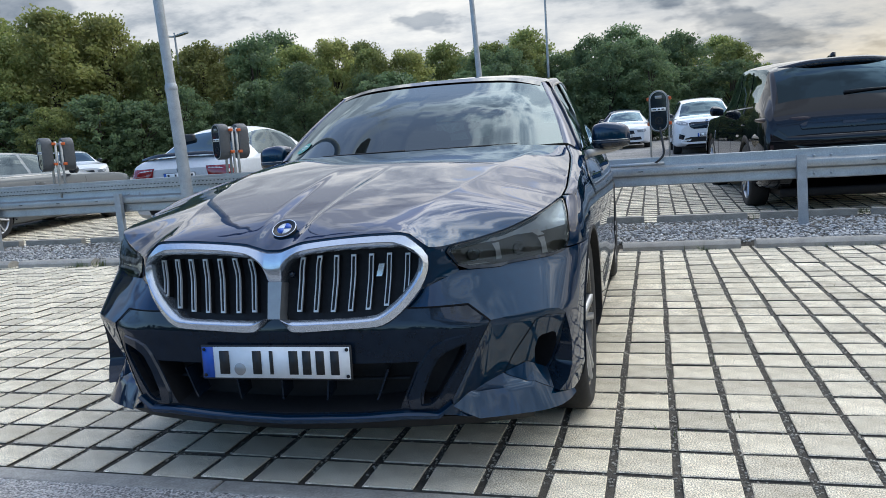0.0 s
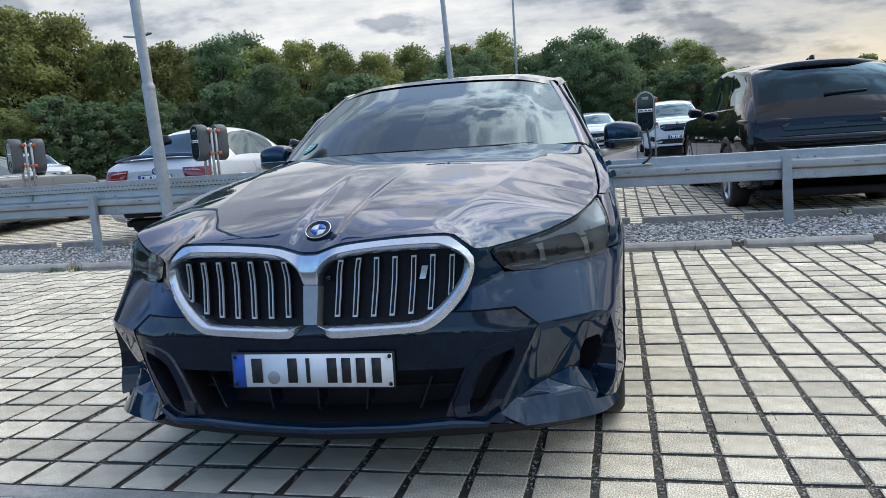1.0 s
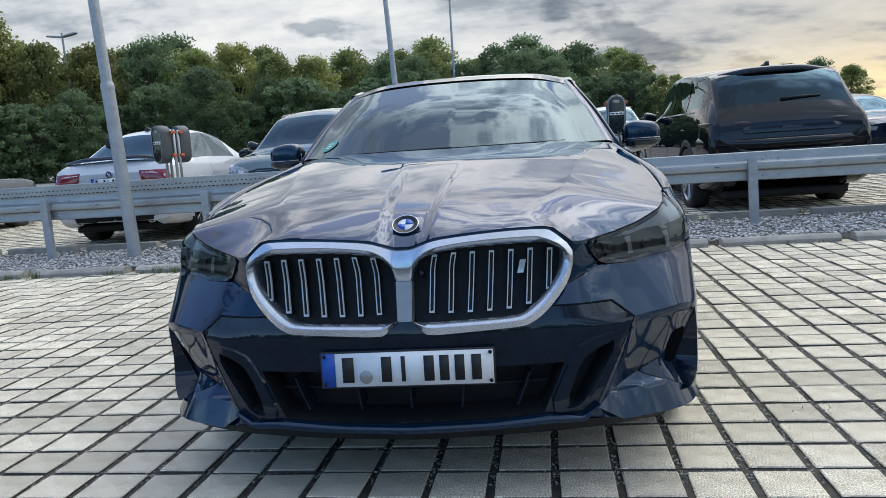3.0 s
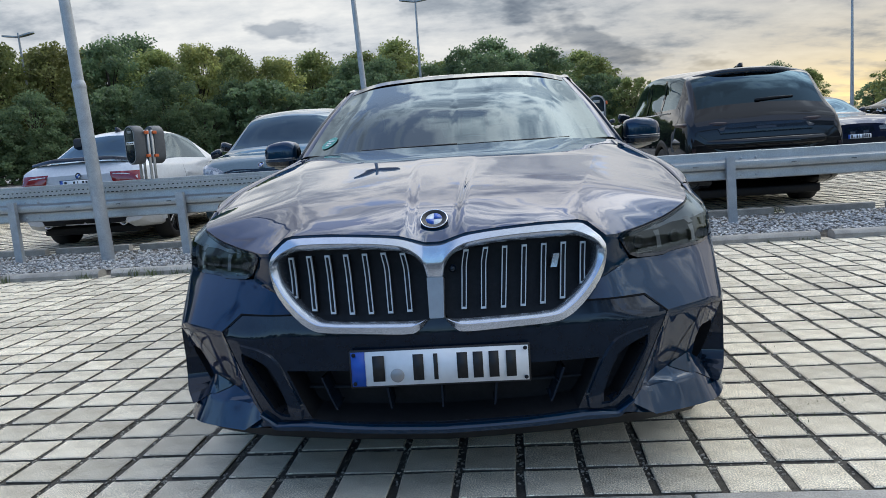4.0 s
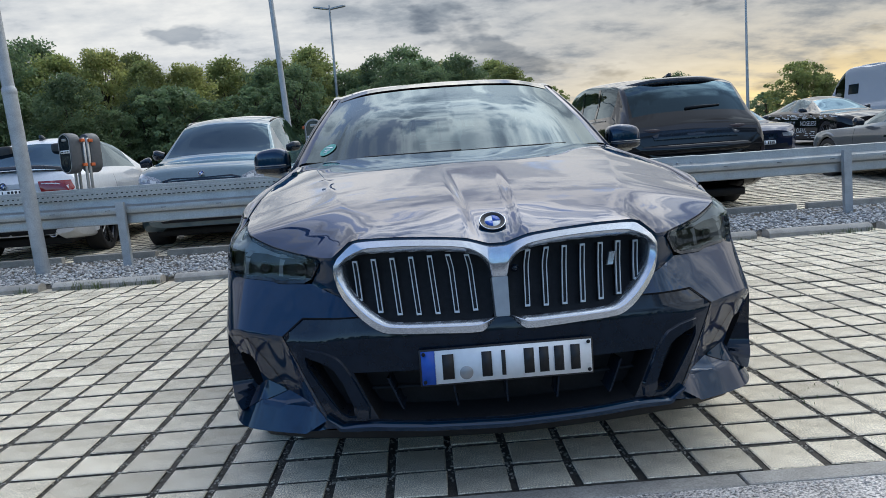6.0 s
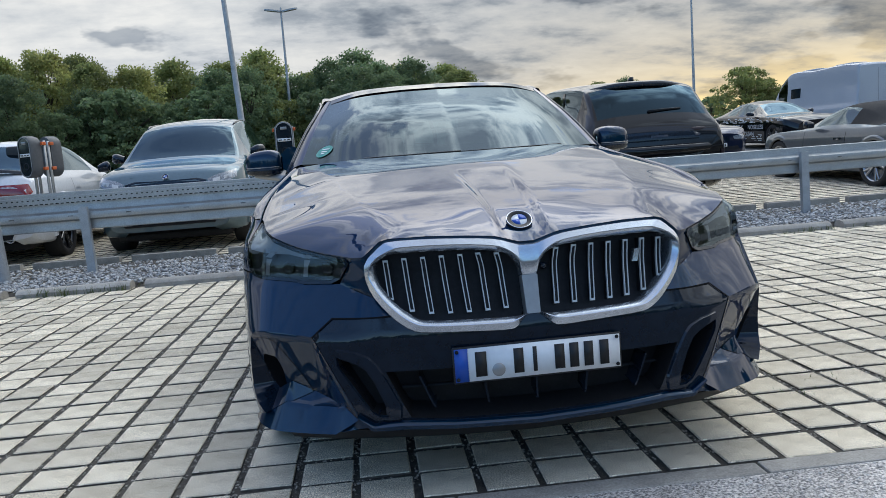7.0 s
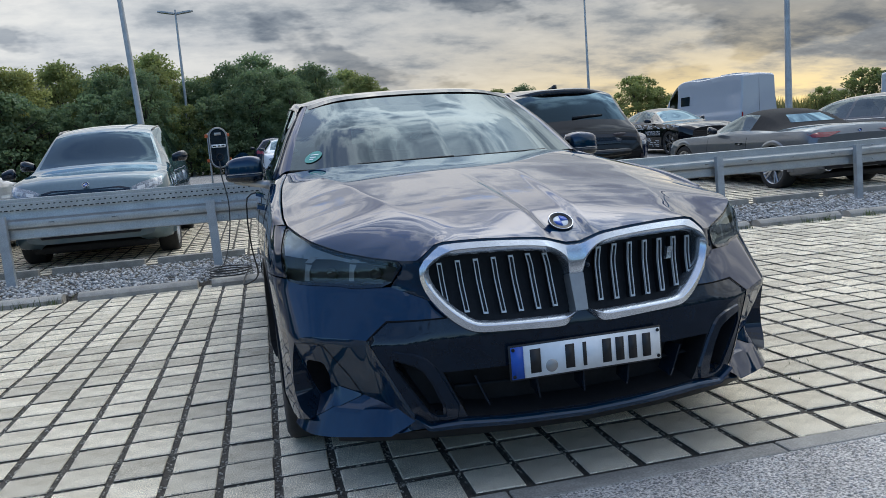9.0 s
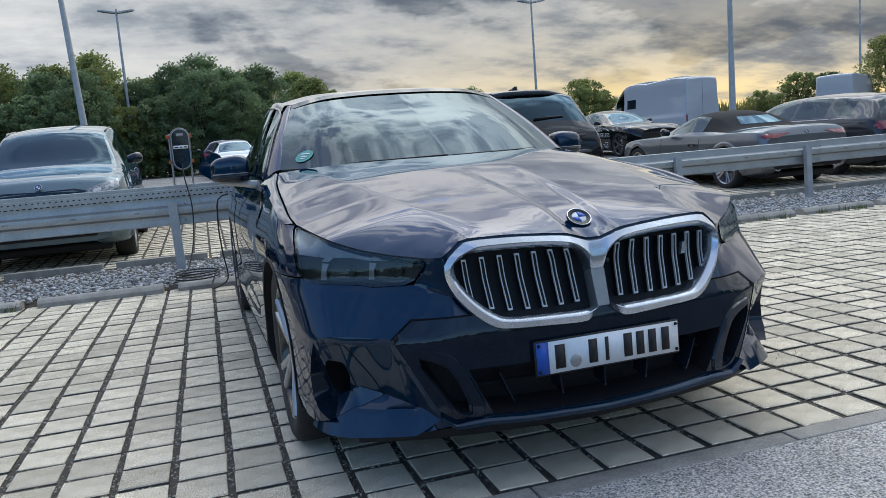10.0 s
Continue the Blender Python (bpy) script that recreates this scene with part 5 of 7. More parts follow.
V = [(x, y, z) for y, z in ((5.36, .0), (5.6, .03), (6.3, .045), (7.09, .06)) for x in (-14, 14)]
solid("gravel_bed", (V, [(0, 1, 3, 2), (2, 3, 5, 4), (4, 5, 7, 6)], SOIL, False), "grit under the loose gravel strip", "gravel", kind="structure").matrix_basis = LOT
scatter("gravel", 28000, lambda: (rng.uniform(-8, 9), (lambda t: 5.40 + 1.67 * t)(rng.random()), rng.uniform(.03, .066)), (.008, .020), STONE, "loose pale grey gravel in the strip under the barrier")


def joint_place():
    i, j = rng.randrange(-22, 14), rng.randrange(0, 24)
    if rng.random() < .75:
        return (PX0 + PXP * (i + .5) + rng.uniform(-.014, .014), PY0 + PYP * (j + rng.random()), -.007)
    return (PX0 + PXP * (i + rng.random()), PY0 + PYP * (j + .5) + rng.uniform(-.005, .005), -.007)


scatter("joint_grit", 26000, joint_place, (.0015, .0055), GRIT, "small stones lying in the paver joints")
scatter("lane_grit", 6000, lambda: (rng.uniform(-3, 3), rng.uniform(-.72, -.04), -.006), (.002, .006), STONE, "fine stone chips in the asphalt surface")


def grass_tuft(x, y, z, n, h):
    V, F = [], []
    for _ in range(n):
        a, l = rng.uniform(0, 6.28), rng.uniform(.4, 1) * h
        bx, by = x + rng.gauss(0, .05), y + rng.gauss(0, .03)
        lean = rng.uniform(.1, .7) * l
        dx, dy = math.cos(a), math.sin(a)
        w = .003
        k = len(V)
        V += [(bx - dy * w, by + dx * w, z), (bx + dy * w, by - dx * w, z), (bx + dx * lean * .5 + dy * w * .8, by + dy * lean * .5 - dx * w * .8, z + l * .6), (bx + dx * lean, by + dy * lean, z + l)]
        F += [(k, k + 1, k + 2), (k, k + 2, k + 3)]
    return V, F


tufts = []
for _ in range(70):
    side = rng.random()
    x = rng.uniform(-7, 8.5)
    y = 5.20 + rng.uniform(-.08, .02) if side < .55 else 7.24 + rng.uniform(-.02, .15)
    tufts.append(grass_tuft(x, y, -.01 if side < .55 else rise(7.3) - .02, rng.randint(10, 40), rng.uniform(.03, .11)))
for _ in range(130):
    x = rng.uniform(-7, -1.5) if rng.random() < .7 else rng.uniform(1.1, 6)
    i = round((x - PX0) / PXP)
    tufts.append(grass_tuft(PX0 + PXP * (i + .5), rng.uniform(.6, 5.1) if x > 0 else rng.uniform(2.5, 5.2), -.02, rng.randint(4, 12), .035))
solid("grass", (*join_geo(*tufts), GRASS, False), "sparse green weeds along the stones and joints", "grass", kind="stuff").matrix_basis = LOT


# ---- the barrier ----
RAIL_Y = 6.53
BEAM = [(.0, .825), (-.012, .832), (-.02, .825), (-.022, .78), (-.028, .74), (-.066, .715), (-.072, .68), (-.066, .645), (-.028, .625), (-.024, .60), (-.030, .57), (-.030, .530), (-.020, .523), (-.012, .53)]


def barrier():
    rail = thing("crash_barrier", "galvanised steel crash barrier along the gravel strip", "barrier", at=LOT)
    xs = [-13.7 + 4.14 * k for k in range(7)]
    V0 = [(y - .004, z) for y, z in BEAM]
    for k in range(6):
        x0, x1 = xs[k], xs[k + 1] + .12
        o = .004 * (k % 2)
        pts = [(RAIL_Y + y - o, z + o) for y, z in V0]
        V = [(x, y, z) for x in (x0, x1) for y, z in pts] + [(x, y + .006, z) for x in (x0, x1) for y, z in pts]
        n = len(pts)
        F = [(i, i + 1, n + i + 1, n + i) for i in range(n - 1)] + [(2 * n + i, 3 * n + i, 3 * n + i + 1, 2 * n + i + 1) for i in range(n - 1)]
        beam = part("beam", (V, F, GALV, True, 40), rail)
        for bx in (x1 - .06, x1 - .22):
            for bz in (.575, .76):
                part("bolt", (*moved(lathe([(0, -.014), (.012, -.012), (.016, 0)], 10, "y"), Matrix.Translation((bx, RAIL_Y - .032, bz))), GALV_POST), beam)
        for bx in np.arange(x0 + .45, x1 - .3, .62):
            part("slot", (*box_geo(bx, RAIL_Y - .0735 - o, .682 + o, .055, .004, .012), VOID), beam)
    for k in range(-6, 7):
        x = .58 + 2.067 * k
        prof = [(-.045, -.03), (.045, -.03), (.045, .03), (.039, .03), (.039, -.024), (-.039, -.024), (-.039, .03), (-.045, .03)]
        part("post", (*moved(prism(prof, -.05, .775, "z"), Matrix.Translation((x, RAIL_Y - .108, 0)) @ Matrix.Rotation(radians(-1.5), 4, "Y")), GALV_POST, False), rail)
    # perforated channel on the top, over part of its length
    chan = [(-.055, .822), (-.055, .905), (-.046, .912), (-.046, .945), (-.041, .950), (.035, .950), (.035, .945), (-.040, .944), (-.040, .910), (-.049, .902), (-.050, .822)]
    part("perforated_channel", (*moved(prism(chan, -13.0, .55, "x"), Matrix.Translation((0, RAIL_Y, 0))), GALV, True, 30), rail, "perforated steel cable channel")
    ch = rail.children[-1]
    V, F = [], []
    for x in np.arange(-9.0, .5, .055):
        for z, w, h in ((.878, .020, .011), (.831, .034, .010)):
            g = box_geo(x + (.027 if z < .85 else 0), RAIL_Y - .0553, z, w, .002, h)
            n = len(V)
            V += g[0]
            F += [tuple(i + n for i in f) for f in g[1]]
    tagged(part("channel_holes", (V, F, VOID, False), ch), kind="stuff")
    pipe = tube([(.7, RAIL_Y - .09, .762), (1.28, RAIL_Y - .09, .767)], .018, 10)
    part("cable_pipe", (*pipe, GALV_POST), rail)


barrier()


def charger(x, y, yaw, z0=1.10, facing="front", label="dark grey oval wall charger on a steel strut stand"):
    """An upright oval charging unit on two struts; its face looks along -y before the turn."""
    ch = thing("charging_station", label, "charger", "charging stations", at=pose(x, y, 0, 0, 0, yaw))
    def oval(w, h, n=12):
        r = w / 2
        return [(r * math.cos(a), h / 2 - r + r * math.sin(a)) for a in np.linspace(0, math.pi, n)] + [(r * math.cos(a), -h / 2 + r + r * math.sin(a)) for a in np.linspace(math.pi, 2 * math.pi, n)]
    zc = z0 + .225
    def at(o):
        return [(a, b + zc) for a, b in o]
    o1, o2, o3 = at(oval(.205, .45)), at(oval(.19, .435)), at(oval(.165, .41))
    n = len(o1)
    V = [(a, .0, b) for a, b in o2] + [(a, -.03, b) for a, b in o1] + [(a, -.125, b) for a, b in o1] + [(a, -.14, b) for a, b in o2] + [(a, -.142, b) for a, b in o3] + [(a, -.134, b) for a, b in o3]
    F = [(r * n + i, r * n + (i + 1) % n, (r + 1) * n + (i + 1) % n, (r + 1) * n + i) for r in range(5) for i in range(n)] + [tuple(range(n - 1, -1, -1)), tuple(5 * n + i for i in range(n))]
    body = part("housing", (V, F, material("charger_grey", (0.085, 0.09, 0.095), rough=0.5, scale=30, vary=0.12), True, 35), ch)
    V = [(a, -.1425, b) for a, b in at(oval(.186, .43))] + [(a, -.1425, b) for a, b in at(oval(.168, .412))]
    part("front_ring", (V, [(i, (i + 1) % n, n + (i + 1) % n, n + i) for i in range(n)], SATIN_GREY), body)
    face = at(oval(.166, .41))
    part("face_plate", ([(a, -.1355, b) for a, b in face], [tuple(range(n))], BLACK_GLOSS, False), body)
    part("label_strip", (*box_geo(0, -.137, zc + .02, .15, .003, .035), PLATE_WHITE), body)
    for lx, lw in ((-.045, .036), (.005, .022), (.045, .03)):
        part("label_bar", (*box_geo(lx, -.139, zc + .02, lw, .002, .012), INK), body)
    part("display", (*box_geo(0, -.137, zc + .15, .07, .003, .03, .001), SATIN_GREY), body)
    part("socket_ring", (*moved(lathe([(.028, -.136), (.034, -.14), (.042, -.136)], 20, "y"), Matrix.Translation((0, 0, zc - .10))), BLACK_MATT), body)
    for sx in (-1, 1):
        part("strut", (*join_geo(box_geo(sx * .098, .035, .5 * (zc + .17 + .76), .018, .03, zc + .17 - .76, .002)), GALV), ch)
        for z in (zc - .13, zc + .14):
            part("clip", (*box_geo(sx * .115, .01, z, .03, .05, .035, .005), ORANGE), ch, "orange plastic clip")
    for z in (zc - .13, zc + .14):
        part("cross_bar", (*box_geo(0, .02, z, .21, .02, .03, .002), GALV), ch)
    return ch


charger(1.36, 6.66, -4)
charger(-1.25, 6.66, 4)
charger(-3.925, 6.63, -30, 1.125)
charger(-3.89, 6.80, 150, 1.125)
charger(-6.58, 6.63, -30, 1.125)
charger(-6.55, 6.80, 150, 1.125)


def cable(points, r=.008, label="black charging cable hanging in loops"):
    cu = smooth_line(points, 120)
    solid("charging_cable", (*tube([tuple(p) for p in cu], r, 8), CABLE), label, "cable")


cable([(-1.25, 6.50, 1.18), (-1.24, 6.42, 1.02), (-1.20, 6.38, .75), (-1.22, 6.30, .40), (-1.30, 6.0, .12), (-1.35, 5.75, .09)] + [(-1.22 - .20 * math.sin(a), 5.42 + .24 * math.cos(a), .085 + .004 * a) for a in np.linspace(.2, 17.5, 30)] + [(-1.10, 4.95, .03), (-.98, 4.75, .12), (-1.0, 4.55, .4), (-1.01, 4.45, .68), (-.98, 4.38, .86), (-.915, 4.32, .88)], .0065)
cable([(1.36, 6.52, 1.15), (1.38, 6.45, 1.0), (1.38, 6.42, .85), (1.32, 6.41, .79), (1.28, RAIL_Y - .09, .767)], .012, "black cable running into the barrier pipe")


def lamp_post(x, y, h, r=.06, heads=2, collar=None, label="tall galvanised lamp post", lean=0.0):
    z0 = rise(y) - .03
    lp = thing("lamp_post", label, "lamp post", "lamp posts", at=pose(x, y, z0, 0, lean, 0))
    if collar:
        part("base_pole", (*tube([(0, 0, 0), (0, 0, collar)], r * 1.18, 20), GALV_POST, True, 40), lp)
        part("collar", (*lathe([(r * 1.18, collar - .02), (r * 1.28, collar), (r * 1.2, collar + .04), (r, collar + .07)], 20, "z"), GALV_POST), lp)
        part("pole", (*tube([(0, 0, collar), (0, 0, h)], [r, r * .7], 20), GALV_POST, True, 40), lp)
    else:
        part("pole", (*tube([(0, 0, 0), (0, 0, h * .3), (0, 0, h)], [r * 1.3, r, r * .6], 12), GALV_POST, True, 40), lp)
    hd = prism([(0, -.12), (.35, -.19), (.75, -.17), (.9, -.05), (.9, .05), (.75, .17), (.35, .19), (0, .12)], h - .27, h - .19, "z")
    for k in range(heads):
        part("lamp_head", (*moved(hd, Matrix.Translation((0, 0, h - .23)) @ Matrix.Rotation(math.pi * k, 4, "Z") @ Matrix.Rotation(radians(-9), 4, "Y") @ Matrix.Translation((.06, 0, .23 - h))), GALV_POST, False), lp)
        part("lamp_arm", (*moved(tube([(0, 0, h - .25), (.2, 0, h - .23)], .03, 8), Matrix.Rotation(math.pi * k, 4, "Z")), GALV_POST), lp)
    return lp


lamp_post(-4.275, 6.25, 8.5, .062, 2, 2.05, "thick galvanised lamp post with a welded collar beside the barrier", -2.8)
lamp_post(-4.0, 24.3, 9.0, .10, lean=-2.6)
lamp_post(-3.9, 44, 9.3, .09)
lamp_post(20.5, 43, 9.3, .09)
lamp_post(15.2, 18.0, 9.0, .09)
lamp_post(44.5, 40.5, 9.3, .09)
lamp_post(-25.6, 40, 8.4, .09, lean=-2.2)

# ---- the other vehicles ----
from mathutils.bvhtree import BVHTree


def lofted(stations, sub=5, nv=64):
    """A body from stations of (y, half width, sill z, belt z, top z, half width at the top). Returns the grid, with rows along the car."""
    knots = []
    for y, w, zs, zb, zt, wt in stations:
        hi = zt - zb
        knots.append([(w * .70, y, zs - .01), (w * .95, y, zs + .03), (w, y, zs + (zb - zs) * .40), (w * .992, y, zs + (zb - zs) * .78), (w * .945, y, zb),
                      (wt + (w * .90 - wt) * .52, y, zb + hi * .48), (wt, y, zt - min(.075, hi * .35)), (wt * .62, y, zt - min(.02, hi * .1)), (0, y, zt)])
    K = np.array(knots)
    ys = np.array([s[0] for s in stations])
    t = np.cumsum(np.r_[0, np.linalg.norm(np.diff(K[:, [4, 8], :].mean(1), axis=0), axis=1)])
    tt = np.unique(np.r_[np.linspace(0, t[-1], nv), t])
    rows = np.empty((len(tt), K.shape[1], 3))
    m = np.gradient(K, t, axis=0) * .8
    for a, q in enumerate(tt):
        i = min(np.searchsorted(t, q, side="right") - 1, len(t) - 2)
        h = t[i + 1] - t[i]
        u = (q - t[i]) / h
        rows[a] = (2 * u**3 - 3 * u**2 + 1) * K[i] + (u**3 - 2 * u**2 + u) * h * m[i] + (3 * u**2 - 2 * u**3) * K[i + 1] + (u**3 - u**2) * h * m[i + 1]
    cols = []
    M = np.gradient(rows, axis=1) * .75
    M[:, 4] *= .5
    M[:, 6] *= .7
    M[:, 8, 2] = 0
    for k in range(8):
        for u in np.linspace(0, 1, sub, endpoint=False):
            cols.append((2 * u**3 - 3 * u**2 + 1) * rows[:, k] + (u**3 - 2 * u**2 + u) * M[:, k] + (3 * u**2 - 2 * u**3) * rows[:, k + 1] + (u**3 - u**2) * M[:, k + 1])
    cols.append(rows[:, 8])
    G = np.stack(cols, 1)
    G[:, -1, 0] = 0
    station_of = np.interp(tt, t, np.arange(len(t)))
    return G, station_of, sub


class Shell:
    """A vehicle's outer skin, split into panels by where they lie, and a tree to lay lamps and trims on it."""

    def __init__(self, stations, screen, rear, windows, wheels, wheel_r, open_top=None):
        G, st, sub = lofted(stations)
        self.parts = {"body": [], "windscreen": [], "rear_window": [], "side_window": [], "soft_top": []}
        nr, nc = G.shape[:2]
        self.G = G
        for r in range(nr - 1):
            s = (st[r] + st[r + 1]) / 2
            y = (G[r, :, 1].mean() + G[r + 1, :, 1].mean()) / 2
            for c in range(nc - 1):
                k = c / sub
                p = G[r:r + 2, c:c + 2].reshape(-1, 3).mean(0)
                kind = "body"
                if screen[0] + .06 < s < screen[1] - .04 and k >= 6.0 + .2:
                    kind = "windscreen"
                elif rear and rear[0] + .12 < s < rear[1] - .06 and k >= 6.2:
                    kind = "rear_window"
                elif 4.3 < k < 5.9 and any(a < y + (p[2] - stations[2][3]) * -.0 < b for a, b in windows):
                    kind = "side_window"
                elif open_top and open_top[0] < s < open_top[1] and k > 4.2:
                    kind = "soft_top"
                if k < 3.2 and any((p[1] - wy) ** 2 + (p[2] - wheel_r) ** 2 < (wheel_r + .045) ** 2 for wy in wheels):
                    continue
                self.parts[kind].append((r * nc + c, r * nc + c + 1, (r + 1) * nc + c + 1, (r + 1) * nc + c))
        self.V = np.vstack([G.reshape(-1, 3), [(0, G[0, 0, 1], G[0, 0, 2]), (0, G[-1, 0, 1], G[-1, 0, 2])]])
        k0 = nr * nc
        self.parts["body"] += [(k0, i, i + 1) for i in range(nc - 1)] + [(k0 + 1, (nr - 1) * nc + i + 1, (nr - 1) * nc + i) for i in range(nc - 1)]
        n = len(self.V)
        V2 = np.vstack([self.V, self.V * [-1, 1, 1]])
        allf = [f for v in self.parts.values() for f in v]
        self.tree = BVHTree.FromPolygons([tuple(v) for v in V2], allf + [tuple(reversed([i + n for i in f])) for f in allf])

    def geo(self, kind, side=0):
        F = self.parts[kind]
        V, n = self.V, len(self.V)
        W = V * [-1, 1, 1]
        if side > 0:
            G = V, F
        elif side < 0:
            G = W, [tuple(reversed(f)) for f in F]
        else:
            G = np.vstack([V, W]), F + [tuple(reversed([i + n for i in f])) for f in F]
        used = sorted({i for f in G[1] for i in f})
        ix = {o: k for k, o in enumerate(used)}
        return outward(welded([G[0][i] for i in used], [tuple(ix[i] for i in q) for q in G[1]]))

    def at_rear(self, x, z):
        return self.tree.ray_cast(Vector((x, 14, z)), Vector((0, -1, 0)))[0].y

    def decal(self, outline, face, off=.006, cell=.06):
        """A patch laid on the skin, seen from the front, rear or side; outline as (x, z) or, on the side, (y, z)."""
        from mathutils.geometry import delaunay_2d_cdt
        lp = dense(outline, cell)
        o = np.array(lp)
        gx, gz = np.meshgrid(np.arange(o[:, 0].min(), o[:, 0].max(), cell), np.arange(o[:, 1].min(), o[:, 1].max(), cell))
        G = np.stack([gx.ravel(), gz.ravel()], -1) + cell * .4
        G = G[inside(lp, G)] if len(G) else G
        pts = lp + [tuple(g) for g in G]
        v, _, f, *_ = delaunay_2d_cdt([Vector(p) for p in pts], [(i, (i + 1) % len(lp)) for i in range(len(lp))], [], 0, 1e-6)
        P2 = np.array([tuple(p) for p in v])
        out = []
        for a, b in P2:
            if face == "side":
                org, d = Vector((5, a, b)), Vector((-1, 0, 0))
            else:
                org, d = Vector((a, -6 if face == "front" else 14, b)), Vector((0, 1 if face == "front" else -1, 0))
            h = self.tree.ray_cast(org, d)
            p = h[0] if h[0] is not None else (Vector((.9, a, b)) if face == "side" else Vector((a, 0 if face == "front" else self.V[:, 1].max(), b)))
            out.append(tuple(p - d * off))
        C = np.array([P2[list(t)].mean(0) for t in f])
        F = [tuple(t) for t, k in zip(f, inside(lp, C)) if k]
        if F:
            a, b, c = (np.array(out[i]) for i in F[0])
            if np.cross(b - a, c - a) @ np.array(d) > 0:
                F = [tuple(reversed(t)) for t in F]
        return out, F


def vehicle(name, label, category, stations, place, body_mat, screen, rear, windows, wheels, wheel_r=.34, glass_mat=None, rim=RIM, half=None, mirror_z=1.05, mirror_y=None, open_top=None, top_mat=None, spokes=5):
    sh = Shell(stations, screen, rear, windows, wheels, wheel_r, open_top)
    car = thing(name, label, category, "parked vehicles", at=place)
    L = stations[-1][0]
    w = half or max(s[1] for s in stations)
    body = part("body", (*sh.geo("body"), body_mat, True, 27), car)
    inner = [(y, ww * .93, zs + .05, zb - .03, max(zt - .05, zb), wt * .93) for y, ww, zs, zb, zt, wt in stations]
    part("windscreen", (*sh.geo("windscreen"), SCREEN_DARK), car).visible_shadow = False
    if sh.parts["rear_window"]:
        part("rear_window", (*sh.geo("rear_window"), PRIVACY if glass_mat is PRIVACY else SIDE_GLASS), car)
    if sh.parts["side_window"]:
        for sd in (1, -1):
            part("side_window", (*sh.geo("side_window", sd), SIDE_GLASS), car)
    if open_top:
        part("soft_top", (*sh.geo("soft_top"), top_mat, True, 40), car, "black fabric soft top")
    zf = min(s[3] for s in stations[2:-2]) - .05
    part("cabin_floor", (*box_geo(0, L * .52, zf - .25, w * 1.6, L * .5, .05), CABIN), car)
    y0 = stations[screen[0]][0]
    part("dashboard", (*box_geo(0, y0 + .55, zf - .04, w * 1.5, .5, .2, .05), CABIN), car)
    for sx in (-1, 1):
        for yy in () if open_top else (y0 + 1.25, y0 + 2.1):
            part("seat_back", (*moved(box_geo(0, 0, .28, .48, .14, .62, .06), pose(sx * .38, yy, zf - .22, -15)), SEAT), car)
            part("head_rest", (*box_geo(sx * .38, yy + .12, zf + .42, .25, .09, .17, .04), SEAT), car)
    for wy in wheels:
        for sx in (1, -1):
            wheel(car, sx * (w - .125), wy, wheel_r, .24, wheel_r * .74, spokes, RIM_DARK if rim is not RIM else rim, rim, sx)
            lin = moved(liner_geo(wheel_r + .06, .115, -.22), Matrix.Translation((sx * (w - .11), wy, wheel_r)) @ (Matrix.Identity(4) if sx > 0 else Matrix.Rotation(math.pi, 4, "Z")))
            part("arch_liner", (*lin, VOID), car)
            arc = [(rr * math.cos(a), rr * math.sin(a)) for rr in (wheel_r + .028, wheel_r + .034, wheel_r + .105, wheel_r + .115) for a in np.linspace(-.12, math.pi + .12, 33)]
            lip = moved(([(dx, a, b) for (a, b), dx in zip(arc, [d for d in (.09, .133, .122, .07) for _ in range(33)])], [(33 * r + i, 33 * r + i + 1, 33 * r + i + 34, 33 * r + i + 33) for r in range(3) for i in range(32)]), Matrix.Translation((sx * (w - .125), wy, wheel_r)) @ (Matrix.Identity(4) if sx > 0 else Matrix.Rotation(math.pi, 4, "Z")))
            part("arch_lip", (*lip, BLACK_MATT if wheel_r > .36 else body_mat), car)
    part("underbody", (*box_geo(0, L / 2, .23, w * 1.5, L * .93, .1, .03), BLACK_MATT), car)
    my = mirror_y or y0 + .55
    for sx in (1, -1):
        g = skin([[(w * .93 + .02, my + .05 * math.cos(a), mirror_z + .05 * math.sin(a)) for a in np.linspace(0, 6.283, 13)], [(w + .06, my + .075 * math.cos(a), mirror_z + .02 + .070 * math.sin(a)) for a in np.linspace(0, 6.283, 13)], [(w + .14, my + .06 + .05 * math.cos(a), mirror_z + .02 + .055 * math.sin(a)) for a in np.linspace(0, 6.283, 13)], [(w + .155, my + .07 + .01 * math.cos(a), mirror_z + .02 + .01 * math.sin(a)) for a in np.linspace(0, 6.283, 13)]], 14, 8)
        part("door_mirror", (*(g if sx > 0 else mirrored(g)), BLACK_GLOSS), car)
    return car, sh


def lay(car, sh, name, outline, face, mat, off=.006, mirror=True, label="", cell=.06):
    g = sh.decal(outline, face, off, cell)
    a = part(name, (*g, mat), car, label)
    if mirror:
        part(name, (*mirrored(g), mat), car, label)
    return a


def shut_lines(car, sh, ys, z0, z1):
    for y in ys:
        lay(car, sh, "door_gap", [(y, z0), (y + .007, z0), (y + .012, z1), (y + .005, z1)], "side", VOID, .003, cell=.1)


def parked(x, y, facing_us=True, turn=0.0, length=0):
    """Front or rear bumper at y, looking over the barrier."""
    tilt = 1.72
    if facing_us:
        return Matrix.Translation((x, y, rise(y + .9) - .02)) @ Matrix.Rotation(radians(turn), 4, "Z") @ Matrix.Rotation(radians(tilt), 4, "X") @ Matrix.Translation((0, 0, -.025))
    return Matrix.Translation((x, y, rise(y + .9) - .02)) @ Matrix.Rotation(radians(180 + turn), 4, "Z") @ Matrix.Rotation(radians(-tilt), 4, "X") @ Matrix.Translation((0, -length, -.025))


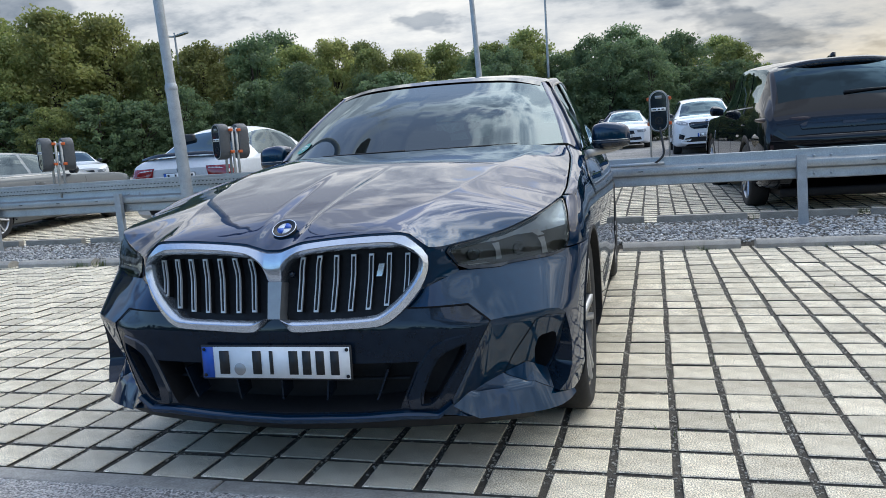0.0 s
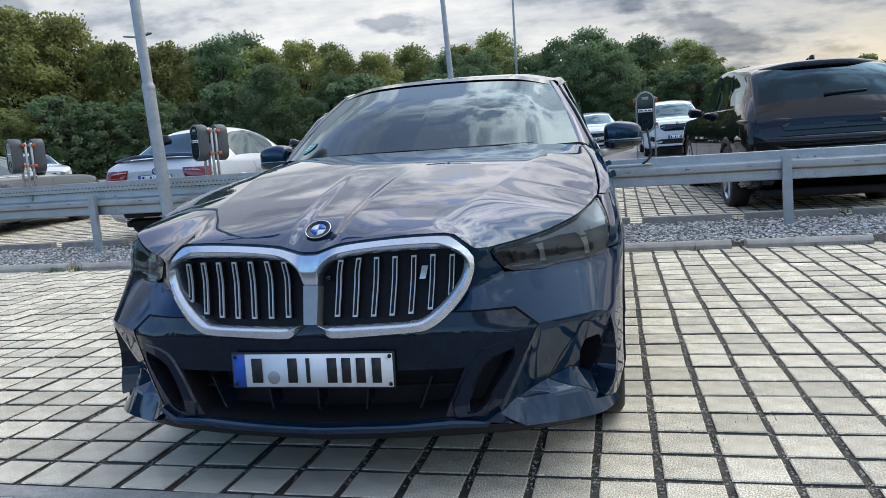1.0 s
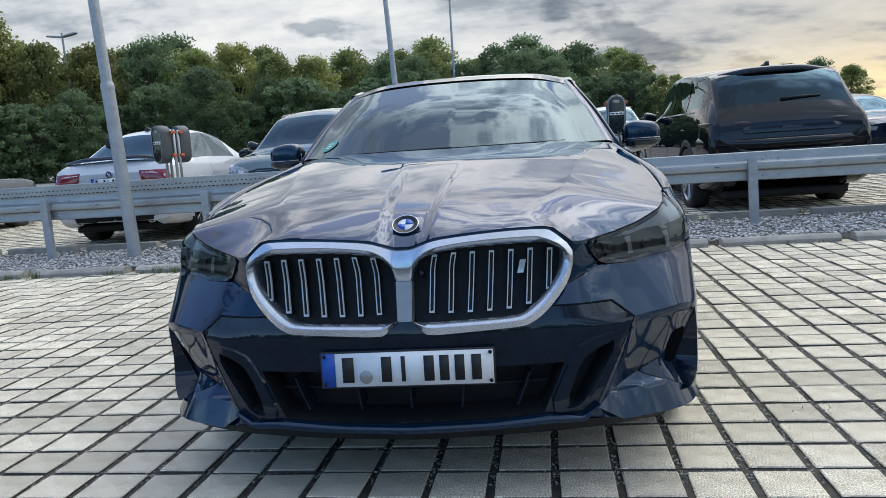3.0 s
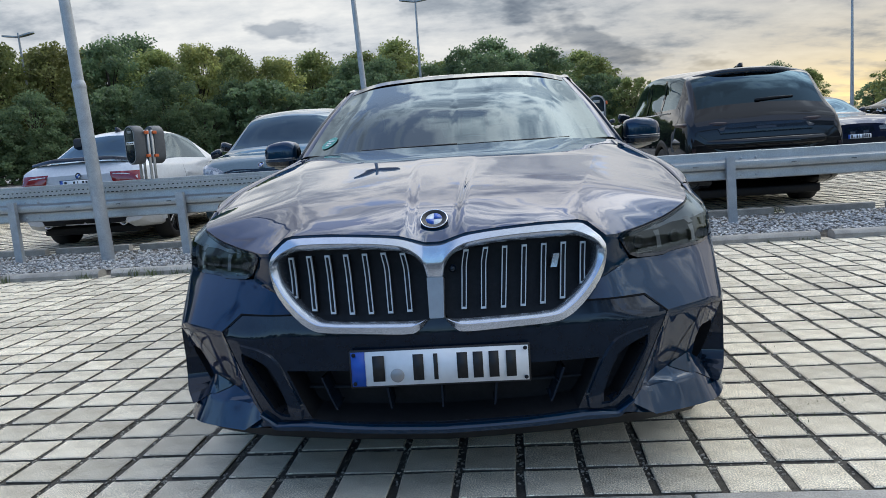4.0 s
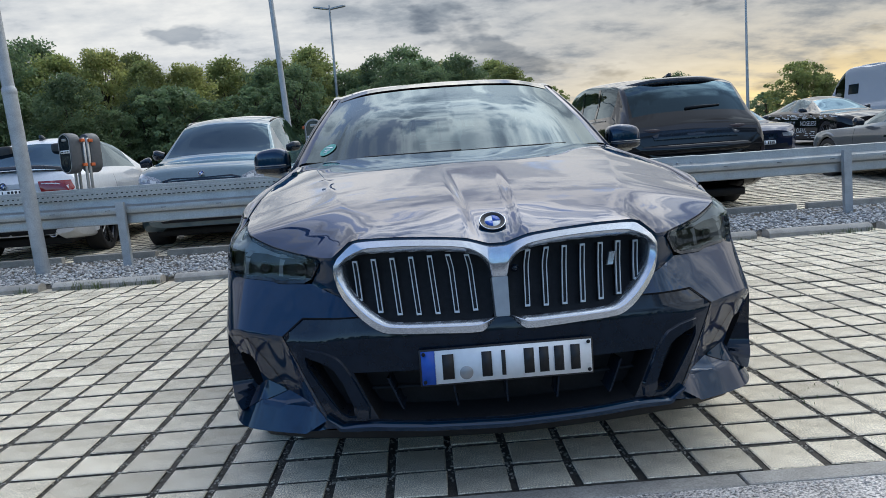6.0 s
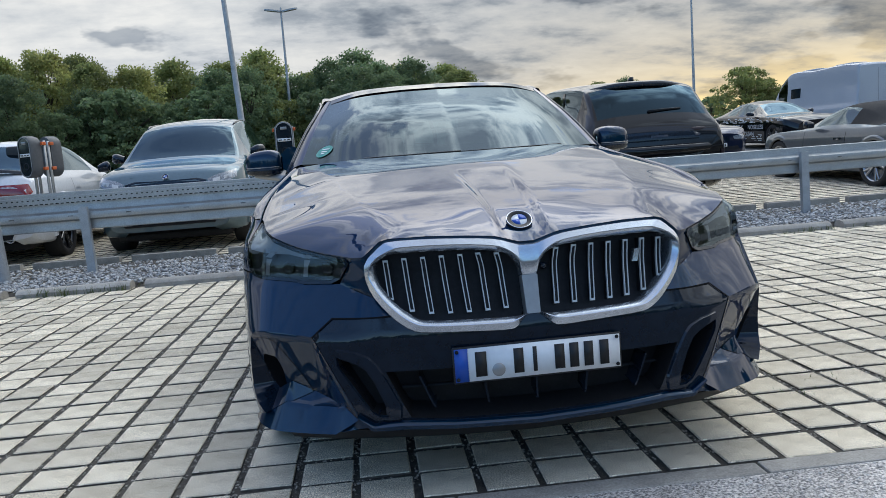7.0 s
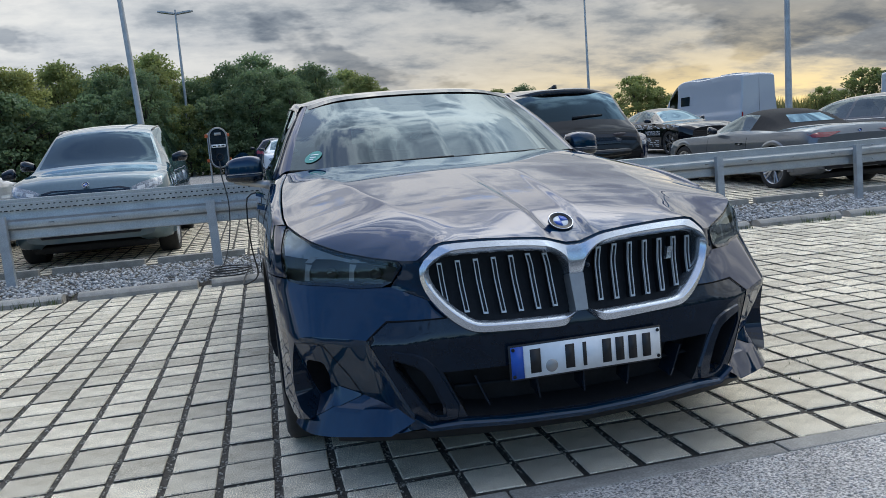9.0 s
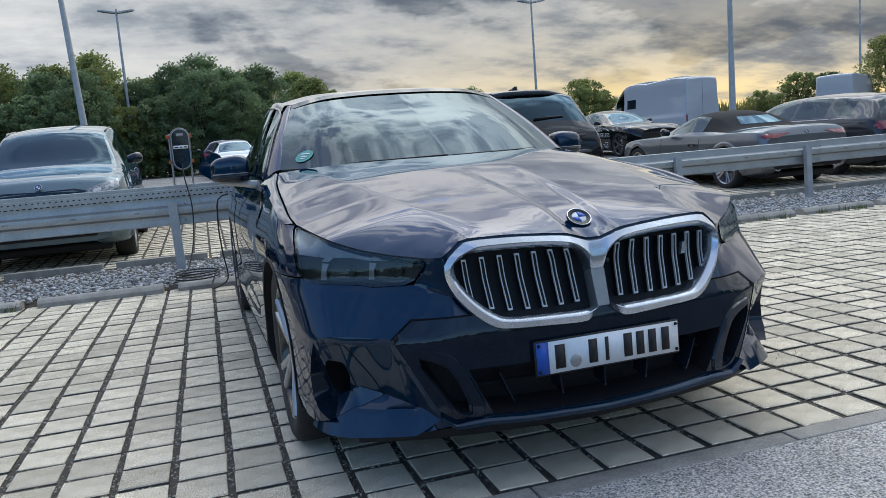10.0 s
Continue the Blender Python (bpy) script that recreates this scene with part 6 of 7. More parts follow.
SUV_BLACK = paint("black_paint", (0.005, 0.006, 0.008), 0.2)
WHITE = paint("white_paint", (0.66, 0.67, 0.68), 0.0)
GREY_BLUE = paint("pale_blue_paint", (0.085, 0.13, 0.15), 0.55)
GREY = paint("grey_satin_paint", (0.16, 0.165, 0.172), 0.5)
DARK_GREY = paint("dark_grey_paint", (0.035, 0.037, 0.042), 0.4)
NAVY = paint("navy_paint", (0.012, 0.018, 0.04), 0.4)
FABRIC = material("black_roof_fabric", (0.012, 0.012, 0.013), rough=0.9, scale=20, vary=0.2, fine=500, bump=0.3)

big_suv = [(0, .78, .30, .78, .90, .60), (.22, .95, .24, .93, 1.02, .72), (1.35, 1.0, .24, 1.08, 1.17, .78), (2.15, 1.0, .24, 1.10, 1.64, .77), (2.9, 1.0, .24, 1.12, 1.74, .81), (3.95, 1.0, .24, 1.15, 1.72, .81), (4.50, .99, .25, 1.17, 1.655, .77), (4.90, .97, .30, 1.12, 1.27, .80), (5.05, .945, .36, 1.0, 1.10, .84), (5.10, .91, .42, .90, .97, .80)]
c, sh = vehicle("suv", "black suv with a dark sloping rear window, parked nose away", "suv", big_suv, parked(3.50, 7.50, False, 2.5, 5.10) @ Matrix.Diagonal((1.0, 1, 1.055, 1)), SUV_BLACK, (2, 3), (6, 7), [(2.12, 2.95), (3.0, 3.75), (3.8, 4.42)], (.95, 4.05), .385, PRIVACY, RIM, mirror_z=1.16, mirror_y=1.95)
part("spoiler", (*skin([[(0, 4.30, 1.70), (.35, 4.28, 1.69), (.64, 4.22, 1.655)], [(0, 4.58, 1.655), (.35, 4.56, 1.645), (.68, 4.46, 1.60)], [(0, 4.58, 1.638), (.35, 4.56, 1.628), (.68, 4.46, 1.583)], [(0, 4.47, 1.63), (.35, 4.45, 1.62), (.64, 4.40, 1.58)]], 16, 9, True), BLACK_GLOSS), c)
material("smoked_red_lens", (0.02, 0.004, 0.006), rough=.35, coat=0.15, scale=40, vary=.2)
lay(c, sh, "rear_trim", [(0, 1.04), (.42, 1.04), (.58, .99), (.55, .93), (0, .93)], "rear", BLACK_GLOSS, .008)
lay(c, sh, "rear_skirt", [(0, .62), (.80, .62), (.78, .44), (0, .44)], "rear", BLACK_MATT, .02)
lay(c, sh, "reflector", [(.86, .78), (.90, .78), (.895, .62), (.87, .62)], "rear", MATS["smoked_red_lens"], .016)
lay(c, sh, "badge_bar", [(-.12, 1.0), (.12, 1.0), (.12, .975), (-.12, .975)], "rear", DARK_GREY, .012, False)
part("rear_wiper", (*tube([(.05, sh.at_rear(.05, 1.30) + .012, 1.30), (-.20, sh.at_rear(.2, 1.315) + .012, 1.315), (-.42, sh.at_rear(.42, 1.32) + .012, 1.32)], [.020, .016, .010], 6), BLACK_MATT), c)
part("roof_fin", (*prism([(4.02, 1.72), (4.28, 1.70), (4.27, 1.77)], -.02, .02, "x"), SUV_BLACK), c)
lay(c, sh, "window_trim", [(2.10, 1.15), (4.28, 1.20), (4.28, 1.215), (2.10, 1.165)], "side", SATIN_GREY, .006)
for sx in (1, -1):
    # lamp ledges that stand out from the tail, thin at the middle
    ledge = skin([[(.30, 5.02, 1.075), (.60, 5.03, 1.085), (.88, 4.93, 1.09), (.975, 4.66, 1.07)], [(.30, 5.05, 1.055), (.60, 5.07, 1.06), (.91, 4.97, 1.07), (.985, 4.66, 1.06)], [(.30, 5.05, 1.035), (.60, 5.07, 1.02), (.91, 4.97, 1.02), (.985, 4.66, 1.05)], [(.30, 5.0, 1.02), (.60, 5.0, 1.0), (.88, 4.9, 1.0), (.975, 4.66, 1.04)]], 24, 10)
    part("tail_lamp", (*outward(ledge if sx > 0 else mirrored(ledge)), MATS["smoked_red_lens"], True, 35), c, "smoked tail lamp on a ledge")
shelf = skin([[(0, 5.06, .885), (.5, 5.05, .885), (.86, 4.94, .89), (.985, 4.66, .90)], [(0, 5.155, .855), (.5, 5.145, .855), (.90, 5.0, .86), (1.02, 4.68, .87)], [(0, 5.165, .80), (.5, 5.155, .80), (.90, 5.0, .80), (1.02, 4.68, .80)], [(0, 5.10, .74), (.5, 5.09, .74), (.86, 4.96, .74), (.985, 4.66, .74)]], 30, 12, True)
part("rear_shelf", (*outward(shelf), SUV_BLACK, True, 35), c)
valance = skin([[(0, 5.10, .62), (.5, 5.09, .62), (.80, 5.0, .62)], [(0, 5.15, .60), (.5, 5.14, .60), (.80, 5.03, .60)], [(0, 5.15, .585), (.5, 5.14, .585), (.80, 5.03, .585)], [(0, 5.08, .57), (.5, 5.08, .57), (.78, 4.98, .57)]], 20, 8, True)
part("silver_strip", (*outward(valance), SATIN_GREY, True, 35), c, "satin grey strip in the rear bumper")
for y0_, y1_ in ((2.93, 3.02), (3.74, 3.81)):
    lay(c, sh, "window_pillar", [(y0_, 1.17), (y1_, 1.175), (y1_ + .03, 1.62), (y0_ + .03, 1.62)], "side", BLACK_GLOSS, .005)
shut_lines(c, sh, (1.75, 2.95, 3.9), .35, 1.1)
for yy in (2.75, 3.72):
    lay(c, sh, "door_handle", [(yy, .98), (yy + .22, .99), (yy + .22, 1.015), (yy, 1.005)], "side", SUV_BLACK, .012)

coupe_white = [(0, .66, .25, .60, .70, .5), (.2, .83, .2, .72, .80, .6), (1.3, .89, .2, .88, .97, .68), (2.05, .89, .2, .90, 1.33, .55), (2.7, .89, .2, .92, 1.41, .55), (3.3, .89, .2, .94, 1.37, .54), (3.98, .895, .22, .96, 1.05, .68), (4.30, .87, .26, .93, 1.02, .68), (4.42, .82, .32, .84, .90, .64)]
c, sh = vehicle("coupe", "white two-door coupe with red tail lamps and a black boot spoiler", "car", coupe_white, parked(-5.25, 7.60, False, 0, 4.42) @ Matrix.Diagonal((1, 1, 1.12, 1)), WHITE, (2, 3), (5, 6), [(1.98, 3.0), (3.05, 3.55)], (.78, 3.55), .335, PRIVACY, RIM_DARK, mirror_z=.98, mirror_y=1.85)
lay(c, sh, "tail_lamp", [(.42, .915), (.80, .91), (.84, .82), (.80, .765), (.46, .785)], "rear", RED_LENS, .012, label="red tail lamp")
lay(c, sh, "boot_gap", [(0, .70), (.45, .71), (.45, .702), (0, .692)], "rear", VOID, .004)
lay(c, sh, "rear_skirt", [(0, .44), (.62, .44), (.55, .32), (0, .30)], "rear", BLACK_MATT, .014)
number_plate(c, pose(0, 4.445, .79, 0, 0, 180), .52, .11)
roundel(c, pose(0, 4.435, .885, -80, 0, 0), .04)
part("boot_spoiler", (*skin([[(0, 4.16, 1.055), (.4, 4.15, 1.05), (.72, 4.08, 1.02)], [(0, 4.34, 1.085), (.4, 4.33, 1.08), (.74, 4.22, 1.035)], [(0, 4.35, 1.055), (.4, 4.34, 1.05), (.74, 4.23, 1.015)]], 20, 6, True), BLACK_GLOSS), c)
part("roof_fin", (*prism([(3.05, 1.395), (3.25, 1.38), (3.24, 1.45)], -.02, .02, "x"), BLACK_GLOSS), c)
shut_lines(c, sh, (1.55, 3.05), .30, .92)
lay(c, sh, "door_handle", [(2.80, .80), (3.0, .805), (3.0, .83), (2.80, .825)], "side", WHITE, .03)
for sx in (-1, 1):
    part("exhaust_tip", (*moved(lathe([(.045, -.06), (.05, .03), (.042, .03), (.04, -.06)], 16, "y"), Matrix.Translation((sx * .52, 4.40, .33))), CHROME), c)

suv_face = [(0, .74, .32, .74, .88, .58), (.14, .86, .26, .88, 1.0, .68), (1.05, .92, .24, 1.03, 1.12, .74), (1.75, .92, .24, 1.05, 1.54, .62), (2.5, .92, .24, 1.06, 1.64, .64), (3.6, .92, .24, 1.09, 1.61, .62), (4.1, .91, .25, 1.10, 1.55, .58), (4.42, .88, .32, 1.08, 1.18, .70), (4.5, .84, .40, .9, .98, .70)]
suv_tall = [(0, .74, .32, .80, .92, .58), (.14, .86, .26, .92, 1.03, .68), (1.05, .93, .24, 1.09, 1.20, .76), (1.75, .93, .24, 1.11, 1.64, .64), (2.5, .93, .24, 1.12, 1.745, .66), (3.6, .93, .24, 1.14, 1.715, .64), (4.1, .91, .25, 1.14, 1.65, .60), (4.42, .88, .32, 1.12, 1.24, .70), (4.5, .84, .40, .95, 1.02, .70)]
def suv_front(place, mat, label, stations=suv_face):
    up = stations[2][4] - 1.12
    c, sh = vehicle("suv", label, "suv", stations, place, mat, (2, 3), (6, 7), [(1.72, 2.42), (2.48, 3.25), (3.3, 3.85)], (.80, 3.50), .35, SIDE_GLASS, RIM, mirror_z=1.13 + up, mirror_y=1.55)
    lay(c, sh, "grille", [(0, .93), (.38, .94), (.50, .91), (.47, .80), (.36, .74), (0, .74)], "front", BLACK_GLOSS, .012)
    lay(c, sh, "head_lamp", [(.51, .92), (.62, .965), (.84, 1.015), (.855, .92), (.72, .865), (.53, .85)], "front", material("lamp_dark", (0.22, 0.24, 0.26), rough=.1, coat=1.0, scale=60, vary=.6), .012, label="slim head lamp")
    lay(c, sh, "light_guide", [(.57, .915), (.66, .935), (.66, .895), (.58, .88)], "front", WHITE_LENS, .016)
    lay(c, sh, "light_guide", [(.70, .945), (.80, .965), (.80, .92), (.71, .90)], "front", WHITE_LENS, .016)
    lay(c, sh, "lower_intake", [(0, .50), (.45, .51), (.62, .47), (.55, .37), (0, .37)], "front", BLACK_MATT, .012)
    lay(c, sh, "fog_trim", [(.60, .56), (.76, .62), (.78, .48), (.66, .44)], "front", BLACK_GLOSS, .012)
    lay(c, sh, "bumper_blade", [(.42, .46), (.60, .44), (.70, .40), (.46, .40)], "front", SATIN, .02)
    number_plate(c, pose(0, -.035, .56), .52, .11)
    roundel(c, pose(0, .02, .955 + .3 * up, 50, 0, 0), .04)
    for sx in (-1, 1):
        part("roof_bar", (*tube([(sx * .615, 1.90, 1.50 + 1.3 * up), (sx * .625, 2.1, 1.555 + 1.3 * up), (sx * .63, 2.7, 1.592 + 1.3 * up), (sx * .62, 3.4, 1.572 + 1.3 * up), (sx * .605, 3.75, 1.52 + 1.3 * up)], .014, 8), BLACK_GLOSS), c)
    shut_lines(c, sh, (1.45, 2.45, 3.35), .35, 1.0)
    lay(c, sh, "bonnet_fold", [(.42, .99), (.45, .99), (.45, 1.0), (.42, 1.0)], "front", mat, .004)
    return c


suv_front(parked(-2.85, 7.72, True, 0), GREY_BLUE, "pale blue-grey suv facing the barrier with its nose in", suv_tall)
suv_front(parked(3.05, 21.3, True, 0), WHITE, "white suv with a black kidney grille in the row behind")

wagon = [(0, .68, .26, .66, .76, .52), (.2, .86, .2, .78, .86, .64), (1.35, .92, .2, .93, 1.0, .70), (2.15, .92, .2, .95, 1.38, .57), (2.9, .92, .2, .96, 1.46, .58), (4.0, .92, .2, .99, 1.44, .56), (4.5, .91, .22, 1.0, 1.36, .52), (4.75, .88, .28, .98, 1.10, .66), (4.88, .82, .36, .80, .88, .66)]
def estate(place, mat, label, gm=SIDE_GLASS, rear_red=True):
    c, sh = vehicle("estate_car", label, "car", wagon, place, mat, (2, 3), (6, 7), [(2.08, 2.85), (2.92, 3.7), (3.75, 4.2)], (.85, 3.85), .34, gm, RIM, mirror_z=1.02, mirror_y=1.95)
    lay(c, sh, "head_lamp", [(.42, .68), (.72, .72), (.78, .66), (.70, .60), (.45, .60)], "front", material("lamp_dark", (0.22, 0.24, 0.26), rough=.1, coat=1.0, scale=60, vary=.6), .01)
    lay(c, sh, "grille", [(0, .68), (.30, .68), (.34, .56), (0, .52)], "front", BLACK_GLOSS, .01)
    lay(c, sh, "lower_intake", [(0, .42), (.55, .44), (.6, .33), (0, .32)], "front", BLACK_MATT, .01)
    lay(c, sh, "tail_lamp", [(.46, .95), (.80, .96), (.86, .88), (.82, .82), (.5, .84)], "rear", RED_LENS, .012)
    number_plate(c, pose(0, -.03, .47), .52, .11)
    shut_lines(c, sh, (1.6, 2.88, 3.9), .30, .9)
    lay(c, sh, "window_trim", [(2.05, .985), (4.2, 1.02), (4.2, 1.032), (2.05, .997)], "side", SATIN_GREY, .006)
    for yy in (2.65, 3.6):
        lay(c, sh, "door_handle", [(yy, .84), (yy + .2, .845), (yy + .2, .87), (yy, .865)], "side", mat, .03)
    return c


estate(parked(-10.15, 7.25, False, 0, 4.88), paint("dark_silver_paint", (0.11, 0.12, 0.13), 0.5), "dark silver estate car reversed against the barrier")
estate(parked(.66, 27.5, True, 0), WHITE, "white small car parked in the far row")
estate(parked(8.5, 16.0, True, 0), NAVY, "dark blue saloon facing the lane behind")
estate(parked(10.75, 7.9, False, 0, 4.88), DARK_GREY, "dark grey car reversed beside the roadster")
estate(parked(-19.5, 23, True, 50), WHITE, "white car parked in the row behind")
estate(parked(.40, 33.6, False, 0, 4.88) @ Matrix.Diagonal((1, 1, 1.12, 1)), NAVY, "dark high-roofed car parked nose away in the far row")

roadster = [(0, .66, .24, .58, .68, .5), (.25, .85, .2, .72, .80, .62), (1.45, .92, .2, .86, .93, .68), (2.02, .92, .2, .88, 1.22, .60), (2.40, .92, .2, .89, 1.30, .62), (2.95, .92, .2, .90, 1.24, .60), (3.50, .925, .2, .92, .99, .62), (3.9, .91, .22, .93, 1.0, .68), (4.22, .88, .28, .90, .98, .68), (4.32, .82, .34, .80, .86, .64)]
c, sh = vehicle("roadster", "grey two-seat roadster with a closed black soft top", "car", roadster, parked(8.25, 7.75, False, 0, 4.32), GREY, (2, 3), None, [(1.82, 2.78)], (.85, 3.45), .345, SIDE_GLASS, RIM, mirror_z=.96, mirror_y=1.85, open_top=(2.95, 5.9), top_mat=FABRIC)
lay(c, sh, "tail_lamp", [(.34, .90), (.72, .905), (.86, .88), (.83, .83), (.60, .83)], "rear", RED_LENS, .012, label="narrow red tail lamp")
lay(c, sh, "rear_window", [(-.34, 1.19), (.34, 1.19), (.44, 1.06), (-.44, 1.06)], "rear", PRIVACY, .01, False)
lay(c, sh, "rear_skirt", [(0, .46), (.72, .48), (.66, .34), (0, .32)], "rear", BLACK_MATT, .014)
roundel(c, pose(0, 4.30, .89, -75, 0, 0), .035)
shut_lines(c, sh, (1.62, 2.75), .28, .85)
lay(c, sh, "door_handle", [(2.50, .72), (2.70, .725), (2.70, .76), (2.50, .755)], "side", BLACK_GLOSS, .03)
for sx in (-1, 1):
    part("exhaust_tip", (*moved(lathe([(.05, -.06), (.06, .04), (.05, .04), (.045, -.06)], 16, "y"), Matrix.Translation((sx * .58, 4.28, .36))), CHROME), c)

big_coupe = [(0, .72, .28, .76, .88, .56), (.22, .92, .22, .88, .98, .66), (1.6, 1.0, .22, 1.02, 1.10, .76), (2.45, 1.0, .22, 1.03, 1.46, .60), (3.1, 1.0, .22, 1.04, 1.55, .60), (4.0, 1.0, .22, 1.05, 1.45, .56), (4.9, .97, .26, 1.04, 1.13, .66), (5.35, .92, .32, .95, 1.02, .66), (5.45, .86, .40, .8, .86, .62)]
c, sh = vehicle("luxury_coupe", "large black coupe wrapped in white slogan lettering", "car", big_coupe, parked(13.4, 19.3, True, 0), SUV_BLACK, (2, 3), (5, 6), [(2.4, 3.3), (3.4, 4.0)], (.95, 4.15), .40, SIDE_GLASS, RIM_DARK, mirror_z=1.12, mirror_y=2.15)
LETTER = material("white_lettering", (0.55, 0.56, 0.56), rough=.5, scale=50, vary=.1)
for words, yy, zz, size in (("PERFECTLY", 3.22, .72, .20), ("NOISELESS", 1.92, .72, .20), ("AND", 2.95, .50, .20), ("CLEAN", 2.33, .50, .20)):
    me = text_mesh(words, size, LETTER)
    o = part("slogan", me, c, "white hand-lettered slogan word")
    o.matrix_local = Matrix.Translation((-1.012, yy, zz)) @ Euler((radians(90), 0, radians(-90))).to_matrix().to_4x4()
for k in range(110):
    yy, zz = rng.uniform(.25, 4.6), rng.choice((.28, .34, .40, .46, .86, .90, .94, .98))
    ln = rng.uniform(.05, .22)
    if not any(abs(yy + ln / 2 - wy) < .62 for wy in (.95, 4.15)) or zz > .84:
        lay(c, sh, "slogan_bar", [(yy, zz), (yy + ln, zz + .008), (yy + ln, zz + .034), (yy, zz + .026)], "side", LETTER, .004)

van = [(0, .80, .35, .85, 1.0, .6), (.25, .96, .3, 1.05, 1.2, .7), (.75, 1.0, .3, 1.2, 1.38, .82), (1.45, 1.0, .3, 1.22, 2.35, .78), (1.95, 1.0, .3, 1.24, 2.68, .82), (3.5, 1.0, .3, 1.25, 2.72, .84), (5.7, 1.0, .3, 1.25, 2.72, .84), (5.92, .99, .32, 1.25, 2.68, .83), (5.97, .96, .34, 1.25, 2.62, .80)]
# white paint with the bluish shade on the vans put into its colour
VAN_WHITE_SHADED = paint("shaded_van_white_paint", (0.42, 0.44, 0.47), 0.0)
c, sh = vehicle("van", "white high-roof panel van with roof vents", "van", van, Matrix.Translation((19.0, 31.3, rise(28.5) - .05)) @ Matrix.Rotation(radians(186.7), 4, "Z"), VAN_WHITE_SHADED, (2, 3), None, [(1.3, 1.9)], (1.0, 4.6), .36, PRIVACY, RIM_DARK, mirror_z=1.5, mirror_y=1.2)
for yy in (2.7, 4.6):
    part("roof_vent", (*box_geo(0, yy, 2.76, .7, .9, .10, .03), VAN_WHITE_SHADED), c)
lay(c, sh, "rear_door_gap", [(-.006, 2.5), (.006, 2.5), (.006, .5), (-.006, .5)], "rear", VOID, .004, False)
lay(c, sh, "tail_lamp", [(.86, 1.15), (.93, 1.15), (.93, .85), (.86, .85)], "rear", RED_LENS, .01)
lay(c, sh, "side_glass", [(2.15, 2.05), (2.75, 2.05), (2.75, 1.65), (2.15, 1.65)], "side", BLACK_GLOSS, .01)
c, sh = vehicle("van", "white panel van parked at the end of the lot", "van", van, Matrix.Translation((33, 30.5, rise(29) - .05)) @ Matrix.Rotation(radians(120), 4, "Z") @ Matrix.Translation((0, -3, 0)), VAN_WHITE_SHADED, (2, 3), None, [(1.3, 1.9)], (1.0, 4.6), .36, PRIVACY, RIM_DARK, mirror_z=1.5, mirror_y=1.2)


# ---- trees ----
def tree_mesh(seed, height, spread, low, leaves, leaf, trunk=True):
    """Trunk and limbs, and a crown of small leaves set on many uneven clumps within a lobed outline."""
    r = random.Random(seed)
    limbs = [tube([(0, 0, 0), (r.uniform(-.1, .1), r.uniform(-.1, .1), height * .4), (r.uniform(-.3, .3), r.uniform(-.3, .3), height * .85)], [.16 * height / 9, .11 * height / 9, .03], 7)]
    lobes = [(r.uniform(0, 6.283), r.uniform(low, .8), r.uniform(.75, 1.15)) for _ in range(7)]
    off = Vector((seed * 3.1, seed * 1.7, 0))

    def radius(t, a):
        base = max(.0, math.sin(math.pi * min(1, max(0, ((t - low) / (1 - low)) * .86 + .12)))) ** .55
        return spread * base * (.78 + .42 * noise.noise(Vector((math.cos(a) * 1.6, math.sin(a) * 1.6, t * 5.0)) + off))

    clumps = []
    for k in range(230):
        t = low + (1 - low) * r.random() ** .9
        a = r.uniform(0, 6.283)
        d = radius(t, a) * (r.random() ** .45)
        clumps.append((math.cos(a) * d, math.sin(a) * d, height * t, r.uniform(.030, .080) * height))
        if k % 12 == 0:
            limbs.append(tube([(0, 0, height * t * .6), (math.cos(a) * d * .5, math.sin(a) * d * .5, height * t * .85), (math.cos(a) * d, math.sin(a) * d, height * t)], [.06 * height / 9, .035, .012], 5))
    V, F = [], []
    for _ in range(leaves):
        cx, cy, cz, cr = clumps[r.randrange(len(clumps))]
        u = Vector((r.gauss(0, 1), r.gauss(0, 1), r.gauss(0, 1))).normalized() * (r.random() ** .4 * cr * 1.1)
        p = Vector((cx + u.x, cy + u.y, cz + u.z * .85))
        if p.z < .1:
            continue
        q = Vector((r.gauss(0, 1), r.gauss(0, 1), r.gauss(0, .8) + .5)).normalized()
        a = q.orthogonal().normalized()
        b = q.cross(a)
        w = leaf * r.uniform(.6, 1.4)
        k = len(V)
        V += [p - a * w * .5, p + b * w * .36, p + a * w * .55, p - b * w * .36]
        F += [(k, k + 1, k + 2, k + 3)]
    return (join_geo(*limbs), (V, F))


LEAF_A = leaf_material("green_leaves", (0.20, 0.255, 0.085), (0.32, 0.335, 0.115))
LEAF_B = leaf_material("yellowing_leaves", (0.245, 0.28, 0.09), (0.37, 0.36, 0.125))
LEAF_C = leaf_material("dark_leaves", (0.13, 0.205, 0.10), (0.215, 0.28, 0.13))
kinds = []
for k, (h, s, lo, n, lf, mt) in enumerate(((9.5, 3.2, .10, 19000, .18, LEAF_A), (9.0, 3.4, .06, 19000, .18, LEAF_C), (8.2, 2.9, .10, 17000, .17, LEAF_A), (9.0, 3.0, .12, 16000, .17, LEAF_B), (4.2, 2.6, .0, 12000, .14, LEAF_C), (4.4, 2.4, .02, 11000, .13, LEAF_A), (9.0, 3.4, .02, 2600, .5, LEAF_C), (4.2, 2.6, .0, 1800, .36, LEAF_C))):
    wood, crown = tree_mesh(50 + k, h, s, lo, n, lf)
    kinds.append((mesh("trunk", *wood, BARK), mesh("crown", *crown, mt, False), h))


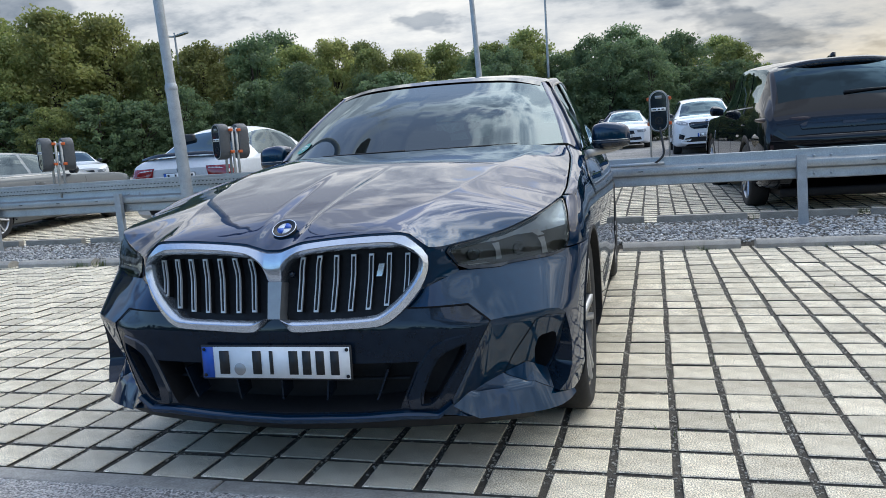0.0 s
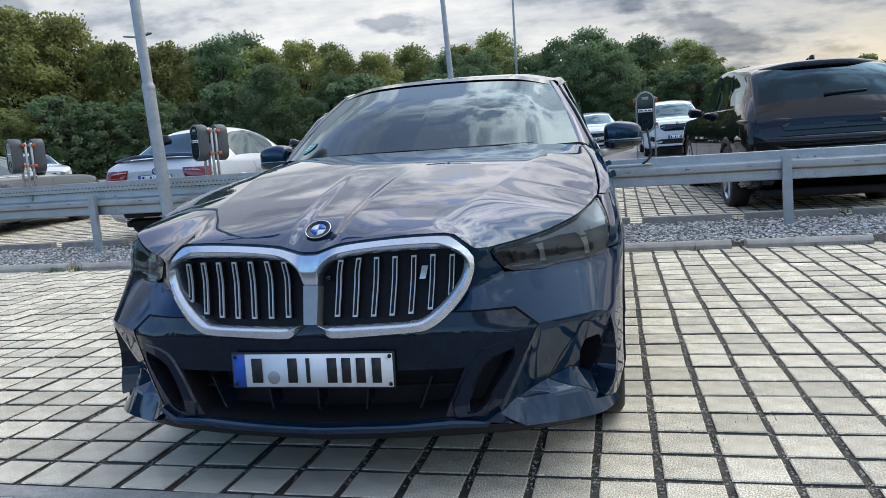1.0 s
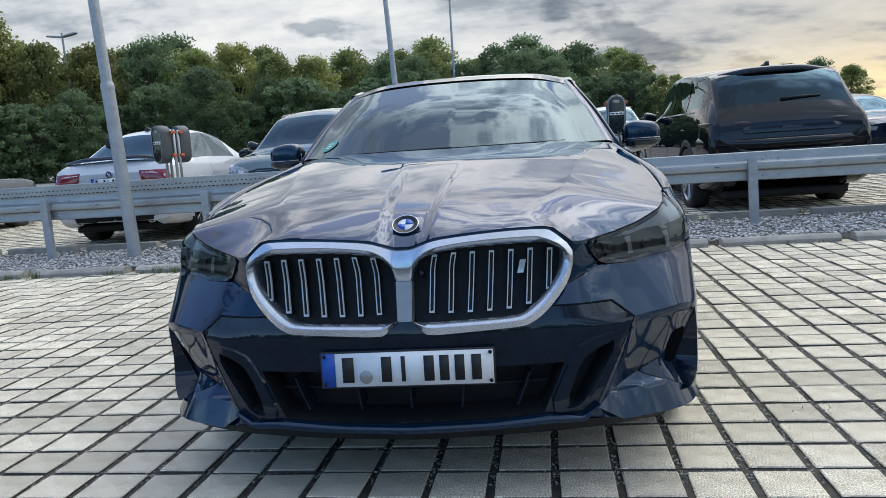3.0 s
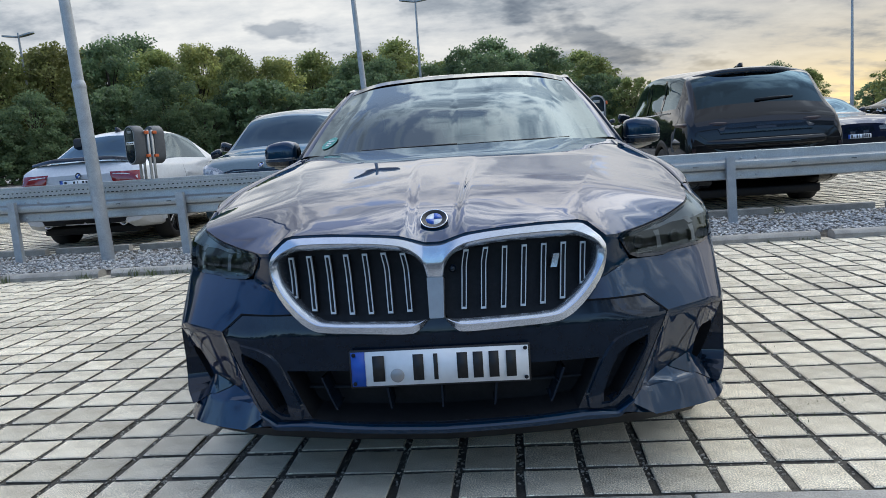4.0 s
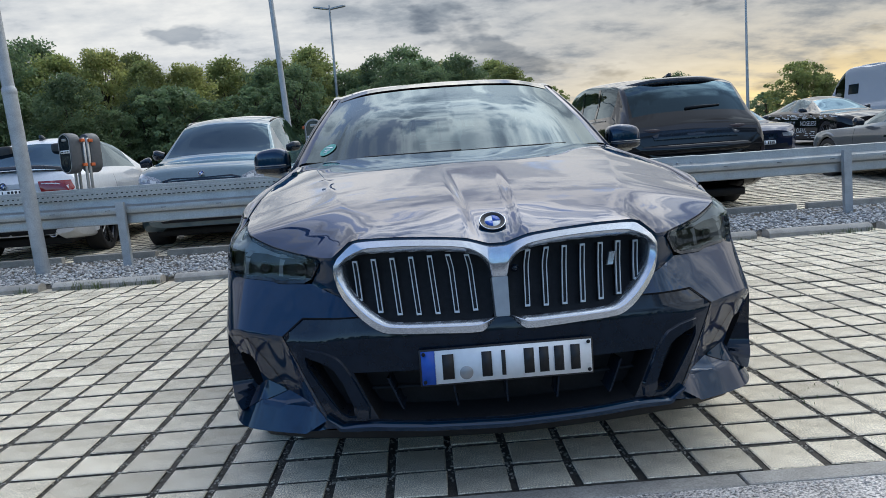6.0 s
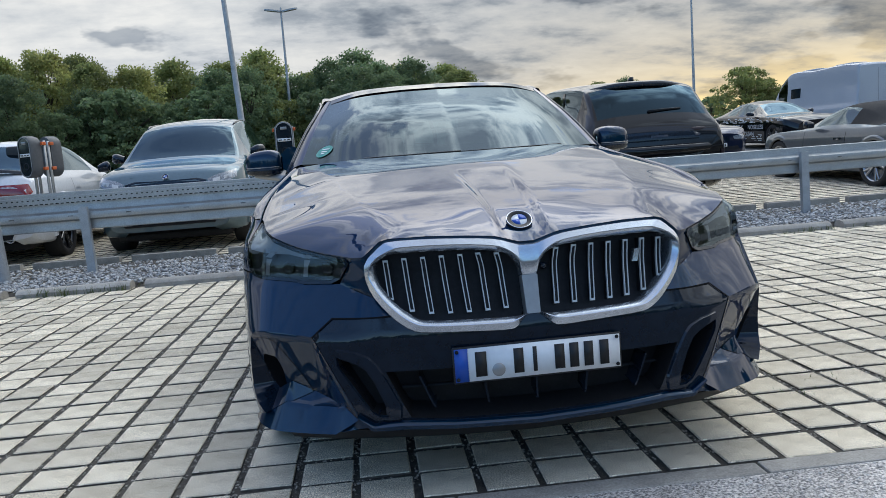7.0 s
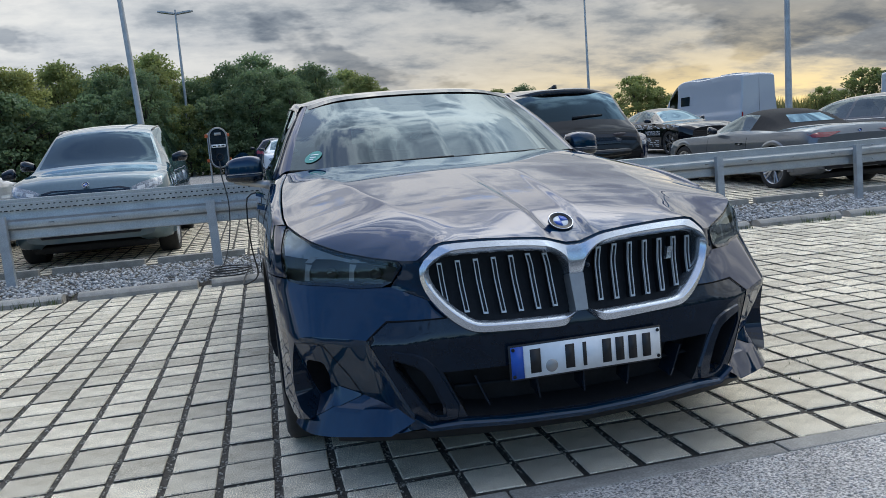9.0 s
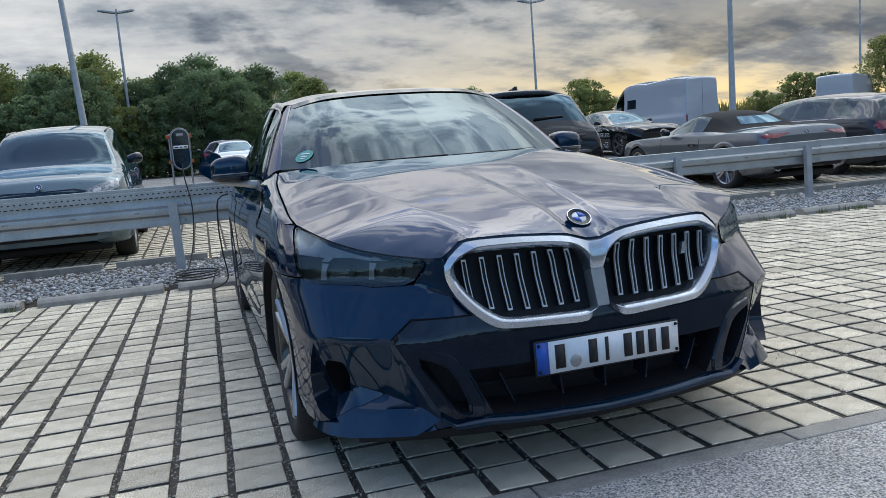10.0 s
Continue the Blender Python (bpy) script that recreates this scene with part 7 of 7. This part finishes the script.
def tree(k, x, y, height, label, name="tree"):
    wood, crown, h = kinds[k]
    t = tagged(new(name), label, "tree" if name == "tree" else "bush", "belt of trees")
    s = height / h
    t.matrix_basis = Matrix.Translation((x, y, rise(y) - .05)) @ Matrix.Rotation(rng.uniform(0, 6.28), 4, "Z") @ Matrix.Diagonal((s * rng.uniform(.95, 1.25), s * rng.uniform(.95, 1.25), s, 1))
    for nm, me in (("trunk", wood), ("crown", crown)):
        o = new(nm, me)
        o.parent = t


def crown_height(az):
    return float(np.interp(az, [-70, -45, -39, -36, -33, -26, -19, -12, -7, -4.7, 2, 5, 7.6, 10, 13], [10.2, 10.1, 10.6, 9.7, 9.4, 8.7, 7.8, 7.6, 7.7, 6.7, 7.8, 6.9, 6.2, 6.0, 5.3]))


GREENS = {0: "broad green deciduous tree in early autumn leaf", 1: "dark green dense deciduous tree", 2: "slender green deciduous tree", 3: "tree with yellowing autumn leaves", 4: "dense dark green bush before the trees", 5: "ragged green bush beside the parking lot"}
for row, (dist, dens) in enumerate(((47, 1.0), (53, 1.0))):
    az = -66.0
    while az < 11:
        a = radians(az)
        d = dist + rng.uniform(-2, 2)
        h = d * math.tan(radians(crown_height(az) * rng.uniform(.86, 1.07))) + .3
        k = 3 if -43 < az < -36.5 else rng.choice((0, 0, 1, 2, 3, 3)) if az < -28 else rng.choice((0, 0, 1, 1, 2, 3)) if az < -15 else rng.choice((0, 1, 1, 2, 2))
        tree(k, d * math.sin(a), d * math.cos(a), h, GREENS[k])
        az += rng.uniform(2.6, 4.0)
az = -66.0
while az < 13:
    d = 43 + rng.uniform(-1.5, 1.5)
    a = radians(az)
    k = rng.choice((4, 4, 5, 1))
    tree(k, d * math.sin(a), d * math.cos(a), rng.uniform(3.2, 4.8) if k > 3 else rng.uniform(4.5, 5.5), GREENS[k], "bush" if k > 3 else "tree")
    az += rng.uniform(2.2, 3.2)
for az, d, h, k in ((15.5, 64, 4.2, 1), (18.5, 62, 4.8, 2), (20.5, 62, 5.0, 1), (22.5, 64, 4.4, 2), (29.0, 46, 3.9, 5), (30.2, 47, 3.2, 5), (26.5, 62, 3.0, 4), (34, 75, 2.6, 5), (37.5, 75, 2.8, 4), (41.5, 60, 2.8, 5), (44.0, 58, 3.7, 5), (46.0, 58, 3.5, 4), (49.5, 46, 4.6, 3), (53, 50, 5.0, 1), (58, 52, 5.5, 0)):
    a = radians(az)
    tree(k, d * math.sin(a), d * math.cos(a), h, GREENS[k], "bush" if k > 3 else "tree")
for az in range(-178, 180, 4):
    if abs(az) > 75:
        a, d = radians(az + rng.uniform(-1, 1)), 62 + rng.uniform(-3, 3)
        tree(6, d * math.sin(a), d * math.cos(a), rng.uniform(5, 7.5), GREENS[1])
        a, d = radians(az + 2), 56 + rng.uniform(-2, 2)
        tree(7, d * math.sin(a), d * math.cos(a), rng.uniform(3, 4.2), GREENS[4], "bush")

# ---- the maize beyond the lot ----
V, F = [], []
for _ in range(9000):
    x, y = rng.uniform(30, 95), rng.uniform(44, 56)
    h = rng.uniform(1.5, 2.5)
    a, w = rng.uniform(0, 6.28), rng.uniform(.04, .09)
    dx, dy = math.cos(a), math.sin(a)
    z = rise(y)
    k = len(V)
    V += [(x - dx * w, y - dy * w, z), (x + dx * w, y + dy * w, z), (x + dx * w + dy * .1, y + dy * w - dx * .1, z + h * .7), (x + dx * rng.uniform(.1, .4), y + dy * rng.uniform(.1, .4), z + h), (x - dx * w, y - dy * w, z + h * .6)]
    F += [(k, k + 1, k + 2, k + 4), (k + 4, k + 2, k + 3)]
solid("maize_field", (V, F, leaf_material("maize_leaves", (0.13, 0.14, 0.045), (0.24, 0.22, 0.08)), False), "tall yellow-green maize beyond the parking lot", "crop field", kind="stuff")

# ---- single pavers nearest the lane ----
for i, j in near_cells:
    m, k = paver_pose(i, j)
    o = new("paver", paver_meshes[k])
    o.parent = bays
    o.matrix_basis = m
